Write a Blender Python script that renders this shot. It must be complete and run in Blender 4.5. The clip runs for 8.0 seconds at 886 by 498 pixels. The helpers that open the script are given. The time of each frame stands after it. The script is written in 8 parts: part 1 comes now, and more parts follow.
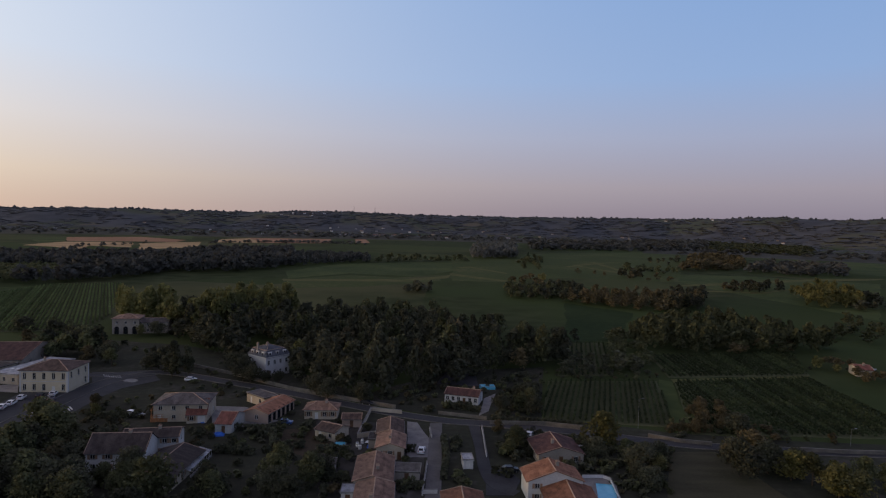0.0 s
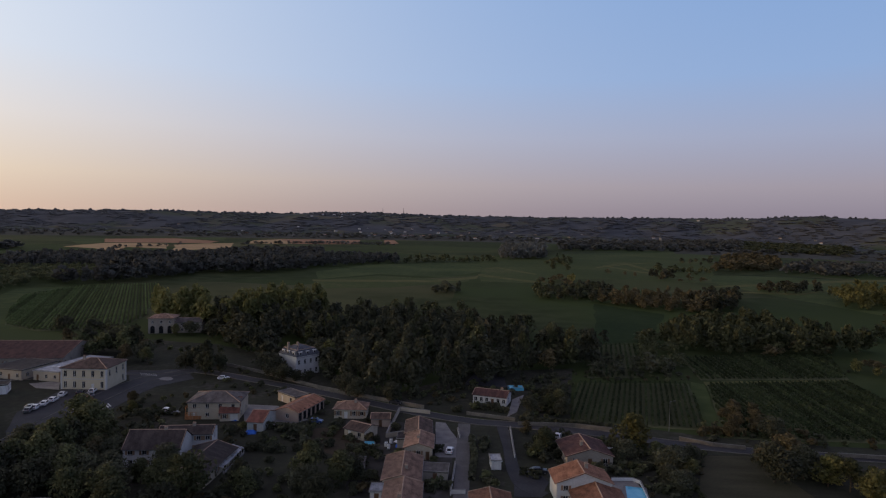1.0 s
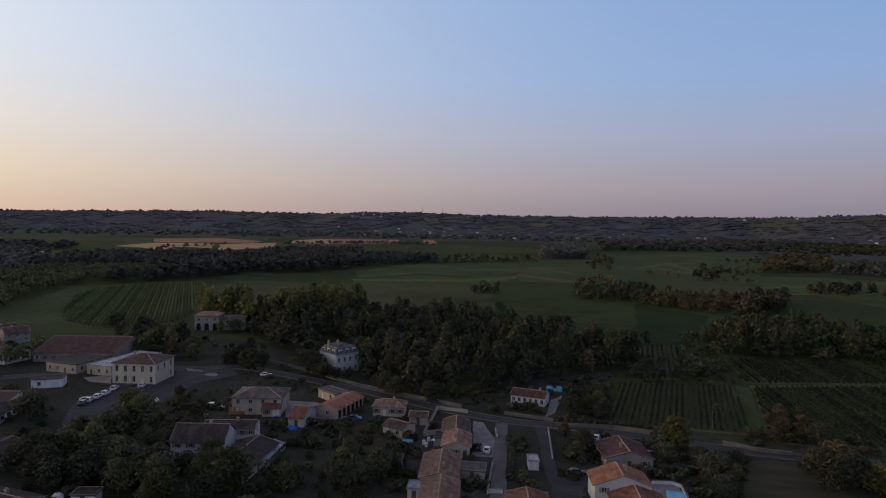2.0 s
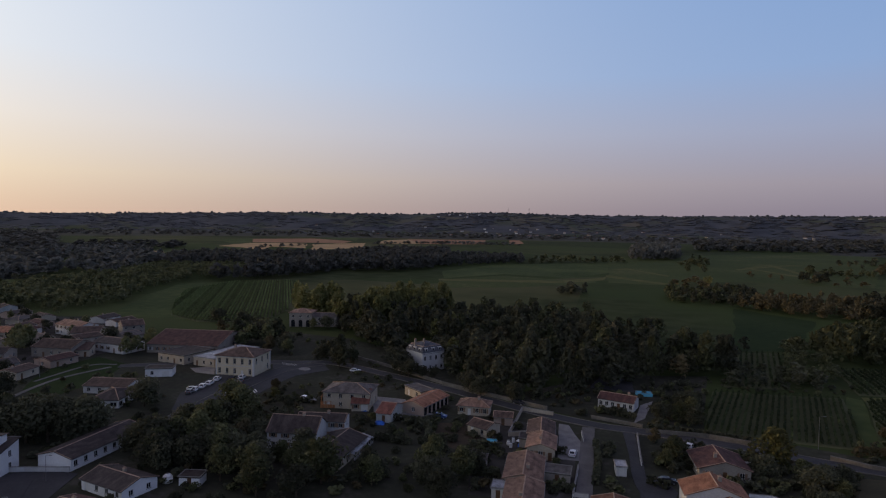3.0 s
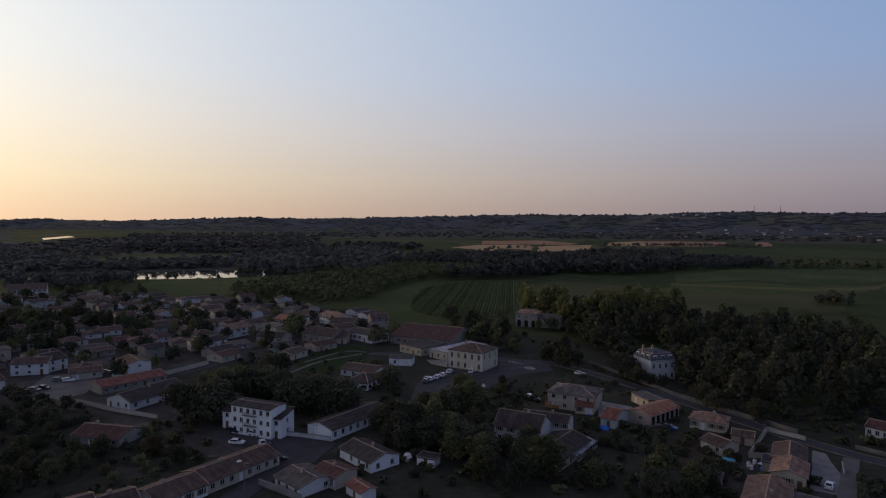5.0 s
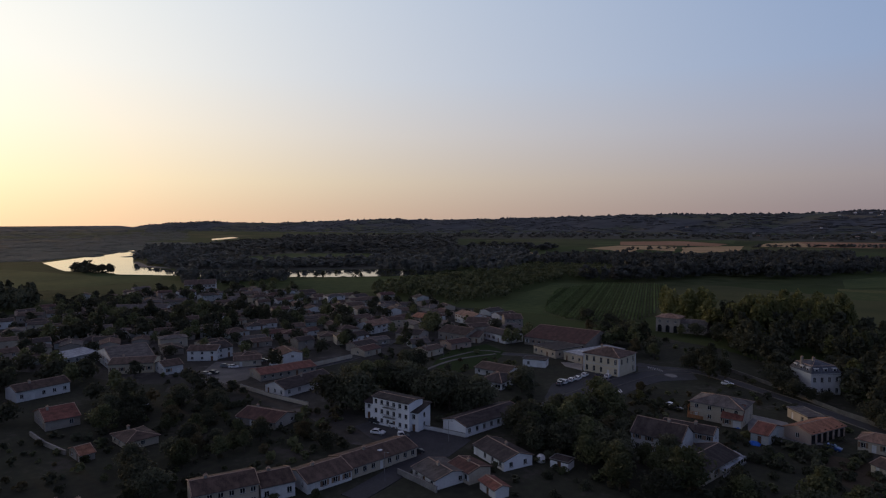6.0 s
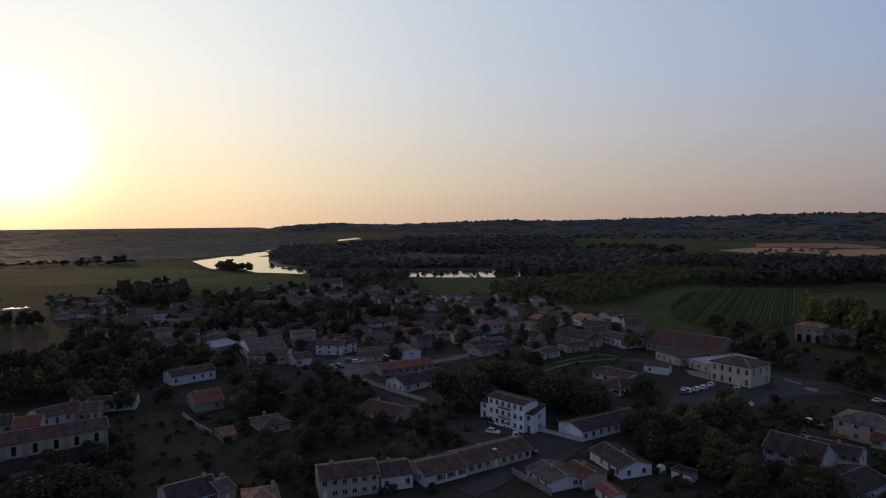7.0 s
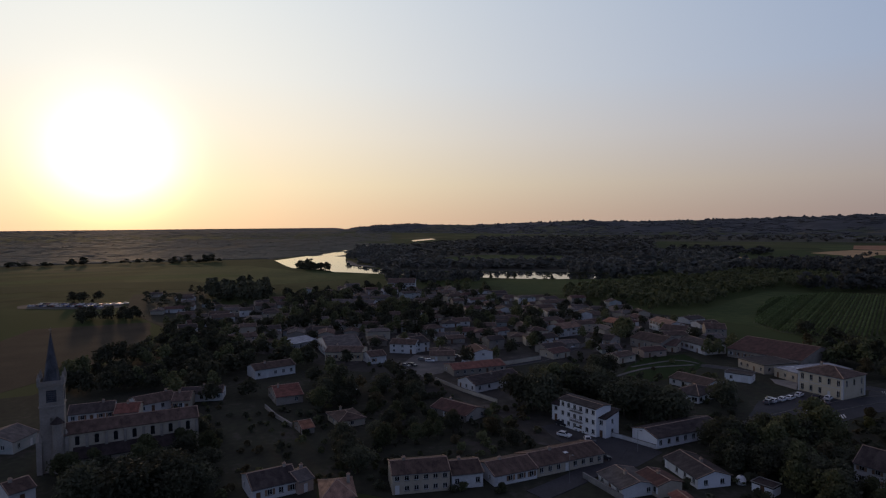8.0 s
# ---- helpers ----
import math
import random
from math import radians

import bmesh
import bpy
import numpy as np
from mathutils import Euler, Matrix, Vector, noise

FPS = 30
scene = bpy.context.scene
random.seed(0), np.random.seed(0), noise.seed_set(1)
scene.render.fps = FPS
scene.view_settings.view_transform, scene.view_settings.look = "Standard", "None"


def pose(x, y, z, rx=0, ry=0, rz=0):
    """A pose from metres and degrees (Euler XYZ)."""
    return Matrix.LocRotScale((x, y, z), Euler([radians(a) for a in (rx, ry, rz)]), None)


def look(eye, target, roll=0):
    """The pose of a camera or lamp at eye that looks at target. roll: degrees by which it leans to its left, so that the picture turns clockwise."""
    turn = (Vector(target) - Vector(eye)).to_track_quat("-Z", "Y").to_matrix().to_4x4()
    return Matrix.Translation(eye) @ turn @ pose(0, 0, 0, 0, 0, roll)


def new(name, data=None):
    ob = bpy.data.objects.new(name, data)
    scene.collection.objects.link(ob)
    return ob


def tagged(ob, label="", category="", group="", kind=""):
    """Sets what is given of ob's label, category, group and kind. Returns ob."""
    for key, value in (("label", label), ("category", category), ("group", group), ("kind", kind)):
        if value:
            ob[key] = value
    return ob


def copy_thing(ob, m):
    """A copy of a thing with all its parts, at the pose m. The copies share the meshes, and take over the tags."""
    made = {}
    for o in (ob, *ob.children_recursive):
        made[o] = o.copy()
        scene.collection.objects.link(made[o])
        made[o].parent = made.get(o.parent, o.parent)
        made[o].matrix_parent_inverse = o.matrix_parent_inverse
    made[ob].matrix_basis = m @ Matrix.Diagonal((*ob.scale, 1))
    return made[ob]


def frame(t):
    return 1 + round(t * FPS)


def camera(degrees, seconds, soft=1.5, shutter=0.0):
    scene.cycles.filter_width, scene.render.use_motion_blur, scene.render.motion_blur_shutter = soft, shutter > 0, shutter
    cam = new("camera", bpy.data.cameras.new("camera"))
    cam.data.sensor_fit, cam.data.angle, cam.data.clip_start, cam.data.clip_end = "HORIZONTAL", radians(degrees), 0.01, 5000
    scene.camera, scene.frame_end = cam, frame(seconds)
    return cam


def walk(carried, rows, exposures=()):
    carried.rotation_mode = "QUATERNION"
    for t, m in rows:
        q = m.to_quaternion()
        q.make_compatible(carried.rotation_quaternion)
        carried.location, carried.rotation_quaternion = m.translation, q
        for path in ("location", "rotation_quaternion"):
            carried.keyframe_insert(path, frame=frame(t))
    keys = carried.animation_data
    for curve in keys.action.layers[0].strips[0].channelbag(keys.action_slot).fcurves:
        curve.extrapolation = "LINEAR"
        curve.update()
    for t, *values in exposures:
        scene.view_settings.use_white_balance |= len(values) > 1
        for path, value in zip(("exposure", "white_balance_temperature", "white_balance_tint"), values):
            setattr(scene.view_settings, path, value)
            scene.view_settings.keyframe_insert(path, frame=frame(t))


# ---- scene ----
cam = camera(71.25, 8.0, soft=1.2)
# seconds, yaw, pitch, roll, drift in metres from the first place, 60 m over the plain
PATH = [
    (0, -0.000, -2.491, -1.476, -0.000, 0.000, -0.000),
    (0.5, 1.711, -2.487, -1.347, 0.081, -0.263, 0.067),
    (1, 2.638, -2.495, -1.263, 0.202, -0.531, 0.116),
    (1.2, 2.728, -2.514, -1.244, 0.288, -0.648, 0.115),
    (2.3, 8.418, -2.618, -1.135, 0.760, -1.294, 0.110),
    (2.5, 9.948, -2.637, -1.116, 0.846, -1.411, 0.109),
    (3, 14.216, -2.698, -0.931, 1.052, -1.811, 0.103),
    (3.5, 18.448, -2.744, -0.779, 1.295, -2.323, 0.122),
    (4, 23.677, -2.777, -0.612, 1.620, -2.933, 0.193),
    (4.2, 25.777, -2.768, -0.529, 1.805, -3.195, 0.238),
    (5.3, 38.433, -2.716, -0.075, 2.817, -4.640, 0.487),
    (5.5, 40.783, -2.707, 0.008, 3.001, -4.903, 0.533),
    (6, 47.312, -2.674, 0.191, 3.719, -5.425, 0.639),
    (6.5, 52.874, -2.593, 0.322, 4.592, -5.827, 0.753),
    (7, 58.189, -2.523, 0.428, 5.536, -6.131, 0.899),
    (7.5, 62.193, -2.456, 0.555, 6.481, -6.377, 1.077),
    (8, 65.001, -2.415, 0.425, 7.430, -6.578, 1.259),
]
walk(cam, [(t, pose(dx, dy, 60 + dz, 90 + pitch, roll, yaw)) for t, yaw, pitch, roll, dx, dy, dz in PATH],
     exposures=[(0, -0.08, 6600, 10), (1.2, -0.09, 6590, 10), (2.5, -0.16, 6500, 10), (4, -0.32, 6380, 11), (5.5, -0.55, 6200, 11), (6.5, -0.65, 6120, 11), (8, -0.78, 6050, 11)])

# ---- sky and sun: a clear evening, the sun low to the west (-x) ----
SUN_AZ, SUN_EL = 93.0, 4.9          # degrees to the left of +y, and above the plain
sun_dir = Vector((-math.sin(radians(SUN_AZ)) * math.cos(radians(SUN_EL)),
                  math.cos(radians(SUN_AZ)) * math.cos(radians(SUN_EL)), math.sin(radians(SUN_EL))))
world = bpy.data.worlds.new("evening_sky")
scene.world = world
world.use_nodes = True
wt = world.node_tree
wt.nodes.clear()


def wnode(kind, **sets):
    n = wt.nodes.new(kind)
    for k, v in sets.items():
        setattr(n, k, v)
    return n


def wmath(op, a, b=None):
    n = wnode("ShaderNodeMath", operation=op)
    for i, v in enumerate((a, b)):
        if v is None:
            continue
        if isinstance(v, (int, float)):
            n.inputs[i].default_value = v
        else:
            wt.links.new(v, n.inputs[i])
    return n.outputs[0]


sky = wnode("ShaderNodeTexSky", sky_type="NISHITA", sun_disc=False, sun_elevation=radians(SUN_EL),
            sun_rotation=radians(-SUN_AZ), altitude=60, air_density=1.0, dust_density=1.2, ozone_density=2.0)
way = wnode("ShaderNodeTexCoord").outputs["Generated"]
dot = wnode("ShaderNodeVectorMath", operation="DOT_PRODUCT")
wt.links.new(way, dot.inputs[0])
dot.inputs[1].default_value = sun_dir
split = wnode("ShaderNodeSeparateXYZ")
wt.links.new(way, split.inputs[0])


def wramp(fac, stops):
    n = wnode("ShaderNodeValToRGB")
    el = n.color_ramp.elements
    while len(el) < len(stops):
        el.new(0.5)
    for e, (p, c) in zip(el, stops):
        e.position, e.color = p, (*c, 1)
    wt.links.new(fac, n.inputs[0])
    return n.outputs[0]


def wlight(colour, strength):
    n = wnode("ShaderNodeBackground")
    wt.links.new(colour, n.inputs["Color"])
    if isinstance(strength, float):
        n.inputs["Strength"].default_value = strength
    else:
        wt.links.new(strength, n.inputs["Strength"])
    return n.outputs[0]


def wadd(a, b):
    n = wnode("ShaderNodeAddShader")
    wt.links.new(a, n.inputs[0])
    wt.links.new(b, n.inputs[1])
    return n.outputs[0]


# clear air: mauve haze low down, pale blue above it, deep blue overhead; warm light spreads round the sun
air = wramp(split.outputs[2], [(0.0, (.25, .218, .295)), (.02, (.27, .24, .315)), (.06, (.345, .31, .385)), (.134, (.345, .39, .56)),
                               (.22, (.275, .415, .70)), (.34, (.23, .385, .70)), (.46, (.21, .26, .46)), (.65, (.225, .222, .365)), (1.0, (.20, .188, .315))])
haze = wramp(split.outputs[2], [(0.0, (1.0, .64, .25)), (.06, (1.0, .77, .33)), (.15, (1.0, .80, .40)), (.35, (1.0, .86, .50)), (.5, (.5, .44, .30)), (.7, (.2, .18, .13)), (1.0, (.1, .09, .08))])
core = wramp(split.outputs[2], [(0.0, (1.0, .50, .16)), (.03, (1.0, .70, .34)), (.08, (1.0, .86, .66)), (.2, (1.0, .95, .85))])
near_sun = wmath("MAXIMUM", dot.outputs["Value"], 0.0)
half = wmath("MULTIPLY", wmath("ADD", dot.outputs["Value"], 1.0), 0.5)
out = wnode("ShaderNodeOutputWorld")
wt.links.new(wadd(wadd(wlight(air, 1.0), wlight(sky.outputs[0], 0.008)),
                  wadd(wadd(wlight(haze, wmath("MULTIPLY", wmath("POWER", half, 3.0), 0.9)), wlight(haze, wmath("MULTIPLY", wmath("POWER", near_sun, 9.0), 0.5))), wlight(core, wmath("MULTIPLY", wmath("POWER", near_sun, 370.0), 2.4)))), out.inputs["Surface"])

sun = new("sun", bpy.data.lights.new("sun", "SUN"))
sun.data.energy, sun.data.angle, sun.data.color = 1.0, radians(2.0), (1.0, 0.62, 0.32)
sun.matrix_world = look(sun_dir * 1000, (0, 0, 0))

# ---- materials ----


def lin(r, g, b):
    return (r, g, b, 1.0)


def material(name, a, b, scale=1.0, rough=0.85, bump=0.0, fine=8.0, metal=0.0, per_piece=0.0, stretch=(1, 1, 1), third=None, spec=0.2):
    """Two tones mixed by a broad and a fine noise in the thing's own metres; per_piece varies the brightness from object to object."""
    m = bpy.data.materials.new(name)
    m.use_nodes = True
    t = m.node_tree
    bsdf = t.nodes["Principled BSDF"]
    co = t.nodes.new("ShaderNodeTexCoord")
    mp = t.nodes.new("ShaderNodeMapping")
    mp.inputs["Scale"].default_value = stretch
    t.links.new(co.outputs["Object"], mp.inputs["Vector"])
    n1 = t.nodes.new("ShaderNodeTexNoise")
    n1.inputs["Scale"].default_value, n1.inputs["Detail"].default_value = scale, 5.0
    n2 = t.nodes.new("ShaderNodeTexNoise")
    n2.inputs["Scale"].default_value, n2.inputs["Detail"].default_value = scale * fine, 3.0
    for n in (n1, n2):
        t.links.new(mp.outputs[0], n.inputs["Vector"])
    mixf = t.nodes.new("ShaderNodeMix")
    mixf.inputs[0].default_value = 0.4
    t.links.new(n1.outputs["Fac"], mixf.inputs[2])
    t.links.new(n2.outputs["Fac"], mixf.inputs[3])
    ramp = t.nodes.new("ShaderNodeValToRGB")
    ramp.color_ramp.elements[0].position, ramp.color_ramp.elements[1].position = 0.36, 0.64
    ramp.color_ramp.elements[0].color, ramp.color_ramp.elements[1].color = lin(*a), lin(*b)
    if third:
        e = ramp.color_ramp.elements.new(0.56)
        e.color = lin(*third)
    t.links.new(mixf.outputs[0], ramp.inputs[0])
    colour = ramp.outputs[0]
    if per_piece:
        info = t.nodes.new("ShaderNodeObjectInfo")
        hsv = t.nodes.new("ShaderNodeHueSaturation")
        span = t.nodes.new("ShaderNodeMapRange")
        span.inputs[3].default_value, span.inputs[4].default_value = 1 - per_piece, 1 + per_piece
        t.links.new(info.outputs["Random"], span.inputs[0])
        t.links.new(span.outputs[0], hsv.inputs["Value"])
        t.links.new(colour, hsv.inputs["Color"])
        colour = hsv.outputs[0]
    t.links.new(colour, bsdf.inputs["Base Color"])
    bsdf.inputs["Roughness"].default_value = rough
    bsdf.inputs["Metallic"].default_value = metal
    bsdf.inputs["Specular IOR Level"].default_value = spec
    if bump:
        bp = t.nodes.new("ShaderNodeBump")
        bp.inputs["Strength"].default_value = bump
        bp.inputs["Distance"].default_value = 0.1
        t.links.new(n2.outputs["Fac"], bp.inputs["Height"])
        t.links.new(bp.outputs[0], bsdf.inputs["Normal"])
    return m


def foliage(name, a, b, varied=0.35):
    """Leaves: two greens, from clump to clump and from tree to tree, a little light let through."""
    m = bpy.data.materials.new(name)
    m.use_nodes = True
    t = m.node_tree
    bsdf = t.nodes["Principled BSDF"]
    geo = t.nodes.new("ShaderNodeNewGeometry")
    co = t.nodes.new("ShaderNodeTexCoord")
    n1 = t.nodes.new("ShaderNodeTexNoise")
    n1.inputs["Scale"].default_value = 0.06
    n1.inputs["Detail"].default_value = 2.0
    t.links.new(co.outputs["Object"], n1.inputs["Vector"])
    add = t.nodes.new("ShaderNodeMath")
    add.operation = "MULTIPLY_ADD"
    t.links.new(geo.outputs["Random Per Island"], add.inputs[0])
    add.inputs[1].default_value = 0.5
    t.links.new(n1.outputs["Fac"], add.inputs[2])
    ramp = t.nodes.new("ShaderNodeValToRGB")
    ramp.color_ramp.elements[0].position, ramp.color_ramp.elements[1].position = 0.45, 1.0
    ramp.color_ramp.elements[0].color, ramp.color_ramp.elements[1].color = lin(*a), lin(*b)
    t.links.new(add.outputs[0], ramp.inputs[0])
    info = t.nodes.new("ShaderNodeObjectInfo")
    hsv = t.nodes.new("ShaderNodeHueSaturation")
    span = t.nodes.new("ShaderNodeMapRange")
    span.inputs[3].default_value, span.inputs[4].default_value = 1 - varied, 1 + varied
    t.links.new(info.outputs["Random"], span.inputs[0])
    t.links.new(span.outputs[0], hsv.inputs["Value"])
    t.links.new(ramp.outputs[0], hsv.inputs["Color"])
    t.links.new(hsv.outputs[0], bsdf.inputs["Base Color"])
    bsdf.inputs["Roughness"].default_value = 0.75
    bsdf.inputs["Specular IOR Level"].default_value = 0.15
    thin = t.nodes.new("ShaderNodeBsdfTranslucent")
    t.links.new(hsv.outputs[0], thin.inputs["Color"])
    both = t.nodes.new("ShaderNodeMixShader")
    both.inputs[0].default_value = 0.28
    t.links.new(bsdf.outputs[0], both.inputs[1])
    t.links.new(thin.outputs[0], both.inputs[2])
    t.links.new(both.outputs[0], t.nodes["Material Output"].inputs["Surface"])
    return m


M = {}
M["meadow"] = material("meadow", (0.030, 0.052, 0.014), (0.065, 0.085, 0.028), 0.012, 0.95, 0.0, 14, third=(0.045, 0.075, 0.020), spec=0.03)
M["lush"] = material("lush_grass", (0.042, 0.060, 0.022), (0.086, 0.104, 0.038), 0.012, 0.95, 0, 12, spec=0.03)
M["dark_crop"] = material("dark_crop", (0.022, 0.036, 0.013), (0.034, 0.050, 0.018), 0.02, 0.95, 0, 10, spec=0.03)
M["dry_grass"] = material("dry_grass", (0.075, 0.085, 0.030), (0.13, 0.12, 0.05), 0.05, 0.95, 0, 10, spec=0.03)
M["garden"] = material("garden_grass", (0.034, 0.034, 0.027), (0.068, 0.062, 0.052), 0.06, 0.95, 0.2, 8, third=(0.048, 0.050, 0.034), spec=0.03)
M["village_ground"] = material("trodden_ground", (0.038, 0.037, 0.032), (0.115, 0.105, 0.098), 0.05, 0.95, 0.2, 6, third=(0.066, 0.062, 0.055), spec=0.05)
M["soil"] = material("ploughed_soil", (0.046, 0.038, 0.027), (0.074, 0.060, 0.042), 0.05, 0.95, 0.4, 20, spec=0.03)
M["straw"] = material("straw_stubble", (0.32, 0.22, 0.11), (0.50, 0.34, 0.18), 0.006, 0.95, 0, 9, stretch=(1, 3, 1), spec=0.03)
M["mown_field"] = material("mown_dry_field", (0.050, 0.048, 0.030), (0.082, 0.076, 0.047), 0.06, 0.95, 0.3, 18, stretch=(1, 4, 1), spec=0.03)
M["straw_brown"] = material("brown_stubble", (0.24, 0.13, 0.075), (0.38, 0.22, 0.13), 0.006, 0.95, 0, 9, stretch=(1, 3, 1), spec=0.03)
M["pale_meadow"] = material("pale_meadow", (0.050, 0.066, 0.024), (0.098, 0.100, 0.042), 0.010, 0.95, 0.0, 16, third=(0.068, 0.084, 0.030), spec=0.03)
M["vine_soil"] = material("vine_soil", (0.072, 0.082, 0.041), (0.104, 0.110, 0.057), 0.05, 0.95, 0, 10, spec=0.03)
M["asphalt"] = material("asphalt", (0.034, 0.034, 0.037), (0.058, 0.057, 0.060), 0.15, 0.85, 0.1, 14)
M["gravel"] = material("pale_gravel", (0.095, 0.090, 0.086), (0.155, 0.145, 0.135), 0.2, 0.95, 0.2, 12)
M["concrete"] = material("concrete", (0.15, 0.145, 0.14), (0.25, 0.24, 0.225), 0.4, 0.9, 0.1, 10)
M["road_paint"] = material("road_paint", (0.45, 0.45, 0.44), (0.65, 0.65, 0.63), 0.8, 0.7)
M["leaf"] = foliage("broad_leaves", (0.054, 0.063, 0.032), (0.118, 0.122, 0.058))
M["leaf_dark"] = foliage("dark_leaves", (0.046, 0.050, 0.033), (0.094, 0.096, 0.058))
M["leaf_yellow"] = foliage("yellowing_leaves", (0.090, 0.092, 0.034), (0.166, 0.154, 0.056))
M["leaf_poplar"] = foliage("poplar_leaves", (0.084, 0.092, 0.034), (0.155, 0.152, 0.060))
M["leaf_rust"] = foliage("rusty_leaves", (0.070, 0.062, 0.034), (0.118, 0.096, 0.050))
M["conifer"] = foliage("needles", (0.038, 0.044, 0.026), (0.066, 0.070, 0.040))
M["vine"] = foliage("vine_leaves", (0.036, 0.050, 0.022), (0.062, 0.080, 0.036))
# brighter copy of the vine leaves, evening light on the far rows painted in
M["vine_lit"] = foliage("lit_vine_leaves", (0.080, 0.112, 0.042), (0.130, 0.165, 0.068))
M["bark"] = material("bark", (0.045, 0.034, 0.024), (0.10, 0.08, 0.06), 1.2, 0.95, 0.4, 6)
M["water"] = material("river_water", (0.020, 0.026, 0.026), (0.030, 0.036, 0.034), 0.01, 0.06, 0.015, 30, spec=0.5)
for key, a, b in (("cream", (0.35, 0.305, 0.235), (0.46, 0.405, 0.325)), ("white", (0.44, 0.435, 0.425), (0.58, 0.575, 0.565)),
                  ("stone", (0.22, 0.196, 0.168), (0.32, 0.288, 0.25)), ("yellow", (0.50, 0.435, 0.31), (0.60, 0.53, 0.40)),
                  ("bright", (0.60, 0.61, 0.62), (0.74, 0.75, 0.76)), ("grey", (0.24, 0.29, 0.28), (0.42, 0.40, 0.38)), ("pink", (0.33, 0.25, 0.205), (0.42, 0.33, 0.27))):
    M[key] = material(key + "_render", a, b, 0.25, 0.9, 0.1, 10, per_piece=0.10)
for key, a, b in (("tile_orange", (0.225, 0.100, 0.058), (0.34, 0.165, 0.098)), ("tile_brown", (0.056, 0.038, 0.031), (0.112, 0.076, 0.061)),
                  ("tile_rust", (0.155, 0.073, 0.044), (0.26, 0.125, 0.076)), ("tile_maroon", (0.055, 0.030, 0.027), (0.100, 0.050, 0.043)), ("tile_red", (0.132, 0.056, 0.043), (0.21, 0.088, 0.066)), ("tile_pink", (0.15, 0.092, 0.068), (0.28, 0.175, 0.125)),
                  ("tile_dark", (0.038, 0.030, 0.029), (0.070, 0.056, 0.052)), ("slate", (0.055, 0.06, 0.072), (0.10, 0.105, 0.12)),
                  ("tile_grey", (0.076, 0.067, 0.063), (0.128, 0.112, 0.104)), ("metal_roof", (0.30, 0.31, 0.33), (0.42, 0.43, 0.45))):
    M[key] = material(key, tuple(0.62 * v for v in a), tuple(1.12 * v for v in b), 0.55, 0.85, 0.6, 9, per_piece=0.18, stretch=(1.3, 0.8, 0.8))
M["deck_wood"] = material("deck_wood", (0.22, 0.10, 0.045), (0.38, 0.18, 0.08), 0.8, 0.8, 0.2, 6, per_piece=0.25)
M["woodland"] = material("far_woodland", (0.048, 0.050, 0.042), (0.096, 0.092, 0.074), 0.008, 0.95, 0, 6, spec=0.02)
M["old_stone"] = material("old_stone", (0.10, 0.095, 0.085), (0.19, 0.175, 0.15), 0.4, 0.95, 0.4, 10)
# far woods: greyed and lightened, distance haze put into the leaf colour
M["hazy_leaf"] = foliage("hazy_leaves", (0.098, 0.102, 0.090), (0.146, 0.147, 0.128))
# hillside woods: the blue-grey of distance haze is painted into these leaves
M["hazy_hill_leaf"] = foliage("hazy_hillside_leaves", (0.098, 0.102, 0.106), (0.136, 0.138, 0.138))
M["plain_leaf"] = foliage("plain_leaves", (0.052, 0.057, 0.048), (0.080, 0.082, 0.068))
M["ridge_tile"] = material("ridge_tile", (0.26, 0.18, 0.13), (0.40, 0.29, 0.22), 0.7, 0.9, 0.2, 8)
M["glass"] = material("window_glass", (0.012, 0.014, 0.018), (0.020, 0.022, 0.026), 0.5, 0.12, spec=0.5)
M["frame_white"] = material("painted_frame", (0.55, 0.55, 0.54), (0.66, 0.66, 0.65), 1, 0.6)
M["shutter"] = material("painted_shutter", (0.20, 0.13, 0.09), (0.28, 0.19, 0.13), 1, 0.7, per_piece=0.3)
M["shutter_pale"] = material("pale_shutter", (0.45, 0.47, 0.48), (0.56, 0.58, 0.59), 1, 0.7, per_piece=0.2)
M["door_wood"] = material("door_wood", (0.10, 0.055, 0.03), (0.17, 0.10, 0.06), 1.2, 0.7)
M["car_white"] = material("white_car_paint", (0.66, 0.66, 0.66), (0.72, 0.72, 0.72), 1, 0.25, spec=0.5)
M["car_grey"] = material("grey_car_paint", (0.16, 0.165, 0.17), (0.20, 0.205, 0.21), 1, 0.3, metal=0.3, spec=0.5)
M["car_dark"] = material("dark_car_paint", (0.025, 0.027, 0.032), (0.035, 0.037, 0.042), 1, 0.25, spec=0.5)
M["car_blue"] = material("blue_car_paint", (0.03, 0.07, 0.22), (0.04, 0.09, 0.27), 1, 0.3, spec=0.5)
M["car_red"] = material("red_car_paint", (0.14, 0.025, 0.022), (0.18, 0.03, 0.027), 1, 0.3, spec=0.5)
M["rubber"] = material("rubber", (0.02, 0.02, 0.02), (0.03, 0.03, 0.03), 2, 0.9)
M["rim"] = material("wheel_rim", (0.35, 0.35, 0.36), (0.45, 0.45, 0.46), 2, 0.35, metal=0.8)
M["lamp_glass"] = material("lamp_glass", (0.5, 0.5, 0.5), (0.6, 0.6, 0.6), 2, 0.15)
M["tail_glass"] = material("tail_glass", (0.25, 0.02, 0.02), (0.32, 0.03, 0.03), 2, 0.2)
M["pool_blue"] = material("pool_water", (0.10, 0.42, 0.60), (0.16, 0.52, 0.68), 0.5, 0.05, 0.02, 6, spec=0.5)
M["pool_shell"] = material("pool_shell", (0.10, 0.40, 0.58), (0.14, 0.48, 0.64), 0.5, 0.5)
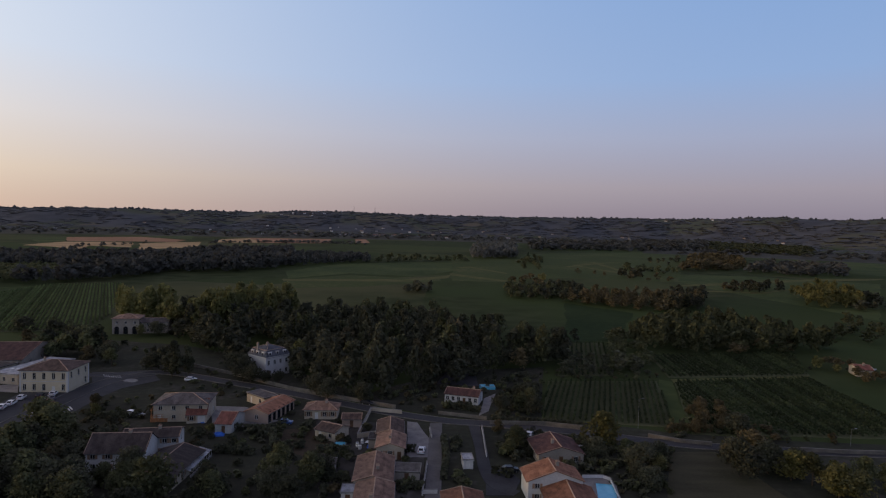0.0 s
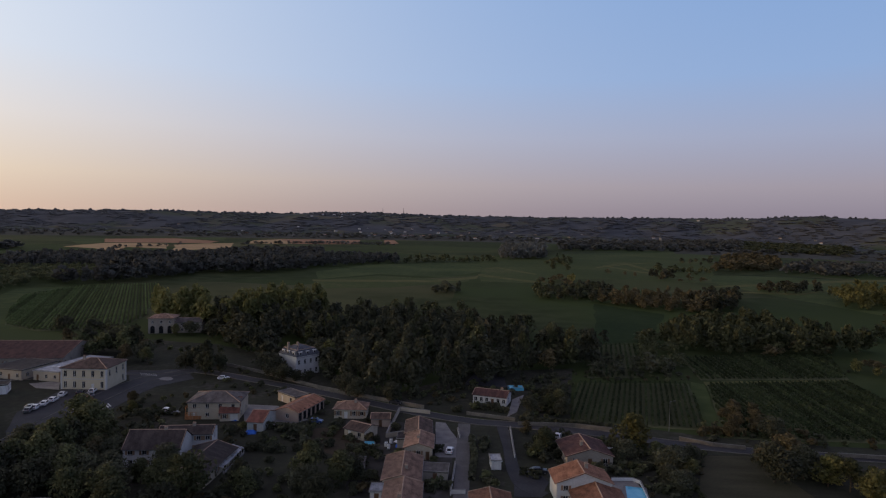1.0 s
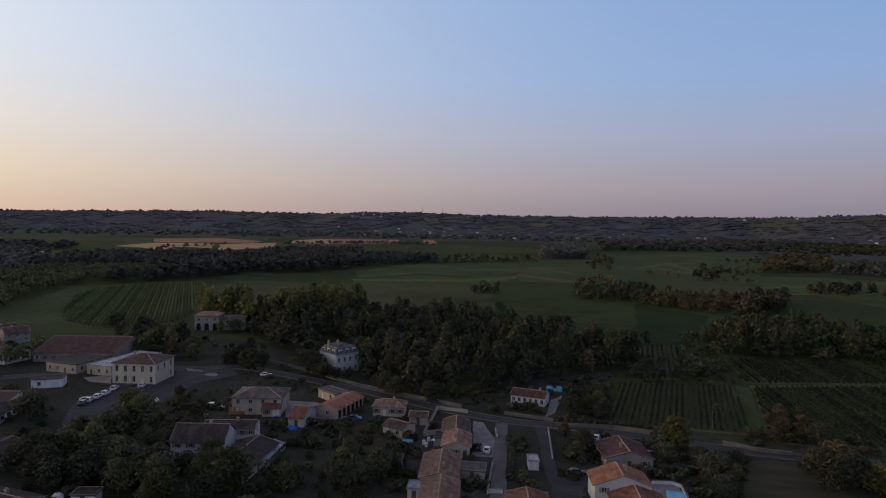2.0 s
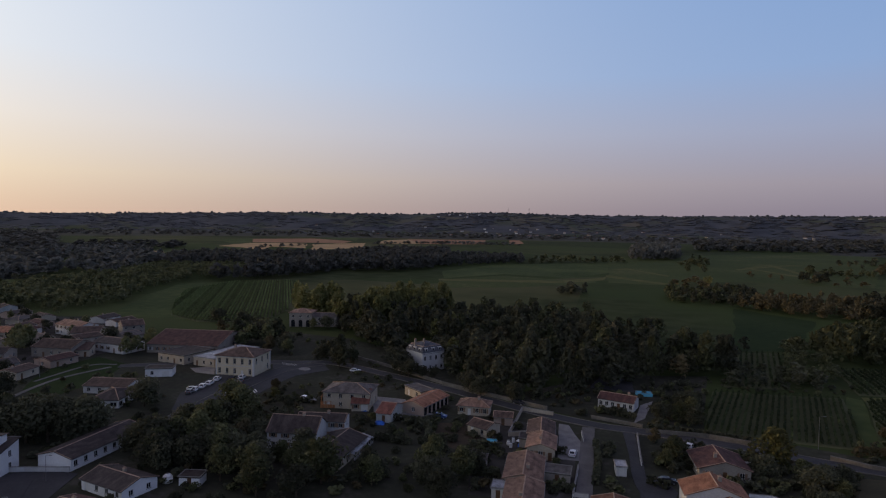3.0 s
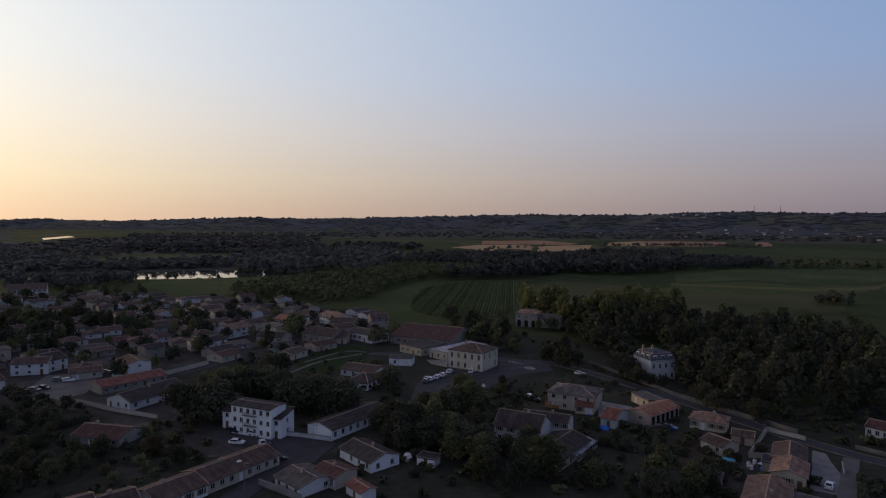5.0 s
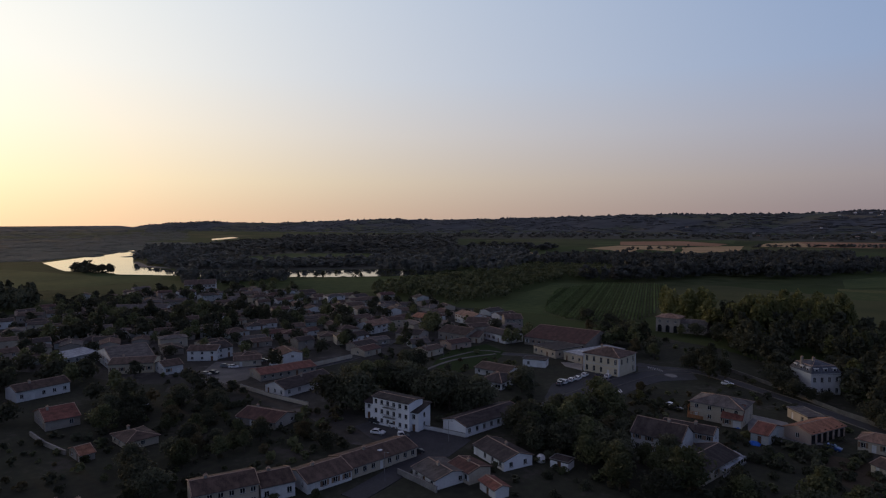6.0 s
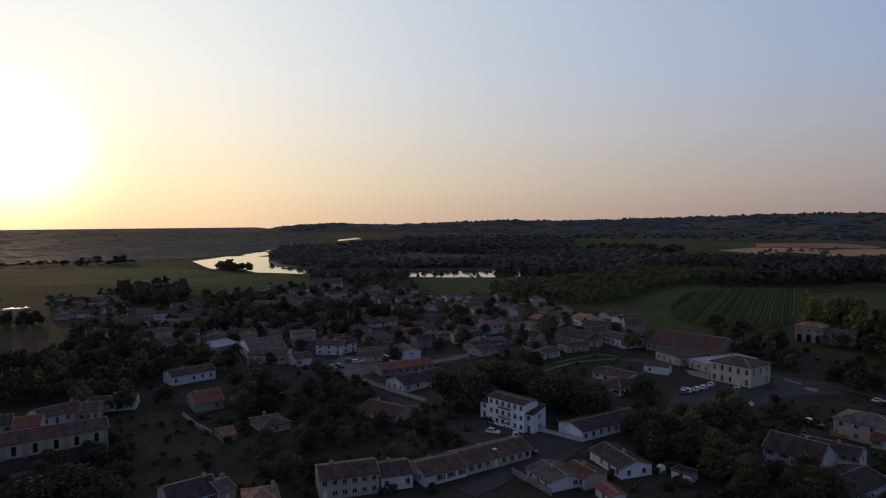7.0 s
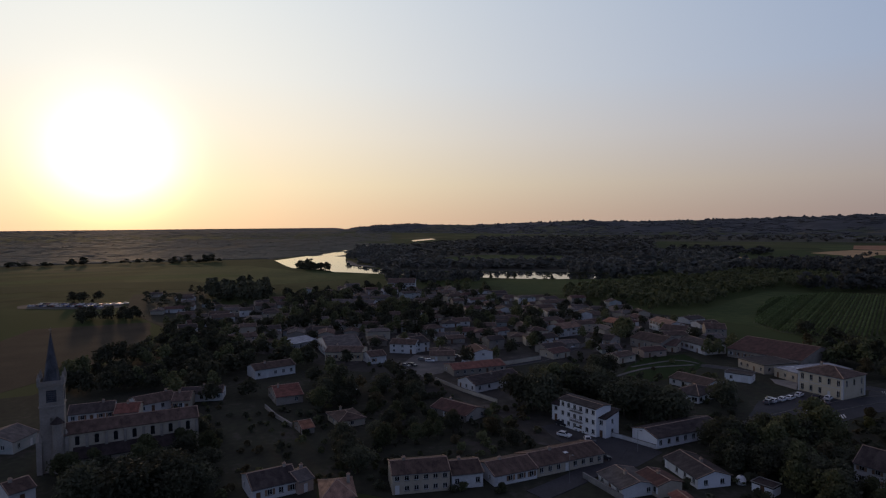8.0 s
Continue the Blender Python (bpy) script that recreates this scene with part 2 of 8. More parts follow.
M["tarp"] = material("blue_tarpaulin", (0.02, 0.09, 0.42), (0.05, 0.18, 0.60), 0.7, 0.5, 0.5, 4)
M["steel"] = material("galvanised_steel", (0.16, 0.165, 0.17), (0.24, 0.245, 0.25), 1, 0.6, metal=0.5)
M["plastic_white"] = material("white_plastic", (0.66, 0.66, 0.66), (0.75, 0.75, 0.75), 1, 0.4)

# ---- making meshes ----


def mesh_of(name, verts, faces, mats, smooth=False, mat_index=None):
    me = bpy.data.meshes.new(name)
    me.from_pydata([tuple(v) for v in verts], [], faces)
    for m in (mats if isinstance(mats, (list, tuple)) else [mats]):
        me.materials.append(m)
    if mat_index:
        me.polygons.foreach_set("material_index", mat_index)
    if smooth:
        me.polygons.foreach_set("use_smooth", [True] * len(me.polygons))
    me.update()
    return me


def part(name, me, parent, loc=(0, 0, 0), rz=0.0, label=""):
    ob = new(name, me)
    ob.parent = parent
    ob.matrix_basis = pose(loc[0], loc[1], loc[2], 0, 0, rz)
    if label:
        ob["label"] = label
    return ob


def thing(name, x, y, z, rz, label, category, group="", kind=""):
    ob = new(name)
    ob.empty_display_size = 0.5
    ob.matrix_basis = pose(x, y, z, 0, 0, rz)
    return tagged(ob, label, category, group, kind)


class Shape:
    """Collects boxes, prisms and cylinders into one mesh."""

    def __init__(self):
        self.v, self.f = [], []

    def add(self, verts, faces):
        n = len(self.v)
        self.v += verts
        self.f += [tuple(n + i for i in face) for face in faces]
        return self

    def box(self, x0, y0, z0, x1, y1, z1):
        return self.add([(x0, y0, z0), (x1, y0, z0), (x1, y1, z0), (x0, y1, z0), (x0, y0, z1), (x1, y0, z1), (x1, y1, z1), (x0, y1, z1)],
                        [(3, 2, 1, 0), (4, 5, 6, 7), (0, 1, 5, 4), (1, 2, 6, 5), (2, 3, 7, 6), (3, 0, 4, 7)])

    def prism(self, outline, z0, z1):
        n = len(outline)
        v = [(x, y, z0) for x, y in outline] + [(x, y, z1) for x, y in outline]
        f = [tuple(range(n - 1, -1, -1)), tuple(range(n, 2 * n))] + [(i, (i + 1) % n, n + (i + 1) % n, n + i) for i in range(n)]
        return self.add(v, f)

    def tube(self, a, b, ra, rb, sides=8):
        a, b = Vector(a), Vector(b)
        q = (b - a).to_track_quat("Z", "Y")
        ring = [Vector((math.cos(2 * math.pi * i / sides), math.sin(2 * math.pi * i / sides), 0)) for i in range(sides)]
        v = [tuple(a + q @ (p * ra)) for p in ring] + [tuple(b + q @ (p * rb)) for p in ring]
        f = [tuple(range(sides - 1, -1, -1)), tuple(range(sides, 2 * sides))]
        f += [(i, (i + 1) % sides, sides + (i + 1) % sides, sides + i) for i in range(sides)]
        return self.add(v, f)

    def mesh(self, name, mat, smooth=False):
        return mesh_of(name, self.v, self.f, mat, smooth)

# ---- the land: one sheet, flat to the foot of the hills, out to the horizon ----
SKYLINE_AZ = [-180, -60, -42, -35.6, -33.9, -32.4, -30.9, -29.3, -26.1, -24.3, -20.8, -16.1, -11.1, -6, -0.8, 4.4, 6.5, 9.6, 12.3, 14.5, 17, 22.1, 25.1, 28.6, 30.8, 33.8, 38.2, 43, 47.5, 51.5, 54.7, 57.3, 60.4, 64.4, 66.7, 67.4, 68.9, 70.8, 72.2, 73.1, 73.9, 75, 130, 180]
SKYLINE_EL = [-0.34, 0.3, 1.0, 1.12, 1.0, 0.95, 1.0, 1.13, 1.03, 0.87, 0.83, 0.77, 0.71, 0.64, 0.63, 0.63, 0.70, 0.74, 0.73, 0.62, 0.49, 0.47, 0.46, 0.49, 0.42, 0.36, 0.25, 0.14, 0.05, 0.15, 0.08, 0, -0.12, -0.16, -0.08, 0, -0.05, -0.13, -0.22, -0.31, -0.42, -0.5, -0.36, -0.34]
FOOT_AZ = [-180, -40, -20, 0, 30, 55, 68, 74, 180]
FOOT_R = [3000, 2100, 2700, 2500, 2500, 3200, 4000, 4000, 3600]


def land_height(az, r):
    """Height of the land at az degrees left of +y and r metres off."""
    foot = np.interp(az, FOOT_AZ, FOOT_R)
    crest = foot + 850.0
    top = 60.0 + crest * math.tan(radians(float(np.interp(az, SKYLINE_AZ, SKYLINE_EL))))
    wob = noise.noise(Vector((az * 0.35, r * 0.0012, 3.0)))
    if az < 74.6 and az > -60:
        k = min(max((r - foot) / (crest - foot), 0.0), 1.0)
        k = k * k * (3 - 2 * k)
        z = (top - 4) * k
        if 0.05 < k < 0.99:
            z += wob * 16 * k * (1 - k) * 4
        if r > crest:
            z -= (r - crest) * 0.012
        return z
    k = min(max((r - 2500) / 2400.0, 0.0), 1.0)
    return 29.0 * k * k


def build_ground():
    rings = [0.0, 60, 120, 200, 320, 480, 700, 1000, 1400, 1800] + list(np.linspace(2000, 4950, 42))
    spokes = 360
    verts, faces = [(0.0, 0.0, 0.0)], []
    for r in rings[1:]:
        for s in range(spokes):
            az = s - 180.0
            a = radians(az)
            verts.append((-math.sin(a) * r, math.cos(a) * r, land_height(az, r)))
    for s in range(spokes):
        faces.append((0, 1 + (s + 1) % spokes, 1 + s))
    for k in range(len(rings) - 2):
        for s in range(spokes):
            a, b = 1 + k * spokes + s, 1 + k * spokes + (s + 1) % spokes
            faces.append((a, b, b + spokes, a + spokes))
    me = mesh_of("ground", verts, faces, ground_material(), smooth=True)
    bm = bmesh.new()
    bm.from_mesh(me)
    bmesh.ops.recalc_face_normals(bm, faces=bm.faces)
    if sum(f.normal.z for f in bm.faces) < 0:
        bmesh.ops.reverse_faces(bm, faces=bm.faces)
    bm.to_mesh(me)
    bm.free()
    return tagged(new("ground", me), "flat green valley land rising to low wooded hills", "ground", kind="structure")


def ground_material():
    m = bpy.data.materials.new("valley_land")
    m.use_nodes = True
    t = m.node_tree
    bsdf = t.nodes["Principled BSDF"]
    co = t.nodes.new("ShaderNodeTexCoord").outputs["Object"]

    def tex(scale, detail=4.0):
        n = t.nodes.new("ShaderNodeTexNoise")
        n.inputs["Scale"].default_value, n.inputs["Detail"].default_value = scale, detail
        t.links.new(co, n.inputs["Vector"])
        return n.outputs["Fac"]

    def ramp(fac, stops):
        n = t.nodes.new("ShaderNodeValToRGB")
        el = n.color_ramp.elements
        while len(el) < len(stops):
            el.new(0.5)
        for e, (p, c) in zip(el, stops):
            e.position, e.color = p, lin(*c)
        t.links.new(fac, n.inputs[0])
        return n.outputs[0]

    def mix(fac, a, b):
        n = t.nodes.new("ShaderNodeMix")
        n.data_type = "RGBA"
        t.links.new(fac, n.inputs[0])
        t.links.new(a, n.inputs[6])
        t.links.new(b, n.inputs[7])
        return n.outputs[2]

    cells = t.nodes.new("ShaderNodeTexVoronoi")
    cells.inputs["Scale"].default_value = 0.0045
    t.links.new(co, cells.inputs["Vector"])
    sep = t.nodes.new("ShaderNodeSeparateColor")
    t.links.new(cells.outputs["Color"], sep.inputs[0])
    fields = ramp(sep.outputs[0], [(0.0, (0.042, 0.056, 0.020)), (0.4, (0.050, 0.068, 0.024)), (0.7, (0.064, 0.076, 0.030)), (0.95, (0.090, 0.088, 0.042))])
    grass = ramp(tex(0.05, 6), [(0.35, (0.028, 0.038, 0.015)), (0.65, (0.056, 0.065, 0.028))])
    nearer = mix(ramp_value(t, tex(0.004), 0.45, 0.6), fields, grass)
    # wooded slopes: tones lifted towards blue-grey, haze painted into the ground colour
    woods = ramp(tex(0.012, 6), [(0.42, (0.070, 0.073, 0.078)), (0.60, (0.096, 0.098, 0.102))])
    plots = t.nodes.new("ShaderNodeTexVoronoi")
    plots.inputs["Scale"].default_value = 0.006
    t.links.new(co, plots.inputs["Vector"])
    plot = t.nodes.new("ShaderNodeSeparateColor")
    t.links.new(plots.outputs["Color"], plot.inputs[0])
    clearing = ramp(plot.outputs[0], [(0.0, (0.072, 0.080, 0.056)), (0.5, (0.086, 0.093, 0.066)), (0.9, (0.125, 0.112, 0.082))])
    hazy_hill = mix(ramp_value(t, tex(0.0022, 2), 0.53, 0.57), woods, clearing)
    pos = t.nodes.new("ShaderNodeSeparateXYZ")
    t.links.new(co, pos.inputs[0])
    t.links.new(mix(ramp_value(t, pos.outputs[2], 2.0, 12.0), nearer, hazy_hill), bsdf.inputs["Base Color"])
    bsdf.inputs["Roughness"].default_value = 0.95
    bsdf.inputs["Specular IOR Level"].default_value = 0.02
    return m


def ramp_value(t, value, low, high):
    n = t.nodes.new("ShaderNodeMapRange")
    n.inputs[1].default_value, n.inputs[2].default_value = low, high
    t.links.new(value, n.inputs[0])
    return n.outputs[0]


build_ground()


def field(name, outline, mat, z, label, category="field", kind="structure", rough_edge=3.0):
    """A patch of land with an uneven edge, as a thin slab on the plain."""
    rng = random.Random(name + str(outline[0]))
    pts = []
    n = len(outline)
    for i in range(n):
        (x0, y0), (x1, y1) = outline[i], outline[(i + 1) % n]
        d = math.hypot(x1 - x0, y1 - y0)
        k = max(1, int(d / max(6.0, rough_edge * 5)))
        for j in range(k):
            f = j / k
            e = rough_edge * rng.uniform(-0.5, 0.5) if j else 0
            pts.append((x0 + (x1 - x0) * f - (y1 - y0) / d * e, y0 + (y1 - y0) * f + (x1 - x0) / d * e))
    if sum(a[0] * b[1] - b[0] * a[1] for a, b in zip(pts, pts[1:] + pts[:1])) < 0:
        pts.reverse()
    return tagged(new(name, Shape().prism(pts, -0.3, z).mesh(name, M[mat])), label, category, kind=kind)


def strip(name, line, width, mat, z, label, category="road", kerb=0.0):
    """A road or path along a line of points; with kerb, raised stones along both sides."""
    pts = [Vector(p) for p in line]
    fine = []
    for i in range(len(pts) - 1):
        p0, p1, p2, p3 = pts[max(i - 1, 0)], pts[i], pts[i + 1], pts[min(i + 2, len(pts) - 1)]
        for k in range(6):
            u = k / 6
            fine.append(0.5 * (2 * p1 + (p2 - p0) * u + (2 * p0 - 5 * p1 + 4 * p2 - p3) * u * u + (3 * p1 - p0 - 3 * p2 + p3) * u ** 3))
    fine.append(pts[-1])

    def side(off):
        out = []
        for i, p in enumerate(fine):
            d = (fine[min(i + 1, len(fine) - 1)] - fine[max(i - 1, 0)]).normalized()
            out.append((p.x - d.y * off, p.y + d.x * off))
        return out

    def band(a, b, z0, z1):
        s, left, right = Shape(), side(a), side(b)
        n = len(left)
        v = [(x, y, z1) for x, y in left] + [(x, y, z1) for x, y in right] + [(x, y, z0) for x, y in left] + [(x, y, z0) for x, y in right]
        f = []
        for i in range(n - 1):
            f += [(n + i, n + i + 1, i + 1, i), (i, i + 1, 2 * n + i + 1, 2 * n + i), (3 * n + i, 3 * n + i + 1, n + i + 1, n + i)]
        f += [(0, 2 * n, 3 * n, n), (n - 1, 2 * n - 1, 4 * n - 1, 3 * n - 1)]
        return s.add(v, f)

    ob = tagged(new(name, band(width / 2, -width / 2, -0.2, z).mesh(name, M[mat])), label, category, kind="structure")
    if kerb:
        for a, b in ((width / 2 + 0.25, width / 2), (-width / 2, -width / 2 - 0.25)):
            part("kerb", band(a, b, -0.2, z + kerb).mesh("kerb", M["old_stone"]), ob)
    return ob


def inside(x, y, poly):
    hit = False
    j = len(poly) - 1
    for i in range(len(poly)):
        (xi, yi), (xj, yj) = poly[i], poly[j]
        if (yi > y) != (yj > y) and x < (xj - xi) * (y - yi) / (yj - yi) + xi:
            hit = not hit
        j = i
    return hit


# ---- trees ----


def crown_points(seed, height, spread, base, blobs, count, leaf, tall=1.0):
    """Leaf clumps as small bent quads, set round the limbs' ends; the outline is uneven and has gaps."""
    r = np.random.RandomState(seed)
    cs = []
    for i in range(blobs):
        a, u = r.rand() * 2 * math.pi, r.rand()
        hgt = base + (height - base) * (0.12 + 0.80 * u)
        prof = math.sin(math.pi * min(max(0.18 + 0.80 * u, 0.05), 0.97)) ** 0.7
        d = spread * 0.62 * prof * math.sqrt(r.rand())
        cs.append((math.cos(a) * d, math.sin(a) * d, hgt, spread * (0.34 + 0.24 * r.rand()) * (0.55 + 0.45 * prof)))
    cs = np.array(cs)
    which = r.randint(0, blobs, count)
    n = r.normal(size=(count, 3))
    n[:, 2] = n[:, 2] * 0.9 + 0.25
    n /= np.linalg.norm(n, axis=1)[:, None]
    rad = cs[which, 3] * (0.55 + 0.55 * r.rand(count) ** 0.7)
    c = cs[which, :3] + n * rad[:, None] * np.array([1, 1, 0.85 * tall])
    keep = c[:, 2] > base * 0.75
    c, n = c[keep], n[keep]
    nn = n * 0.55 + np.array([0, 0, 0.3]) + r.normal(size=n.shape) * 0.6
    nn /= np.linalg.norm(nn, axis=1)[:, None]
    t = np.cross(nn, r.normal(size=nn.shape))
    t /= np.linalg.norm(t, axis=1)[:, None] + 1e-9
    b = np.cross(nn, t)
    s = (leaf * (0.55 + 0.9 * r.rand(len(c))))[:, None]
    quad = np.stack([c - t * s - b * s * 0.6, c + t * s * 0.8 - b * s * 0.5 + nn * s * 0.25, c + t * s + b * s * 0.6, c - t * s * 0.7 + b * s * 0.7 - nn * s * 0.2], 1)
    return quad.astype(np.float32)


def dome(seed, sides=6):
    """A far tree mass: a low lumpy dome, one wide and one high, as quads."""
    r = np.random.RandomState(seed)
    levels = [(0.50, -0.1), (0.47, 0.38), (0.33, 0.76), (0.04, 0.96)]
    ring = []
    for rad, z in levels:
        k = 1 + 0.28 * (r.rand(sides) - 0.5)
        a = np.arange(sides) * 2 * math.pi / sides + 0.3 * r.rand(sides)
        ring.append(np.stack([np.cos(a) * rad * k, np.sin(a) * rad * k, z * (1 + 0.25 * (r.rand(sides) - 0.5))], 1))
    out = [[ring[i][j], ring[i][(j + 1) % sides], ring[i + 1][(j + 1) % sides], ring[i + 1][j]] for i in range(3) for j in range(sides)]
    return np.array(out, np.float32)


def quads_mesh(name, quads, mat):
    """quads: n x 4 x 3."""
    n = len(quads)
    me = bpy.data.meshes.new(name)
    me.vertices.add(n * 4)
    me.vertices.foreach_set("co", quads.reshape(-1))
    me.loops.add(n * 4)
    me.loops.foreach_set("vertex_index", np.arange(n * 4, dtype=np.int32))
    me.polygons.add(n)
    me.polygons.foreach_set("loop_start", np.arange(0, n * 4, 4, dtype=np.int32))
    me.polygons.foreach_set("loop_total", np.full(n, 4, dtype=np.int32))
    me.materials.append(mat)
    me.update()
    return me


def trunk_mesh(seed, height, base, spread, width):
    r = random.Random(seed)
    s = Shape()
    top = base + (height - base) * 0.55
    s.tube((0, 0, -0.2), (0, 0, base), width, width * 0.75, 7)
    s.tube((0, 0, base), (r.uniform(-.3, .3), r.uniform(-.3, .3), top), width * 0.75, width * 0.25, 6)
    for i in range(6):
        a = i * 1.05 + r.uniform(-.3, .3)
        z = base * 0.8 + (top - base) * i / 7
        s.tube((0, 0, z), (math.cos(a) * spread * 0.55, math.sin(a) * spread * 0.55, z + (height - base) * r.uniform(.18, .32)), width * 0.38, width * 0.1, 5)
    return s.mesh("trunk", M["bark"])


# kind: height, spread, base, blobs, clumps, clump size, trunk radius, leaves, upright stretch
KINDS = {
    "round": (10.0, 5.0, 2.0, 15, 1744, 0.287, 0.28, "leaf", 1.0),
    "wide": (9.0, 6.2, 1.8, 18, 2005, 0.312, 0.32, "leaf_dark", 0.9),
    "tall": (16.0, 5.2, 2.6, 20, 2180, 0.361, 0.34, "leaf_poplar", 1.2),
    "yellow": (7.5, 4.2, 1.2, 14, 1569, 0.262, 0.22, "leaf_yellow", 1.0),
    "rust": (8.0, 4.2, 1.6, 13, 1482, 0.279, 0.24, "leaf_rust", 1.0),
    "conifer": (13.0, 3.2, 1.2, 20, 1744, 0.254, 0.24, "conifer", 1.5),
    "bush": (2.6, 2.0, 0.15, 8, 513, 0.213, 0.10, "leaf_dark", 0.9),
    "shrub": (2.4, 1.9, 0.15, 8, 486, 0.213, 0.10, "leaf", 0.9),
}
TREE_LABEL = {
    "round": ("tree", "leafy green broadleaf tree with a rounded crown"),
    "wide": ("tree", "dark green broadleaf tree with a wide spreading crown"),
    "tall": ("poplar_tree", "tall yellow-green poplar with a ragged crown"),
    "yellow": ("willow_tree", "yellowing broadleaf tree with a drooping crown"),
    "rust": ("tree", "rust-tinged broadleaf tree turning to autumn colour"),
    "conifer": ("conifer_tree", "dark tall conifer with dense needles"),
    "bush": ("bush", "dark green garden bush on the grass"),
    "shrub": ("bush", "mid-green garden shrub on the grass"),
}
tree_cache = {}


def tree(kind, x, y, size=1.0, turn=None):
    rng = random.Random(int(x * 13 + y * 7))
    v = rng.randrange(3)
    h, spread, base, blobs, clumps, leaf, wide, mat, tall = KINDS[kind]
    if (kind, v) not in tree_cache:
        seed = 11 + 7 * v + sum(map(ord, kind))
        tree_cache[kind, v] = (trunk_mesh(seed, h, base, spread, wide), quads_mesh("crown", crown_points(seed, h, spread, base, blobs, clumps, leaf, tall), M[mat]))
    name, label = TREE_LABEL[kind]
    ob = thing(name, x, y, 0, rng.uniform(0, 360) if turn is None else turn, label, "bush" if name == "bush" else "tree")
    ob.scale = (size * rng.uniform(.9, 1.1), size * rng.uniform(.9, 1.1), size)
    for nm, me in zip(("trunk", "crown"), tree_cache[kind, v]):
        part(nm, me, ob)
    return ob


wood_cache = {}


def wood(name, poly, spacing, height, spread, mat, label, clumps=150, leaf=1.0, seed=1, tall=1.0, ragged=0.35, holes=0.0, lift=False, clear=()):
    """A wood as one mass: trees set at uneven steps inside an outline."""
    r = random.Random(seed)
    key = (clumps, leaf, tall)
    if key not in wood_cache:
        wood_cache[key] = [crown_points(s, 1.0, 0.42, 0.12, 9, clumps, leaf * 0.085, tall) for s in (3, 5, 8, 13)]
    xs, ys = [p[0] for p in poly], [p[1] for p in poly]
    out = []
    y = min(ys)
    while y < max(ys):
        x = min(xs) + r.random() * spacing
        while x < max(xs):
            px, py = x + r.uniform(-.5, .5) * spacing, y + r.uniform(-.5, .5) * spacing
            if inside(px, py, poly) and r.random() >= holes and not any(inside(px, py, c) for c in clear):
                q = r.choice(wood_cache[key])
                h = height * (1 + ragged * r.uniform(-1.2, 0.8))
                w = spread * r.uniform(0.65, 1.25) / 0.42
                a = r.random() * 6.283
                c, s = math.cos(a), math.sin(a)
                rot = np.array([[c * w, -s * w, 0], [s * w, c * w, 0], [0, 0, h]], np.float32)
                z = land_height(math.degrees(math.atan2(-px, py)), math.hypot(px, py)) if lift else 0.0
                out.append(q @ rot.T + np.array([px, py, z], np.float32))
            x += spacing
        y += spacing
    if out:
        return tagged(new(name, quads_mesh(name, np.concatenate(out), M[mat])), label, "wood", kind="stuff")


def vineyard(outline, angle, step, height, label, width=0.55, leaf=0.34, mat="vine"):
    """Rows of vines over bare soil; each row is an own part, cut by the vineyard's outline."""
    field_ob = field("vineyard", outline, "vine_soil", 0.10, label, "vineyard", rough_edge=0.5)
    ca, sa = math.cos(radians(angle)), math.sin(radians(angle))
    us = [-x * sa + y * ca for x, y in outline]
    r = np.random.RandomState(int(abs(outline[0][0])))
    u = min(us) + step * 0.5
    while u < max(us):
        cuts = []
        for i in range(len(outline)):
            (x0, y0), (x1, y1) = outline[i], outline[(i + 1) % len(outline)]
            a, b = -x0 * sa + y0 * ca - u, -x1 * sa + y1 * ca - u
            if (a > 0) != (b > 0):
                f = a / (a - b)
                x, y = x0 + (x1 - x0) * f, y0 + (y1 - y0) * f
                cuts.append(x * ca + y * sa)
        cuts.sort()
        for s0, s1 in zip(cuts[::2], cuts[1::2]):
            n = int((s1 - s0) * (7.0 if leaf < 0.4 else 3.4) * width / 0.55 / (leaf / 0.34) ** 2)
            if n < 4:
                continue
            s = s0 + 1 + (s1 - s0 - 2) * r.rand(n)
            c = np.stack([s, u + r.normal(size=n) * width * 0.35, 0.35 + (height - 0.35) * r.rand(n) ** 0.7], 1)
            nn = r.normal(size=(n, 3))
            nn /= np.linalg.norm(nn, axis=1)[:, None]
            t = np.cross(nn, r.normal(size=(n, 3)))
            t /= np.linalg.norm(t, axis=1)[:, None]
            b = np.cross(nn, t)
            k = (leaf * (0.7 + 0.6 * r.rand(n)))[:, None]
            q = np.stack([c - t * k - b * k, c + t * k - b * k, c + t * k + b * k, c - t * k + b * k], 1)
            rot = np.array([[ca, -sa, 0], [sa, ca, 0], [0, 0, 1]])
            part("vine_row", quads_mesh("vine_row", (q @ rot.T).astype(np.float32), M[mat]), field_ob)
        u += step
    return field_ob

# ---- houses ----
shared = {}


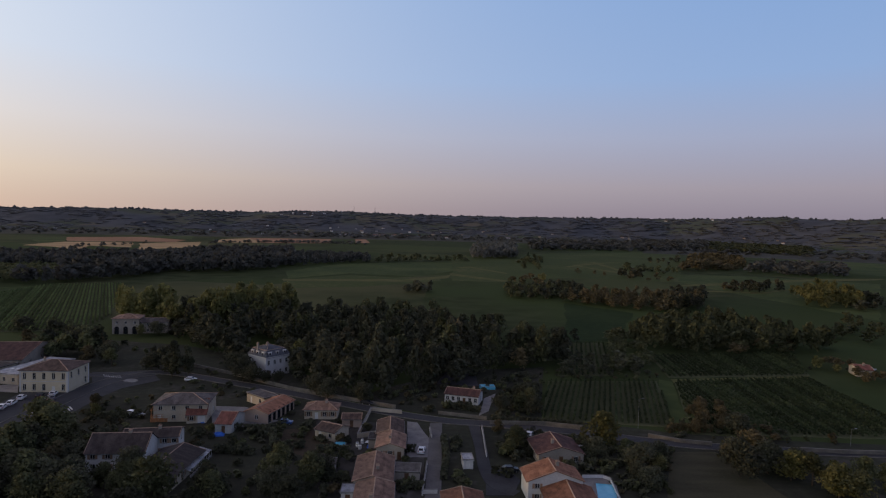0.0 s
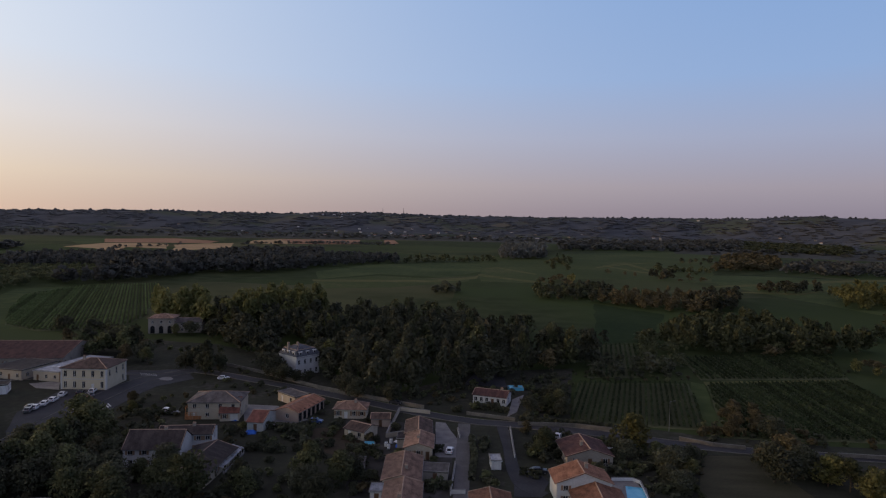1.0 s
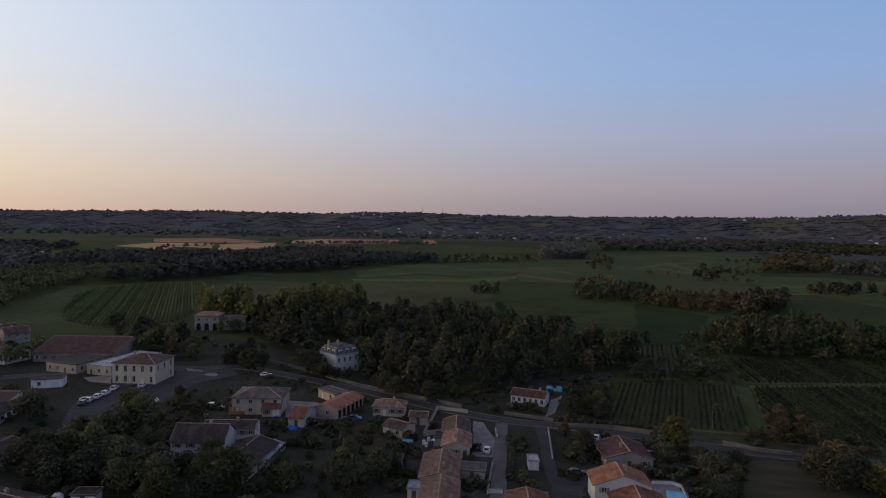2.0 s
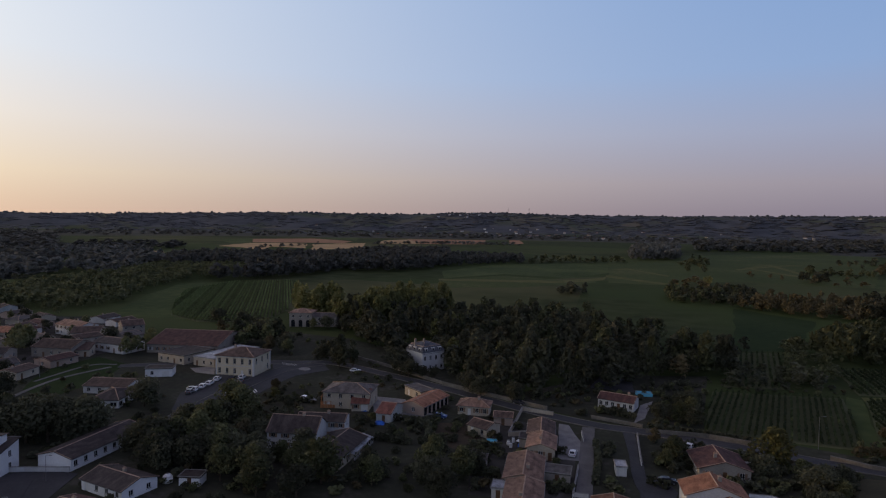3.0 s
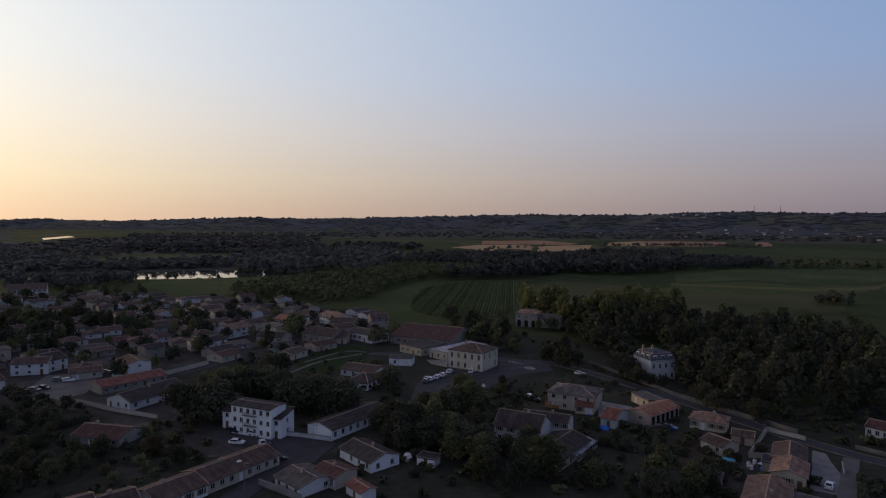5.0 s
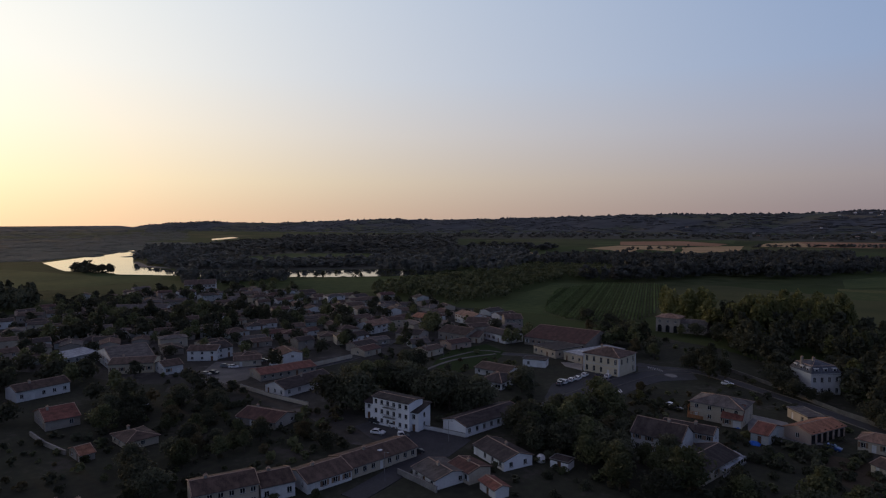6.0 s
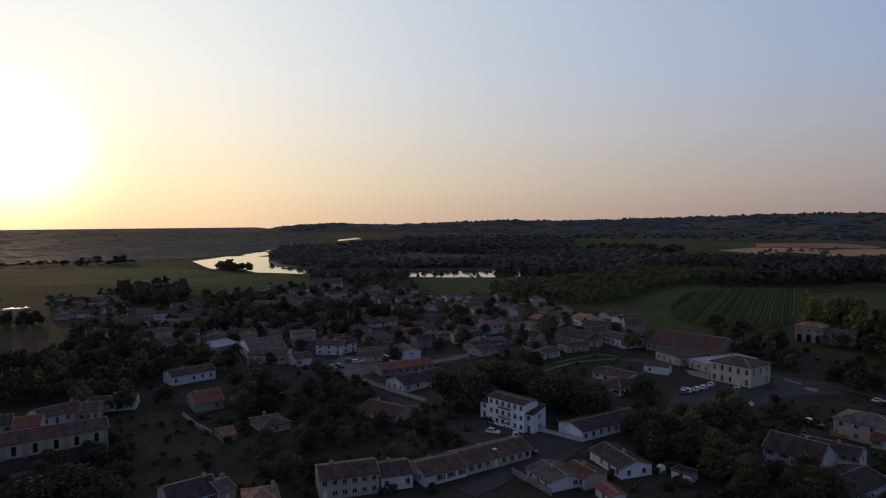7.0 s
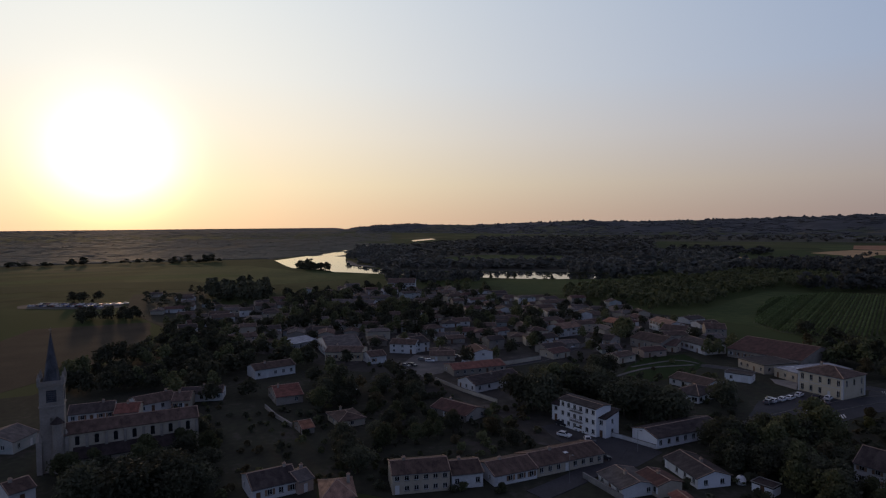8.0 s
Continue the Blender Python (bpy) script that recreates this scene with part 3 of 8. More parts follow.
def window_meshes(w, h):
    key = ("win", round(w, 2), round(h, 2))
    if key not in shared:
        f = Shape()
        for a in ((-w / 2, 0, w / 2, 0.07), (-w / 2, h - 0.07, w / 2, h), (-w / 2, 0.07, -w / 2 + 0.07, h - 0.07), (w / 2 - 0.07, 0.07, w / 2, h - 0.07),
                  (-0.035, 0.07, 0.035, h - 0.07)):
            f.box(a[0], 0.10, a[1], a[2], 0.16, a[3])
        p = Shape().box(-w / 2 + 0.05, 0.12, 0.05, w / 2 - 0.05, 0.14, h - 0.05)
        s = Shape().box(-w / 2 - 0.08, -0.10, -0.08, w / 2 + 0.08, 0.12, 0.0)
        sh = Shape().box(-w / 4, -0.05, 0.0, w / 4, -0.01, h)
        for z in (0.18, 0.5, 0.82):
            sh.box(-w / 4 + 0.04, -0.075, h * z - 0.05, w / 4 - 0.04, -0.05, h * z + 0.05)
        shared[key] = (f.mesh("window", M["frame_white"]), p.mesh("pane", M["glass"]), s.mesh("sill", M["concrete"]),
                       sh.mesh("shutter", M["shutter"]), sh.mesh("shutter", M["shutter_pale"]))
    return shared[key]


def far_window(w, h):
    """A window of a house far off: one moulded frame with two recessed lights."""
    key = ("far", round(w, 1), round(h, 1))
    if key not in shared:
        plate = Shape()
        facade(plate, (-w / 2, 0.09), (1, 0), (0, 1), w, h, [(0.09, 0.09, w / 2 - 0.04, h - 0.09), (w / 2 + 0.04, 0.09, w - 0.09, h - 0.09)], 0.05)
        me = welded(plate, "window", M["frame_white"])
        me.materials.append(M["glass"])
        for p in me.polygons:
            p.material_index = 1 if p.center.y > 0.135 else 0
        shared[key] = me
    return shared[key]


def door_mesh(w, h):
    key = ("door", round(w, 2), round(h, 2))
    if key not in shared:
        s = Shape().box(-w / 2, 0.10, 0, w / 2, 0.16, h)
        n = max(1, int(w / 0.5))
        for i in range(n):
            x0, x1 = -w / 2 + w * i / n + 0.06, -w / 2 + w * (i + 1) / n - 0.06
            s.box(x0, 0.085, 0.15, x1, 0.10, h * 0.48)
            s.box(x0, 0.085, h * 0.54, x1, 0.10, h - 0.12)
        shared[key] = (s.mesh("door", M["door_wood"]), s.mesh("door", M["frame_white"]))
    return shared[key]


def facade(shape, origin, along, inward, length, height, holes, depth=0.22):
    """A wall face with real openings: cells round the holes, and the reveals of each hole."""
    xs = sorted({0.0, length, *(v for a in holes for v in (a[0], a[2]))})
    zs = sorted({0.0, height, *(v for a in holes for v in (a[1], a[3]))})

    def at(x, z, d=0.0):
        return (origin[0] + along[0] * x + inward[0] * d, origin[1] + along[1] * x + inward[1] * d, z)

    for i in range(len(xs) - 1):
        for j in range(len(zs) - 1):
            mx, mz = (xs[i] + xs[i + 1]) / 2, (zs[j] + zs[j + 1]) / 2
            if any(a[0] < mx < a[2] and a[1] < mz < a[3] for a in holes):
                continue
            shape.add([at(xs[i], zs[j]), at(xs[i + 1], zs[j]), at(xs[i + 1], zs[j + 1]), at(xs[i], zs[j + 1])], [(0, 1, 2, 3)])
    for x0, z0, x1, z1 in holes:
        c = [at(x0, z0), at(x1, z0), at(x1, z1), at(x0, z1), at(x0, z0, depth), at(x1, z0, depth), at(x1, z1, depth), at(x0, z1, depth)]
        shape.add(c, [(0, 4, 5, 1), (1, 5, 6, 2), (2, 6, 7, 3), (3, 7, 4, 0), (4, 7, 6, 5)])


def welded(shape, name, mat):
    me = shape.mesh(name, mat)
    bm = bmesh.new()
    bm.from_mesh(me)
    bmesh.ops.remove_doubles(bm, verts=bm.verts, dist=0.0005)
    bm.to_mesh(me)
    bm.free()
    return me


def roof_shapes(kind, L, W, h, pitch, over, thick=0.16):
    """Roof slab and ridge caps. gable: ridge along x; cross: ridge along y; hip: sloped on four sides; shed: rising to the back; flat."""
    roof, caps = Shape(), Shape()
    k = math.tan(radians(pitch))
    swap = kind == "cross"
    if swap:
        L, W = W, L
    hx, hy = L / 2 + over * 0.6, W / 2 + over
    rise = k * W / 2
    low, top = h - k * over, h + rise
    lift = 0.04

    def put(s, verts, faces):
        s.add([(y, -x, z) if swap else (x, y, z) for x, y, z in verts], faces)

    if kind in ("gable", "cross"):
        prof = [(-hy, low), (0, top), (hy, low), (hy, low + thick), (0, top + thick), (-hy, low + thick)]
        v = [(x, y, z + lift) for x in (-hx, hx) for y, z in prof]
        f = [(0, 1, 4, 5), (1, 2, 3, 4), (6, 11, 10, 7), (7, 10, 9, 8)]
        f += [(i, 6 + i, 6 + (i + 1) % 6, (i + 1) % 6) for i in range(6)]
        put(roof, v, f)
        n = max(4, int(L / 0.8))
        for i in range(n):
            x0, x1 = -hx + 2 * hx * i / n, -hx + 2 * hx * (i + 1) / n
            put(caps, [(x0, -0.17, top + thick), (x0, 0, top + thick + 0.15), (x0, 0.17, top + thick), (x1, -0.15, top + thick), (x1, 0, top + thick + 0.12), (x1, 0.15, top + thick)],
                [(0, 3, 4, 1), (1, 4, 5, 2), (0, 1, 2), (5, 4, 3)])
        for sx in (-hx + 0.12, hx - 0.12):
            for sy in (-1, 1):
                a, b = Vector((sx, sy * hy, low + thick + lift)), Vector((sx, 0, top + thick + lift))
                s2 = Shape().tube(a, b, 0.09, 0.09, 5)
                put(caps, s2.v, s2.f)
    elif kind == "hip":
        hx = L / 2 + over
        rl = max(hx - hy, 0.05)
        top = low + k * hy
        v = [(-hx, -hy, low), (hx, -hy, low), (hx, hy, low), (-hx, hy, low)]
        v += [(x, y, z + thick) for x, y, z in v] + [(-rl, 0, top + thick), (rl, 0, top + thick)]
        v = [(x, y, z + lift) for x, y, z in v]
        put(roof, v, [(3, 2, 1, 0), (0, 1, 5, 4), (1, 2, 6, 5), (2, 3, 7, 6), (3, 0, 4, 7), (4, 5, 9, 8), (5, 6, 9), (6, 7, 8, 9), (7, 4, 8)])
        for a, b in ((8, 9), (4, 8), (7, 8), (5, 9), (6, 9)):
            caps.tube(v[a], v[b], 0.13, 0.13, 5)
    elif kind == "mansard":
        o, up, inn = 0.25, 2.3, 1.25
        top = h + up + math.tan(radians(18)) * (W / 2 - inn)
        rise = top - h
        rl = max(L / 2 - inn - (W / 2 - inn), 0.05)
        v = [(sx * (L / 2 + q), sy * (W / 2 + q), z) for q, z in ((o, h), (-inn, h + up)) for sx, sy in ((-1, -1), (1, -1), (1, 1), (-1, 1))]
        v += [(-rl, 0, top), (rl, 0, top)]
        v = [(x, y, z + lift) for x, y, z in v]
        put(roof, v, [(3, 2, 1, 0), (0, 1, 5, 4), (1, 2, 6, 5), (2, 3, 7, 6), (3, 0, 4, 7), (4, 5, 9, 8), (5, 6, 9), (6, 7, 8, 9), (7, 4, 8)])
        for a, b in ((8, 9), (4, 5), (5, 6), (6, 7), (7, 4), (4, 8), (7, 8), (5, 9), (6, 9)):
            caps.tube(v[a], v[b], 0.10, 0.10, 5)
    elif kind == "shed":
        rise = k * W
        v = [(-hx, -hy, low), (hx, -hy, low), (hx, hy, h + rise), (-hx, hy, h + rise)]
        v += [(x, y, z + thick) for x, y, z in v]
        put(roof, [(x, y, z + lift) for x, y, z in v], [(3, 2, 1, 0), (4, 5, 6, 7), (0, 1, 5, 4), (1, 2, 6, 5), (2, 3, 7, 6), (3, 0, 4, 7)])
        caps.box(-hx, hy - 0.1, h + rise + thick, hx, hy + 0.06, h + rise + thick + 0.14)
    else:
        roof.box(-L / 2 - over * 0.5, -W / 2 - over * 0.5, h, L / 2 + over * 0.5, W / 2 + over * 0.5, h + 0.25)
        o = over * 0.5
        caps.box(-L / 2 - o, -W / 2 - o, h + 0.25, L / 2 + o, -W / 2 - o + 0.15, h + 0.40)
        caps.box(-L / 2 - o, W / 2 + o - 0.15, h + 0.25, L / 2 + o, W / 2 + o, h + 0.40)
        caps.box(-L / 2 - o, -W / 2 - o + 0.15, h + 0.25, -L / 2 - o + 0.15, W / 2 + o - 0.15, h + 0.40)
        caps.box(L / 2 + o - 0.15, -W / 2 - o + 0.15, h + 0.25, L / 2 + o, W / 2 + o - 0.15, h + 0.40)
    return roof, caps, rise


def house(label, x, y, rot, L, W, h, roof="gable", wall="cream", tiles="tile_brown", pitch=18, over=0.45, detail=2, chimneys=1,
          name="house", storeys=0, opening=None, front=None, doors=1, arches=False, seed=None, shutters=True, garage=False, group="", skylights=0):
    """A building with its base centre at x, y; its front faces local -y. front: number of bays in the front."""
    rng = random.Random(seed if seed is not None else int(x * 31 + y * 17))
    ob = thing(name, x, y, 0, rot, label, "house" if name == "house" else name.replace("_", " "), group)
    roof_s, caps, rise = roof_shapes(roof, L, W, h, pitch, over)
    storeys = storeys or max(1, round(h / 3.0))
    shutters = shutters and rng.random() < 0.6
    sh = h / storeys
    walls = Shape()
    sides = [((-L / 2, -W / 2), (1, 0), (0, 1), L, 0), ((L / 2, -W / 2), (0, 1), (-1, 0), W, 90), ((L / 2, W / 2), (-1, 0), (0, -1), L, 180), ((-L / 2, W / 2), (0, -1), (1, 0), W, 270)]
    for n, (org, al, inw, length, turn) in enumerate(sides):
        holes, fits = [], []
        bays = max(front, 0) if (front and n == 0) else max(1, int(length / ((3.2 if n % 2 == 0 else 4.2) + (0 if detail > 1 else 1.2))))
        if name == "school" and n % 2:
            bays = int(length / 3)
        if detail < 0 or n == 2 and detail < 2 or n == 3 and detail == 0:
            bays = 0
        door_bay = rng.randrange(bays) if bays and doors and n == 0 else -1
        for s in range(storeys):
            for b in range(bays):
                cx = length * (b + 0.5) / bays
                if n % 2 and rng.random() < 0.35 and name != "school":
                    continue
                if s == 0 and garage and n == 0 and b == bays - 1:
                    w, hh, z0, what = min(2.4, length / bays * 0.8), 2.1, 0.0, "garage"
                elif s == 0 and b == door_bay:
                    w, hh, z0, what = 1.0, 2.15, 0.0, "door"
                elif arches and s == 0 and n == 0:
                    w, hh, z0, what = min(2.2, length / bays * 0.7), min(2.8, sh * 0.85), 0.0, "arch"
                elif opening:
                    w, hh, z0, what = opening[0], min(opening[1], sh * 0.66), s * sh + sh * 0.2, "window"
                else:
                    w, hh, z0, what = min(1.1, length / bays * 0.55), min(1.35, sh * 0.48), s * sh + sh * 0.32, "window"
                holes.append((cx - w / 2, z0 + 0.001 if z0 == 0 else z0, cx + w / 2, z0 + hh))
                fits.append((cx, z0, w, hh, what))
        facade(walls, org, al, inw, length, h, holes)
        for cx, z0, w, hh, what in fits:
            p = (org[0] + al[0] * cx, org[1] + al[1] * cx, z0)
            if what in ("door", "garage"):
                part("garage_door" if what == "garage" else "door", door_mesh(w, hh)[1 if what == "garage" or rng.random() < 0.3 else 0], ob, p, turn)
                continue
            f, pane, sill, sh1, sh2 = window_meshes(w, hh)
            if what == "arch":
                arch = part("pane", pane, ob, p, turn, "dark glazed archway")
                head = [(-w / 2, hh)] + [(w / 2 * math.cos(a), hh + w / 2 * math.sin(a)) for a in [math.pi * (1 - i / 8) for i in range(1, 8)]] + [(w / 2, hh)]
                k = len(head)
                part("arch_head", Shape().add([(x, d, z) for d in (-0.02, 0.02) for x, z in head], [tuple(range(k)), tuple(range(2 * k - 1, k - 1, -1))] +
                     [(i, k + i, k + (i + 1) % k, (i + 1) % k) for i in range(k)]).mesh("arch_head", M["glass"]), arch)
                continue
            if detail < 2 or n > 1:
                part("window", far_window(w, hh), ob, p, turn)
                continue
            win = part("window", f, ob, p, turn)
            part("pane", pane, win)
            if detail >= 2:
                part("sill", sill, win)
                if shutters and w > 0.7 and n == 0:
                    pale = rng.random() < 0.35
                    for sx in (-1, 1):
                        part("shutter", sh2 if pale else sh1, win, (sx * (w / 2 + w / 4 + 0.02), 0, 0))
    if roof in ("gable", "shed", "cross"):
        k = math.tan(radians(pitch))
        if roof == "gable":
            walls.add([(L / 2, -W / 2, h), (L / 2, W / 2, h), (L / 2, 0, h + rise)], [(0, 1, 2)])
            walls.add([(-L / 2, -W / 2, h), (-L / 2, W / 2, h), (-L / 2, 0, h + rise)], [(2, 1, 0)])
        elif roof == "cross":
            walls.add([(-L / 2, -W / 2, h), (L / 2, -W / 2, h), (0, -W / 2, h + rise)], [(0, 1, 2)])
            walls.add([(-L / 2, W / 2, h), (L / 2, W / 2, h), (0, W / 2, h + rise)], [(2, 1, 0)])
        else:
            walls.add([(L / 2, -W / 2, h), (L / 2, W / 2, h), (L / 2, W / 2, h + rise)], [(0, 1, 2)])
            walls.add([(-L / 2, -W / 2, h), (-L / 2, W / 2, h), (-L / 2, W / 2, h + rise)], [(2, 1, 0)])
            walls.add([(-L / 2, W / 2, h), (L / 2, W / 2, h), (L / 2, W / 2, h + rise), (-L / 2, W / 2, h + rise)], [(3, 2, 1, 0)])
    part("wall", welded(walls, "wall", M[wall]), ob)
    part("roof", roof_s.mesh("roof", M[tiles]), ob)
    if caps.v:
        part("ridge_cap" if roof != "flat" else "parapet", caps.mesh("ridge_cap", M["ridge_tile" if roof not in ("flat", "shed") else "concrete"]), ob)
    if detail >= 1 and roof not in ("flat",):
        k = math.tan(radians(pitch))
        if roof == "cross":
            for sx in (-1, 1):
                g = Shape().tube((sx * (L / 2 + over), -W / 2, h - k * over), (sx * (L / 2 + over), W / 2, h - k * over), 0.08, 0.08, 5)
                part("gutter", g.mesh("gutter", M["steel"]), ob)
        else:
            for sy in ((-1,) if roof == "shed" else (-1, 1)):
                g = Shape().tube((-L / 2, sy * (W / 2 + over), h - k * over), (L / 2, sy * (W / 2 + over), h - k * over), 0.08, 0.08, 5)
                part("gutter", g.mesh("gutter", M["steel"]), ob)
    for c in range(chimneys):
        fx = rng.uniform(-0.38, 0.38) if c == 0 else (-0.4 if c == 1 else 0.4)
        cx, cy = (fx * L, rng.uniform(-0.12, 0.12) * W) if roof != "cross" else (rng.uniform(-0.12, 0.12) * L, fx * W)
        zt = h + rise + 0.75
        stack = part("chimney", Shape().box(-0.35, -0.28, 0, 0.35, 0.28, zt - h + 0.1).mesh("chimney", M["stone"]), ob, (cx, cy, h - 0.1))
        part("cap", Shape().box(-0.43, -0.36, 0, 0.43, 0.36, 0.12).tube((-0.15, 0, 0.12), (-0.15, 0, 0.45), 0.11, 0.09, 6).tube((0.17, 0, 0.12), (0.17, 0, 0.45), 0.11, 0.09, 6).mesh("cap", M["ridge_tile"]), stack, (0, 0, zt - h + 0.1))
    k = math.tan(radians(pitch))
    for c in range(skylights):
        sx = (-0.35 + 0.7 * (c + 0.5) / skylights) * L
        sy = -W * 0.25
        sz = h + (0.25 if roof == "flat" else k * W * 0.25 + 0.2)
        part("skylight", Shape().box(-0.5, -0.4, 0, 0.5, 0.4, 0.18).mesh("skylight", M["plastic_white"]), ob, (sx, sy, sz))
    return ob


# ---- cars ----
car_cache = {}


def car(x, y, rz, paint="car_white", van=False):
    key = (paint, van)
    colour = paint.split("_")[1]
    if key in car_cache:
        return copy_thing(car_cache[key], pose(x, y, 0.16, 0, 0, rz))
    kind = "van" if van else "car"
    ob = thing(kind, x, y, 0.16, rz, f"{colour} {'delivery van' if van else 'hatchback car'} parked on the tarmac", kind, "parked cars")
    if van:
        prof = [(-2.4, 0.35), (2.4, 0.35), (2.45, 0.9), (1.7, 1.15), (1.25, 1.95), (-2.35, 2.0), (-2.45, 0.9)]
        glass = [(1.62, 1.2), (1.2, 1.85), (0.4, 1.85), (0.4, 1.2)]
        roof_z, half = 2.0, 0.92
    else:
        prof = [(-2.0, 0.32), (2.0, 0.32), (2.1, 0.62), (1.95, 0.82), (0.95, 0.98), (0.35, 1.45), (-1.25, 1.47), (-1.85, 1.02), (-2.08, 0.90)]
        glass = [(0.82, 1.0), (0.33, 1.38), (-1.22, 1.40), (-1.66, 1.03)]
        roof_z, half = 1.45, 0.86
    n = len(prof)
    s = Shape()
    v = []
    for yy, k in ((-half, 0.0), (-half * 0.86, 1.0), (half * 0.86, 1.0), (half, 0.0)):
        for px, pz in prof:
            up = max(0.0, (pz - 0.95) / 0.55)
            yk = yy * (1 - 0.12 * up)
            v.append((px * (1.0 if k else 0.985), yk, pz if k else pz - 0.06 * (pz > 0.6)))
    f = [tuple(range(n - 1, -1, -1)), tuple(range(3 * n, 4 * n))]
    for r in range(3):
        f += [(r * n + i, r * n + (i + 1) % n, (r + 1) * n + (i + 1) % n, (r + 1) * n + i) for i in range(n)]
    s.add(v, f)
    part("body", s.mesh("body", M[paint]), ob)
    for sy in (-1, 1):
        g = Shape()
        yk = [sy * (half * (1 - 0.12 * max(0, (pz - 0.95) / 0.55)) + 0.012) for _, pz in glass]
        g.add([(px, q, pz) for (px, pz), q in zip(glass, yk)] + [(px, q - sy * 0.03, pz) for (px, pz), q in zip(glass, yk)],
              [(0, 1, 2, 3), (7, 6, 5, 4), (0, 4, 5, 1), (1, 5, 6, 2), (2, 6, 7, 3), (3, 7, 4, 0)])
        part("side_window", g.mesh("side_window", M["glass"]), ob)
    wx = (1.68, 1.28, 1.2, 1.9) if van else (0.97, 0.38, 1.0, 1.44)
    w1 = Shape().add([(wx[0], -0.66, wx[2]), (wx[0], 0.66, wx[2]), (wx[1], 0.58, wx[3]), (wx[1], -0.58, wx[3])] +
                     [(wx[0] + 0.03, -0.66, wx[2] + 0.03), (wx[0] + 0.03, 0.66, wx[2] + 0.03), (wx[1] + 0.03, 0.58, wx[3] + 0.03), (wx[1] + 0.03, -0.58, wx[3] + 0.03)],
                     [(3, 2, 1, 0), (4, 5, 6, 7), (0, 1, 5, 4), (1, 2, 6, 5), (2, 3, 7, 6), (3, 0, 4, 7)])
    part("windscreen", w1.mesh("windscreen", M["glass"]), ob)
    if not van:
        w2 = Shape().add([(-1.84, -0.60, 1.05), (-1.84, 0.60, 1.05), (-1.29, 0.55, 1.44), (-1.29, -0.55, 1.44), (-1.87, -0.60, 1.08), (-1.87, 0.60, 1.08), (-1.32, 0.55, 1.47), (-1.32, -0.55, 1.47)],
                         [(0, 1, 2, 3), (7, 6, 5, 4), (0, 4, 5, 1), (1, 5, 6, 2), (2, 6, 7, 3), (3, 7, 4, 0)])
        part("rear_window", w2.mesh("rear_window", M["glass"]), ob)
    for px in (-1.3, 1.32):
        for sy in (-1, 1):
            w = part("wheel", Shape().tube((0, -0.1, 0), (0, 0.1, 0), 0.32, 0.32, 14).mesh("wheel", M["rubber"]), ob, (px, sy * (half - 0.06), 0.20))
            part("rim", Shape().tube((0, -0.11, 0), (0, 0.11, 0), 0.2, 0.2, 10).mesh("rim", M["rim"]), w)
    for sy in (-1, 1):
        part("headlight", Shape().box(-0.05, -0.16, -0.07, 0.05, 0.16, 0.07).mesh("headlight", M["lamp_glass"]), ob, (2.04 if not van else 2.42, sy * 0.6, 0.68))
        part("tail_light", Shape().box(-0.04, -0.12, -0.1, 0.04, 0.12, 0.1).mesh("tail_light", M["tail_glass"]), ob, (-2.04 if not van else -2.42, sy * 0.62, 0.85))
    car_cache[key] = ob
    return ob


def garden_wall(line, height, mat="stone", thick=0.3, label="rendered garden wall with a flat coping"):
    """A free-standing wall along a line of points, with a coping."""
    ob = thing("garden_wall", line[0][0], line[0][1], 0, 0, label, "wall")
    ox, oy = line[0]
    for (x0, y0), (x1, y1) in zip(line, line[1:]):
        d = math.hypot(x1 - x0, y1 - y0)
        a = math.degrees(math.atan2(y1 - y0, x1 - x0))
        part("wall_panel", Shape().box(0, -thick / 2, -0.2, d, thick / 2, height).mesh("wall_panel", M[mat]), ob, (x0 - ox, y0 - oy, 0), a)
        part("coping", Shape().box(-0.04, -thick / 2 - 0.05, height, d + 0.04, thick / 2 + 0.05, height + 0.08).mesh("coping", M["concrete" if mat != "old_stone" else mat]), ob, (x0 - ox, y0 - oy, 0), a)
    return ob


def pole(x, y, height=8.0, label="slim galvanised street lamp post beside the road", name="street_lamp", arm=True, rz=0):
    ob = thing(name, x, y, 0, rz, label, name.replace("_", " "))
    part("post", Shape().tube((0, 0, -0.2), (0, 0, height), 0.07, 0.045, 8).mesh("post", M["steel"]), ob)
    if arm:
        part("arm", Shape().tube((0, 0, height - 0.1), (1.2, 0, height + 0.15), 0.045, 0.04, 6).mesh("arm", M["steel"]), ob)
        part("lamp_head", Shape().box(0.95, -0.14, height + 0.1, 1.6, 0.14, height + 0.22).mesh("lamp_head", M["steel"]), ob)
    return ob

# ---- the village and the villas ----
house("pale yellow two-storey town hall with white quoins beside the car park", -131.6, 210.0, 3, 15.6, 13.5, 7.4, roof='hip', wall='yellow', tiles='tile_brown', pitch=17, name='town_hall', front=5, chimneys=1, shutters=False, opening=(1.1, 2.1))
house("low flat-roofed annex with cream walls beside the town hall", -165.2, 220.7, -10, 14.3, 16.0, 3.6, roof='flat', wall='cream', tiles='tile_dark', name='annex', chimneys=0, shutters=False, over=0.8)
house("cream flat-roofed link building with skylights", -148.5, 224.9, -10, 11.0, 26.0, 3.4, roof='flat', wall='cream', tiles='metal_roof', name='annex', chimneys=0, shutters=False, skylights=4)
house("long dark tiled community hall among trees", -176.3, 245.0, 9, 32.2, 32.0, 3.8, roof='gable', wall='stone', tiles='tile_maroon', name='hall', chimneys=0, pitch=13)
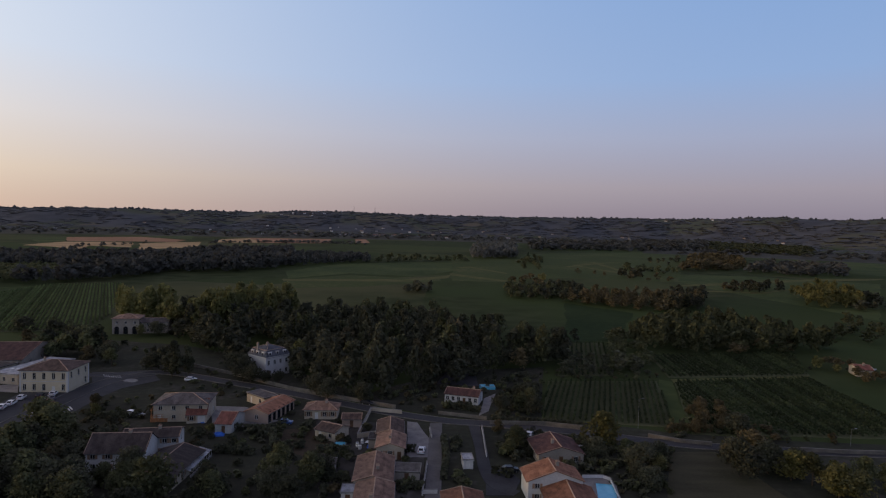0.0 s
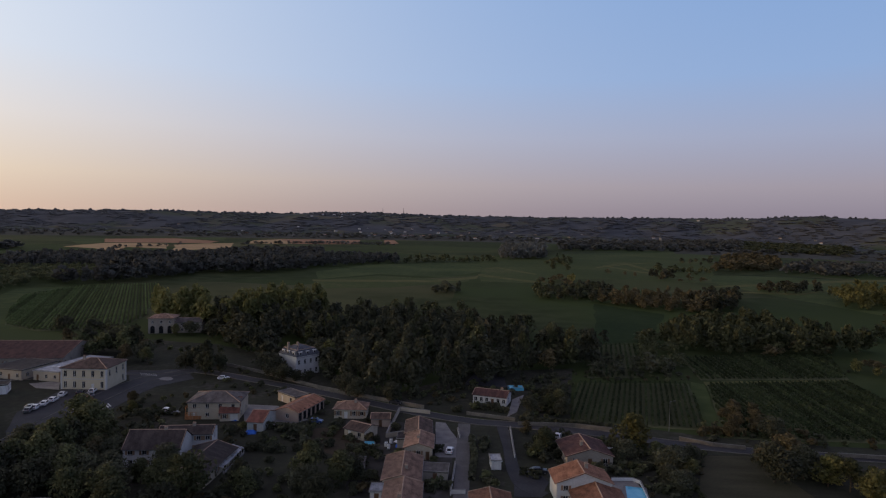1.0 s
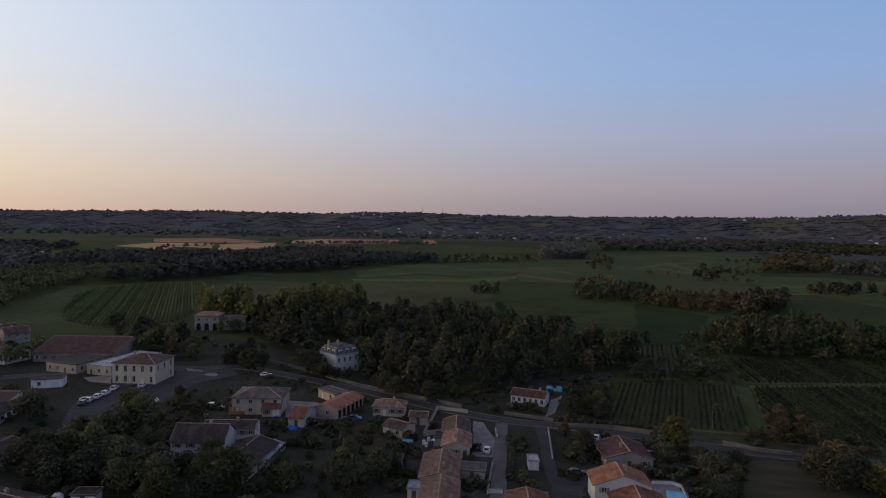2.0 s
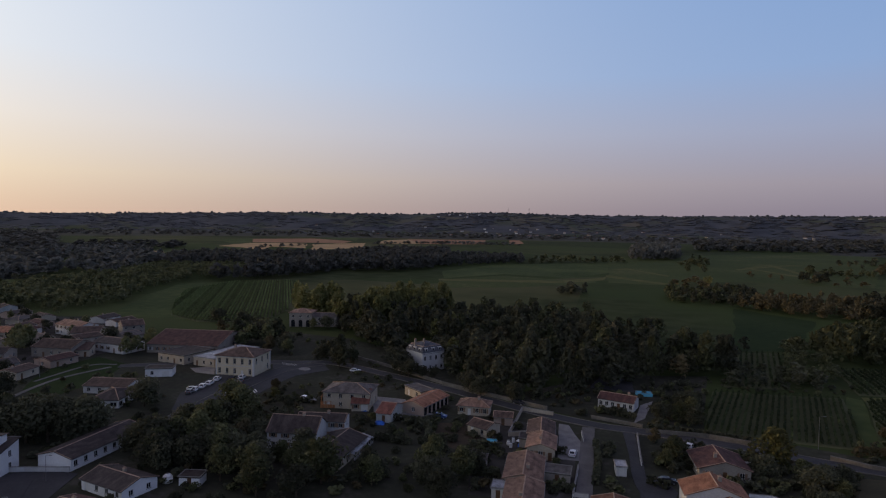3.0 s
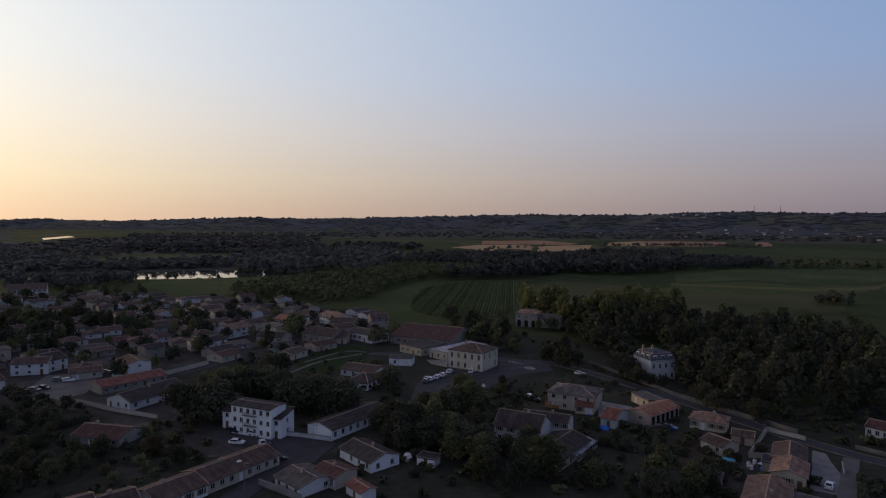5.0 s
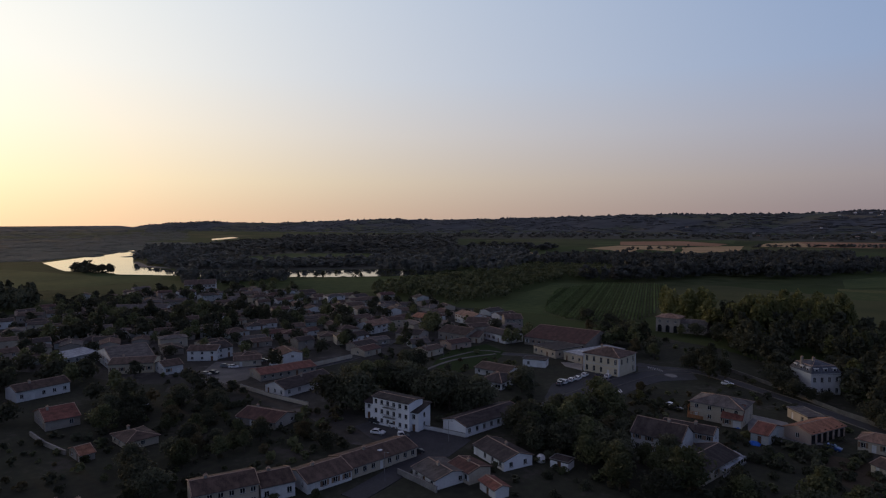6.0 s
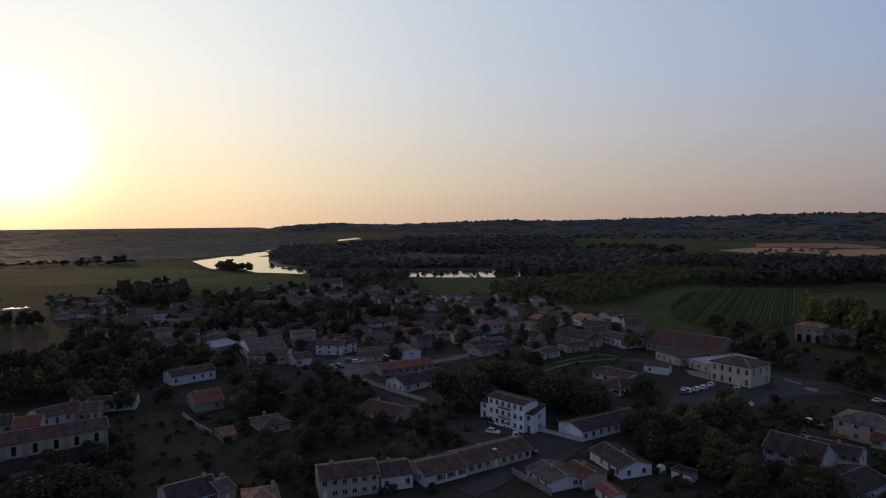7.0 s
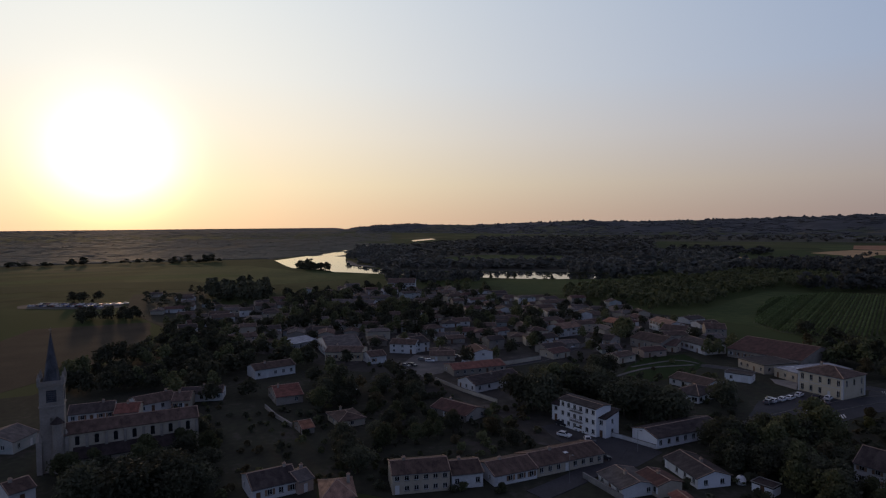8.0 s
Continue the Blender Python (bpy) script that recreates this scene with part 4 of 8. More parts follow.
house("two-storey white manor house with a slate mansard roof", -66.0, 237.0, 52, 10.8, 11.2, 7.6, roof='mansard', wall='white', tiles='slate', pitch=36, name='manor_house', chimneys=2, front=4, opening=(1.0, 1.7), storeys=2)
house("old stone barn with three tall arched openings", -158.2, 311.9, 12, 12.4, 10.5, 7.8, roof='hip', wall='stone', tiles='tile_pink', name='barn', front=3, arches=True, doors=0, chimneys=0, shutters=False, storeys=2, pitch=16)
house("long low wing of the old stone barn", -145.6, 315.6, 12, 13.0, 9.0, 5.6, roof='gable', wall='stone', tiles='tile_grey', name='barn', front=2, doors=0, chimneys=0, shutters=False, pitch=18)
house("cream two-storey house with a grey-brown hipped roof", -75.6, 183.0, 7, 14.9, 11.0, 5.2, roof='hip', wall='cream', tiles='tile_grey', front=4, chimneys=0, pitch=17)
house("garage with a red tiled lean-to roof against the cream house", -70.4, 179.0, 13, 5.4, 5.2, 2.7, roof='shed', wall='cream', tiles='tile_red', name='garage', garage=True, front=2, doors=0, chimneys=0, pitch=30)
house("long single-storey outbuilding with patched orange tiles and open bays", -51.0, 185.7, 74, 15.2, 7.5, 3.0, roof='gable', wall='pink', tiles='tile_orange', front=6, chimneys=0, name='outbuilding', arches=True, doors=0)
house("small shed with a red tiled roof", -59.2, 173.8, -1, 4.6, 10.4, 2.8, roof='gable', wall='grey', tiles='tile_red', name='shed', chimneys=0, shutters=False)
house("small white flat-roofed shed", -57.1, 198.0, -39, 9.5, 5.0, 2.8, roof='flat', wall='cream', tiles='tile_grey', name='shed', chimneys=0, shutters=False, doors=1)
house("small cream bungalow with a hipped pinkish tile roof", -35.3, 186.0, 2, 9.6, 6.4, 3.0, roof='hip', wall='cream', tiles='tile_pink', front=4, pitch=24, chimneys=1)
house("cream garden outbuilding with a brown tiled roof", -29.2, 168.6, -27, 6.7, 6.3, 2.5, roof='gable', wall='cream', tiles='tile_brown', name='outbuilding', chimneys=0, shutters=False)
house("low lean-to outbuilding against the garden wall", -25.1, 178.8, 4, 5.5, 5.0, 2.5, roof='gable', wall='pink', tiles='tile_brown', name='outbuilding', chimneys=0, shutters=False)
house("single-storey house with a brown tiled roof at the lane", -13.1, 168.8, 4, 6.9, 11.0, 3.0, roof='cross', wall='cream', tiles='tile_brown', chimneys=0, front=3)
house("single-storey house with a mottled orange-pink roof at the lane", -12.0, 157.8, 2, 7.0, 10.0, 3.0, roof='cross', wall='cream', tiles='tile_pink', front=3)
house("long single-storey house with a large orange-pink tiled roof", -14.3, 140.0, 3, 8.3, 14.4, 3.0, roof='cross', wall='cream', tiles='tile_pink', front=3, pitch=16)
house("long house end with an orange-brown tiled roof", -12.9, 125.7, 3, 7.7, 13.2, 2.9, roof='cross', wall='cream', tiles='tile_pink', front=3, pitch=15)
house("white bungalow with a dark red roof and tall windows", 8.5, 205.5, -16, 11.4, 6.9, 3.0, roof='gable', wall='white', tiles='tile_maroon', front=6, pitch=20)
house("brown-roofed house beside the road", 30.6, 157.9, 5, 11.5, 11.2, 2.7, roof="cross", pitch=17, wall='stone', tiles='tile_maroon', chimneys=1)
house("white two-storey house with an orange tiled roof", 25.6, 135.1, 4, 12.0, 7.3, 4.6, roof="cross", pitch=20, wall='white', tiles='tile_orange', front=3, chimneys=1)
house("white house wing with a brown-orange tiled roof", 28.1, 126.5, 0, 10.5, 11.3, 3.2, roof="cross", pitch=18, wall='white', tiles='tile_rust', front=3, chimneys=0)
house("house with a red-brown tiled roof beside the lane", 5.6, 123.9, 3, 8.2, 9.5, 3.0, roof='cross', wall='cream', tiles='tile_rust', chimneys=0, pitch=14)
house("large stone house with a dark roof and a white gable", -75.5, 146.2, 7, 13.2, 9.1, 4.5, roof='gable', wall='white', tiles='tile_dark', front=4, chimneys=1, pitch=33)
house("white gabled house wing with a dark roof", -71.9, 154.4, 11, 13.3, 6.4, 4.8, roof='gable', wall='white', tiles='tile_dark', front=6, pitch=20, chimneys=1)
house("long low barn with a dark red roof beside the greenhouse", -62.3, 140.3, 88, 17.6, 10.0, 2.8, roof='gable', wall='cream', tiles='tile_dark', front=4, name='barn', chimneys=0, doors=0, pitch=17)
house("small red-roofed house beyond the field", 178.3, 259.1, -13, 6.1, 8.0, 3.0, roof='gable', wall='cream', tiles='tile_red')
house("white rendered hall with a dark roof", -204.4, 227.0, -10, 19.0, 11.0, 3.9, roof='gable', wall='white', tiles='tile_dark', name='hall', chimneys=0, pitch=14)
house("grey stone house with a brown roof", -220.7, 213.5, 7, 18.2, 14.0, 4.0, roof='gable', wall='stone', tiles='tile_brown')
house("small cream annex at the hall", -210.3, 213.7, 22, 6.8, 6.0, 3.0, roof='shed', wall='cream', tiles='tile_brown', chimneys=0, name='annex')
house("low white school building with a red-brown roof", -159.0, 174.3, 9, 15.2, 11.0, 2.55, roof='gable', wall='white', tiles='tile_brown', name='school', chimneys=0, pitch=13)
house("white double garage with dark doors", -157.7, 195.7, 25, 9.4, 6.0, 3.0, roof='flat', wall='bright', tiles='tile_dark', name='garage', garage=True, front=2, chimneys=0, doors=0)
house("three-storey white apartment house with balconies", -138.5, 107.2, 12, 13.7, 6.5, 8.2, roof='gable', wall='bright', tiles='tile_dark', front=6, name='apartment_house', chimneys=0, pitch=8, shutters=False)
house("white two-storey stair wing of the apartment house", -131.7, 110.0, 18, 3.2, 6.7, 5.6, roof='shed', wall='bright', tiles='tile_dark', name='apartment_house', chimneys=0, front=1, pitch=10, shutters=False)
house("low white wing beside the apartment house", -150.5, 108.2, 20, 2.9, 8.0, 5.0, roof='shed', wall='bright', tiles='tile_dark', name='apartment_house', chimneys=0, front=1, pitch=10, shutters=False)
house("long low school wing with a dark roof and windows", -121.6, 126.3, 0, 9.4, 24.0, 3.0, roof='cross', wall='bright', tiles='tile_dark', name='school', chimneys=0, pitch=15, shutters=False, front=-1, doors=0)
house("white pavilion with wide windows and a dark roof", -148.4, 162.7, 15, 9.2, 14.0, 2.6, roof='hip', wall='bright', tiles='tile_dark', name='school', chimneys=0, pitch=14, front=3, shutters=False, opening=(2.0, 1.4))
house("terraced house with a brown roof along the street", -120.3, 85.2, 90, 19.8, 9.6, 2.7, roof='gable', wall='cream', tiles='tile_brown', front=8, pitch=17, skylights=1)
house("terraced house with a dark brown roof along the street", -120.0, 69.2, 89, 11.6, 9.6, 2.6, roof='gable', wall='white', tiles='tile_brown', front=4, pitch=17)
house("low terraced house with an old tiled roof", -121.9, 58.4, 78, 7.4, 9.0, 3.5, roof='gable', wall='white', tiles='tile_brown', front=3, pitch=17)
house("two-storey terraced house with small windows", -124.3, 48.0, 76, 13.2, 9.0, 4.7, roof='gable', wall='cream', tiles='tile_brown', front=6, pitch=17, storeys=2)
house("single-storey house with a grey-brown roof at the crossing", -101.6, 90.6, -8, 9.7, 9.3, 2.3, roof='gable', wall='white', tiles='tile_grey', front=3, pitch=13)
house("house with a red tiled roof at the crossing", -97.8, 96.4, -5, 7.7, 6.5, 2.8, roof='gable', wall='cream', tiles='tile_maroon', front=3, pitch=14)
house("white gabled house with a dark brown roof", -99.5, 110.0, -13, 13.5, 8.5, 2.5, roof='gable', wall='bright', tiles='tile_dark', front=4, pitch=17)
house("small red-roofed house behind a hedge", -87.8, 94.2, -14, 6.3, 3.6, 2.2, roof='gable', wall='white', tiles='tile_red', chimneys=0)
house("white service hut beside a round tank", -86.1, 116.9, 11, 4.7, 3.6, 2.0, roof='flat', wall='bright', tiles='tile_dark', name='hut', chimneys=0, shutters=False)
house("brown-roofed house with white windows by the church", -136.7, 16.0, 96, 10.2, 10.0, 3.0, roof='gable', wall='white', tiles='tile_dark', front=4, pitch=20)
house("cream house with a mottled orange roof", -123.2, 28.2, 79, 6.9, 10.0, 3.4, roof='hip', wall='cream', tiles='tile_pink', front=3, pitch=20)
house("low cream garden house with a pale roof", -135.0, 22.2, 108, 3.9, 7.0, 3.0, roof='gable', wall='pink', tiles='tile_grey')
house("grey-roofed bungalow in a wooded garden", -176.4, 45.6, 5, 10.4, 8.2, 2.2, roof='hip', wall='cream', tiles='tile_brown', pitch=15)
house("garden shed with an orange tiled roof", -174.2, 32.2, 6, 7.4, 3.6, 1.9, roof='cross', wall='stone', tiles='tile_rust', name='shed', chimneys=0)
house("long white house with a brown roof", -249.0, 35.2, 102, 16.8, 9.0, 3.7, roof='gable', wall='white', tiles='tile_brown', front=5)
house("house with a red-brown roof behind the churchyard", -210.3, 33.5, 2, 13.6, 9.0, 2.9, roof='cross', wall='stone', tiles='tile_red')
house("yellow stucco hall with a flat gable front", -265.0, 71.4, 60, 16.6, 12.5, 4.0, roof='gable', wall='yellow', tiles='tile_brown', name='hall', chimneys=1, pitch=12)
house("white workshop with a wide gable beside the hall", -279.8, 72.0, -3, 27.2, 16.0, 4.5, roof='cross', wall='white', tiles='tile_grey', name='workshop', chimneys=0, pitch=14)
house("open-sided white car shelter", -299.9, 57.0, 115, 15.7, 9.0, 3.0, roof='shed', wall='grey', tiles='metal_roof', name='workshop', chimneys=0, pitch=8)
house("white house among garden trees", -267.6, 106.6, 100, 7.9, 12.0, 4.5, roof='gable', wall='white', tiles='tile_dark')
house("large white farm building at the field's edge", -535.9, 203.8, 65, 25.2, 20.0, 6.0, roof='gable', wall='white', tiles='tile_brown', name='farm_building', front=8, chimneys=0)
house("white villa with pale roof beyond the trees", -425.2, 123.0, 54, 32.7, 14.0, 4.0, roof='gable', wall='white', tiles='tile_grey', front=6)
house("white house with a dark roof behind the church", -217.1, -25.8, 89, 12.7, 10.0, 2.9, roof='gable', wall='white', tiles='tile_dark', front=5)
house("red-roofed house with white-framed windows behind the church", -210.5, -15.3, 82, 6.8, 10.0, 3.3, roof='gable', wall='cream', tiles='tile_red', front=4)
house("white house with a shallow roof behind the church", -220.3, -8.5, 108, 12.2, 10.0, 2.9, roof='gable', wall='white', tiles='tile_brown', front=4)
house("cream house with shutters behind the church", -217.3, 1.0, 76, 5.6, 10.0, 3.2, roof='gable', wall='cream', tiles='tile_brown', front=3)
house("long white house with a dark roof by the churchyard", -224.0, 7.6, 76, 14.0, 8.0, 2.9, roof='gable', wall='white', tiles='tile_dark', front=5)
house("grey-roofed farmhouse beside the brown field", -196.4, -45.5, 151, 9.2, 12.0, 3.4, roof='gable', wall='grey', tiles='tile_grey')
house("white outbuilding at the foot of the church tower", -157.0, -36.4, 119, 5.2, 8.0, 3.0, roof='gable', wall='white', tiles='tile_brown')
house("small garden shed with a pale tin roof", -26.1, 143.4, 1, 4.2, 4.0, 2.2, roof='shed', wall='stone', tiles='tile_grey', name='shed', chimneys=0, shutters=False, pitch=8)
house("white garden shed with a flat roof", 7.5, 150.1, 5, 2.4, 4.0, 2.2, roof='flat', wall='white', tiles='metal_roof', name='shed', chimneys=0, shutters=False)
house("white lean-to with a flat roof", -18.7, 129.9, 2, 2.8, 4.0, 2.4, roof='flat', wall='white', tiles='metal_roof', name='shed', chimneys=0, shutters=False)
house("concrete garage beside the lane", -6.8, 142.2, -2, 5.8, 5.0, 2.3, roof='flat', wall='stone', tiles='tile_grey', name='garage', chimneys=0, shutters=False)
house("dark-roofed house behind the hall", -229.6, 263.7, 51, 10.2, 12.0, 4.5, roof='gable', wall='stone', tiles='tile_brown')
house("cream cottage with a pink roof in the village", -236.6, 243.6, 27, 12.6, 12.0, 4.0, roof='gable', wall='cream', tiles='tile_brown')
house("white village house with a pale roof", -251.1, 251.3, -14, 19.5, 10.0, 5.0, roof='gable', wall='white', tiles='tile_pink')
house("village house with an orange tiled roof", -268.6, 232.2, 5, 13.9, 11.0, 4.0, roof='gable', wall='cream', tiles='tile_orange')
house("long white wall-fronted village house", -268.5, 194.4, 99, 15.8, 11.0, 4.5, roof='gable', wall='white', tiles='tile_pink')
house("low stone house beside the village street", -237.9, 195.7, 22, 13.8, 10.0, 3.4, roof='gable', wall='stone', tiles='tile_dark')
house("long market hall with a red-brown roof", -217.0, 112.0, 86, 23.0, 11.0, 2.6, roof='gable', wall='stone', tiles='tile_red', name='hall', chimneys=0, pitch=14)
house("white-gabled workshop with a long dark roof", -194.2, 106.3, 10, 10.6, 22.0, 2.9, roof='cross', wall='white', tiles='tile_dark', pitch=20)
house("red-roofed house in the wooded gardens", -167.7, 80.2, 22, 14.9, 10.0, 2.2, roof='gable', wall='stone', tiles='tile_maroon')
house("white village house behind the square", -265.9, 100.5, 51, 12.5, 9.0, 4.5, roof='gable', wall='white', tiles='tile_brown')
house("white cottage at the square", -252.1, 80.4, 93, 7.5, 9.0, 3.4, roof='gable', wall='white', tiles='tile_brown')
house("open carport with a dark flat roof beside the lane house", -16.9, 162.7, 2, 2.6, 5.0, 2.3, roof='flat', wall='stone', tiles='tile_dark', name='carport', chimneys=0, shutters=False, doors=0, front=-1)

# ---- fields, woods, river, roads ----
# fields
field('meadow', [(-177, 699), (-138, 827), (16, 962), (13, 761), (-26, 671), (-102, 691), (-153, 614)], 'lush', 0.0213, 'broad bright green meadow')
field('meadow', [(-153, 602), (-99, 670), (-24, 644), (5, 701), (-1, 632), (-72, 554), (-127, 531)], 'pale_meadow', 0.0220, 'paler green meadow beside the park wood')
field('meadow', [(261, 796), (398, 798), (518, 727), (301, 421), (269, 611)], 'lush', 0.0226, 'green meadow beyond the hedgerow')
field('meadow', [(17, 1073), (266, 1339), (585, 1531), (430, 1100), (262, 683), (141, 704), (57, 629), (11, 635)], 'pale_meadow', 0.0239, 'pale green meadow in the valley')
field('meadow', [(1319, 2173), (1602, 2232), (622, 863), (593, 898)], 'lush', 0.0252, 'far green meadow')
field('meadow', [(96, 477), (134, 428), (91, 322), (64, 315)], 'dark_crop', 0.0265, 'deep green field below the rusty wood')
field('field_track', [(-157, 608), (-39, 636), (5, 691), (10, 708), (7, 662), (-33, 613), (-152, 590)], 'dry_grass', 0.0278, 'pale grass track across the meadow', rough_edge=1.0)
field('field_track', [(10, 724), (69, 653), (85, 644), (65, 634), (9, 701)], 'dry_grass', 0.0291, 'pale grass track across the meadow', rough_edge=1.0)
field('stubble_field', [(-913, 1501), (-803, 1648), (-628, 1517), (-599, 1390), (-720, 1350), (-795, 1307)], 'straw_brown', 0.0304, 'brownish-orange harvested stubble field')
field('stubble_field', [(-746, 1099), (-768, 1186), (-772, 1269), (-705, 1323), (-648, 1295), (-562, 1116), (-648, 1139), (-590, 988), (-670, 1072)], 'straw', 0.0310, 'pale harvested straw stubble field')
field('stubble_field', [(-626, 1277), (-603, 1366), (-556, 1424), (-474, 1199), (-499, 1107), (-510, 1013), (-568, 1165)], 'straw', 0.0317, 'narrow pale stubble field')
field('stubble_field', [(-534, 1421), (-581, 1638), (-550, 1754), (-461, 1780), (-432, 1461)], 'straw', 0.033, 'wide pale stubble field below the hills')
field('stubble_field', [(-728, 853), (-744, 904), (-683, 861), (-671, 815)], 'straw', 0.0335, 'small pale stubble field at the wood edge')
field('stubble_field', [(-558, 1778), (-440, 1830), (-338, 1865), (-278, 1559), (-333, 1497), (-426, 1466)], 'straw_brown', 0.0343, 'wide brownish stubble field below the hills')
field('stubble_field', [(-273, 1926), (-254, 2011), (-193, 1646), (-221, 1580)], 'straw_brown', 0.0356, 'small brownish stubble field below the hills')
field('meadow', [(-881, 1807), (-754, 1882), (-635, 1561), (-809, 1675)], 'lush', 0.0369, 'green field beyond the stubble')
field('meadow', [(-971, 1439), (-934, 1537), (-789, 1292), (-778, 1194)], 'lush', 0.0372, 'green field beside the stubble')
vineyard([(98, 287), (173, 302), (154, 254), (92, 245)], 86, 2.2, 1.3, 'vineyard of low dark vines above the grass track', 0.4, 0.26)
vineyard([(66, 312), (84, 315), (70, 246), (47, 243)], 78, 2.2, 1.3, 'narrow vineyard strip of low dark vines', 0.4, 0.26)
field('grass_path', [(87, 242), (91, 239), (75.1, 179.9), (70.3, 178.1)], 'lush', 0.0408, 'green grass path between the vineyards')
field('grass_path', [(92, 243), (153, 254), (151, 249), (91, 237)], 'dry_grass', 0.0421, 'pale grass track along the vineyard', rough_edge=0.5)
field('mown_field', [(62.4, 163.3), (74.9, 164.2), (77.8, 150.1), (79.5, 131.5), (49.5, 129.9)], 'mown_field', 0.0434, 'brownish mown field with faint mowing lines')
field('ploughed_field', [(-378, -84), (-425, -74), (-421, -11), (-359, -10), (-307, -27), (-286, -44), (-262, -62)], 'soil', 0.0447, 'brown bare field beside the village')
field('meadow', [(-803, -41), (-968, 13), (-942, 117), (-767, 172), (-709, 228), (-652, 210), (-629, 97), (-698, 39), (-675, -36)], 'lush', 0.046, 'green riverside meadow')
field('meadow', [(-800, -190), (-838, -60), (-812, 40), (-778, 90), (-742, 88), (-782, -60), (-760, -185)], 'meadow', 0.0463, 'dull green meadow strip on the river plain', rough_edge=5)
field('meadow', [(-905, -190), (-925, -40), (-905, 70), (-880, 66), (-892, -40), (-872, -190)], 'pale_meadow', 0.0465, 'pale meadow strip on the river plain', rough_edge=5)
field('crop_field', [(-735, -180), (-745, -60), (-712, 30), (-640, 52), (-622, 20), (-668, -40), (-660, -170)], 'dark_crop', 0.0467, 'dark crop field on the river plain', rough_edge=4)
field('meadow', [(-1010, -200), (-1040, -30), (-1010, 60), (-985, 60), (-1000, -40), (-975, -200)], 'dry_grass', 0.0469, 'dry pale meadow strip on the river plain', rough_edge=6)
field('village_ground', [(-600, -25), (-605, 34), (-520, 30), (-470, 50), (-376, 50), (-345, 12), (-420, -10), (-500, -28)], 'garden', 0.0471, 'patchy gardens at the edge of the village')
field('meadow', [(-549, 285), (-577, 359), (-519, 462), (-429, 340), (-438, 296)], 'lush', 0.0473, 'green riverside meadow')
field('meadow', [(-555, 326), (-541, 368), (-470, 385), (-415, 312), (-441, 283), (-450, 264)], 'lush', 0.0486, 'green field strip behind the village')
field('meadow', [(-986, 454), (-1028, 557), (-918, 661), (-794, 617), (-761, 526), (-785, 443), (-808, 382)], 'lush', 0.0865, 'far meadow across the river')
field('meadow', [(-148, 271), (-126, 283), (-109, 249), (-131, 240)], 'meadow', 0.0512, 'rough grass paddock behind the town hall')
field('garden_ground', [(-227.8, 28.8), (-505, 116), (-435, 246), (-278, 301), (-197, 234), (-106, 188), (-69.2, 165.4), (-48.9, 118.1), (-110.0, 47.4), (-146.2, 16.2)], 'garden', 0.0525, 'patchy dark grass of the village gardens')
field('garden_ground', [(-87, 211), (-13.1, 188.8), (37.0, 177.1), (26.0, 121.3), (-62.1, 116.7)], 'garden', 0.0538, 'patchy dark grass of the villa gardens')
field('garden_ground', [(-178, 230), (-132, 239), (-113, 251), (-52, 214), (-13.6, 194.5), (-2.6, 186.9), (-11.8, 171.1), (-73.2, 166.6), (-126, 163)], 'garden', 0.0551, 'patchy dark grass beside the road')
field('garden_ground', [(-169, 293), (-120, 285), (-75, 256), (-14.2, 202.5), (-52, 214), (-109, 242), (-156, 237)], 'garden', 0.0564, 'rough dark grass below the park wood')
field('garden_ground', [(-258, -84), (-256, -48), (-345, -9), (-418, 52), (-289, 63), (-122.8, 23.5), (-151.9, -53.7)], 'garden', 0.0577, 'rough dark grass round the church')
field('village_ground', [(-235, 70), (-330, 15), (-470, 45), (-550, 150), (-515, 225), (-440, 258), (-330, 292), (-265, 290), (-203, 236), (-208, 168), (-222, 130)], 'village_ground', 0.059, 'trodden yards and rough grass between the village houses')
field('village_ground', [(-223, 69), (-244, 79), (-225, 103), (-197, 109), (-158.6, 86.9), (-182, 88), (-203, 75)], 'village_ground', 0.0603, 'trodden pale yards before the square')
field('village_ground', [(-178, 94), (-204, 113), (-175, 110), (-152.0, 106.2), (-128.0, 107.0), (-120.4, 96.6), (-134.4, 88.0), (-148.4, 89.4)], 'village_ground', 0.0616, 'trodden yards beside the street')
field('village_ground', [(-37.2, 186.8), (-5.7, 178.8), (-3.2, 129.6), (-25.3, 128.4)], 'village_ground', 0.0629, 'patchy yards of the villas')
field('vegetable_garden', [(-40.7, 172.5), (-35.1, 174.6), (-28.0, 167.2), (-28.3, 158.5), (-33.0, 152.9), (-36.5, 155.3)], 'soil', 0.0642, 'bare brown vegetable garden')
field('vegetable_garden', [(-46.2, 172.1), (-39.6, 174.2), (-36.8, 162.1), (-42.7, 157.5)], 'soil', 0.0655, 'bare brown vegetable garden')
field('meadow', [(-357, 470), (-316, 508), (-262, 380), (-226, 326), (-206, 306), (-280, 305), (-295, 331), (-330, 397)], 'lush', 0.0668, 'bright green field beside the vineyard')
vineyard([(-322, 503), (-274, 528), (-227, 432), (-194, 362), (-187, 327), (-194, 310), (-219, 302), (-248, 317), (-290, 376), (-322, 432)], 118.5, 2.1, 1.5, "vineyard with long straight rows of green vines", 0.42, 0.34, "vine_lit")
vineyard([(42, 235), (85, 239), (71.5, 183.7), (31.7, 186.9)], 75, 1.8, 1.4, "small vineyard with straight rows of vines", 0.36, 0.21)
vineyard([(92, 239), (150, 250), (146, 199), (136, 178), (74.1, 177.4)], 86, 1.9, 1.4, "vineyard with slanting rows of vines", 0.36, 0.22)
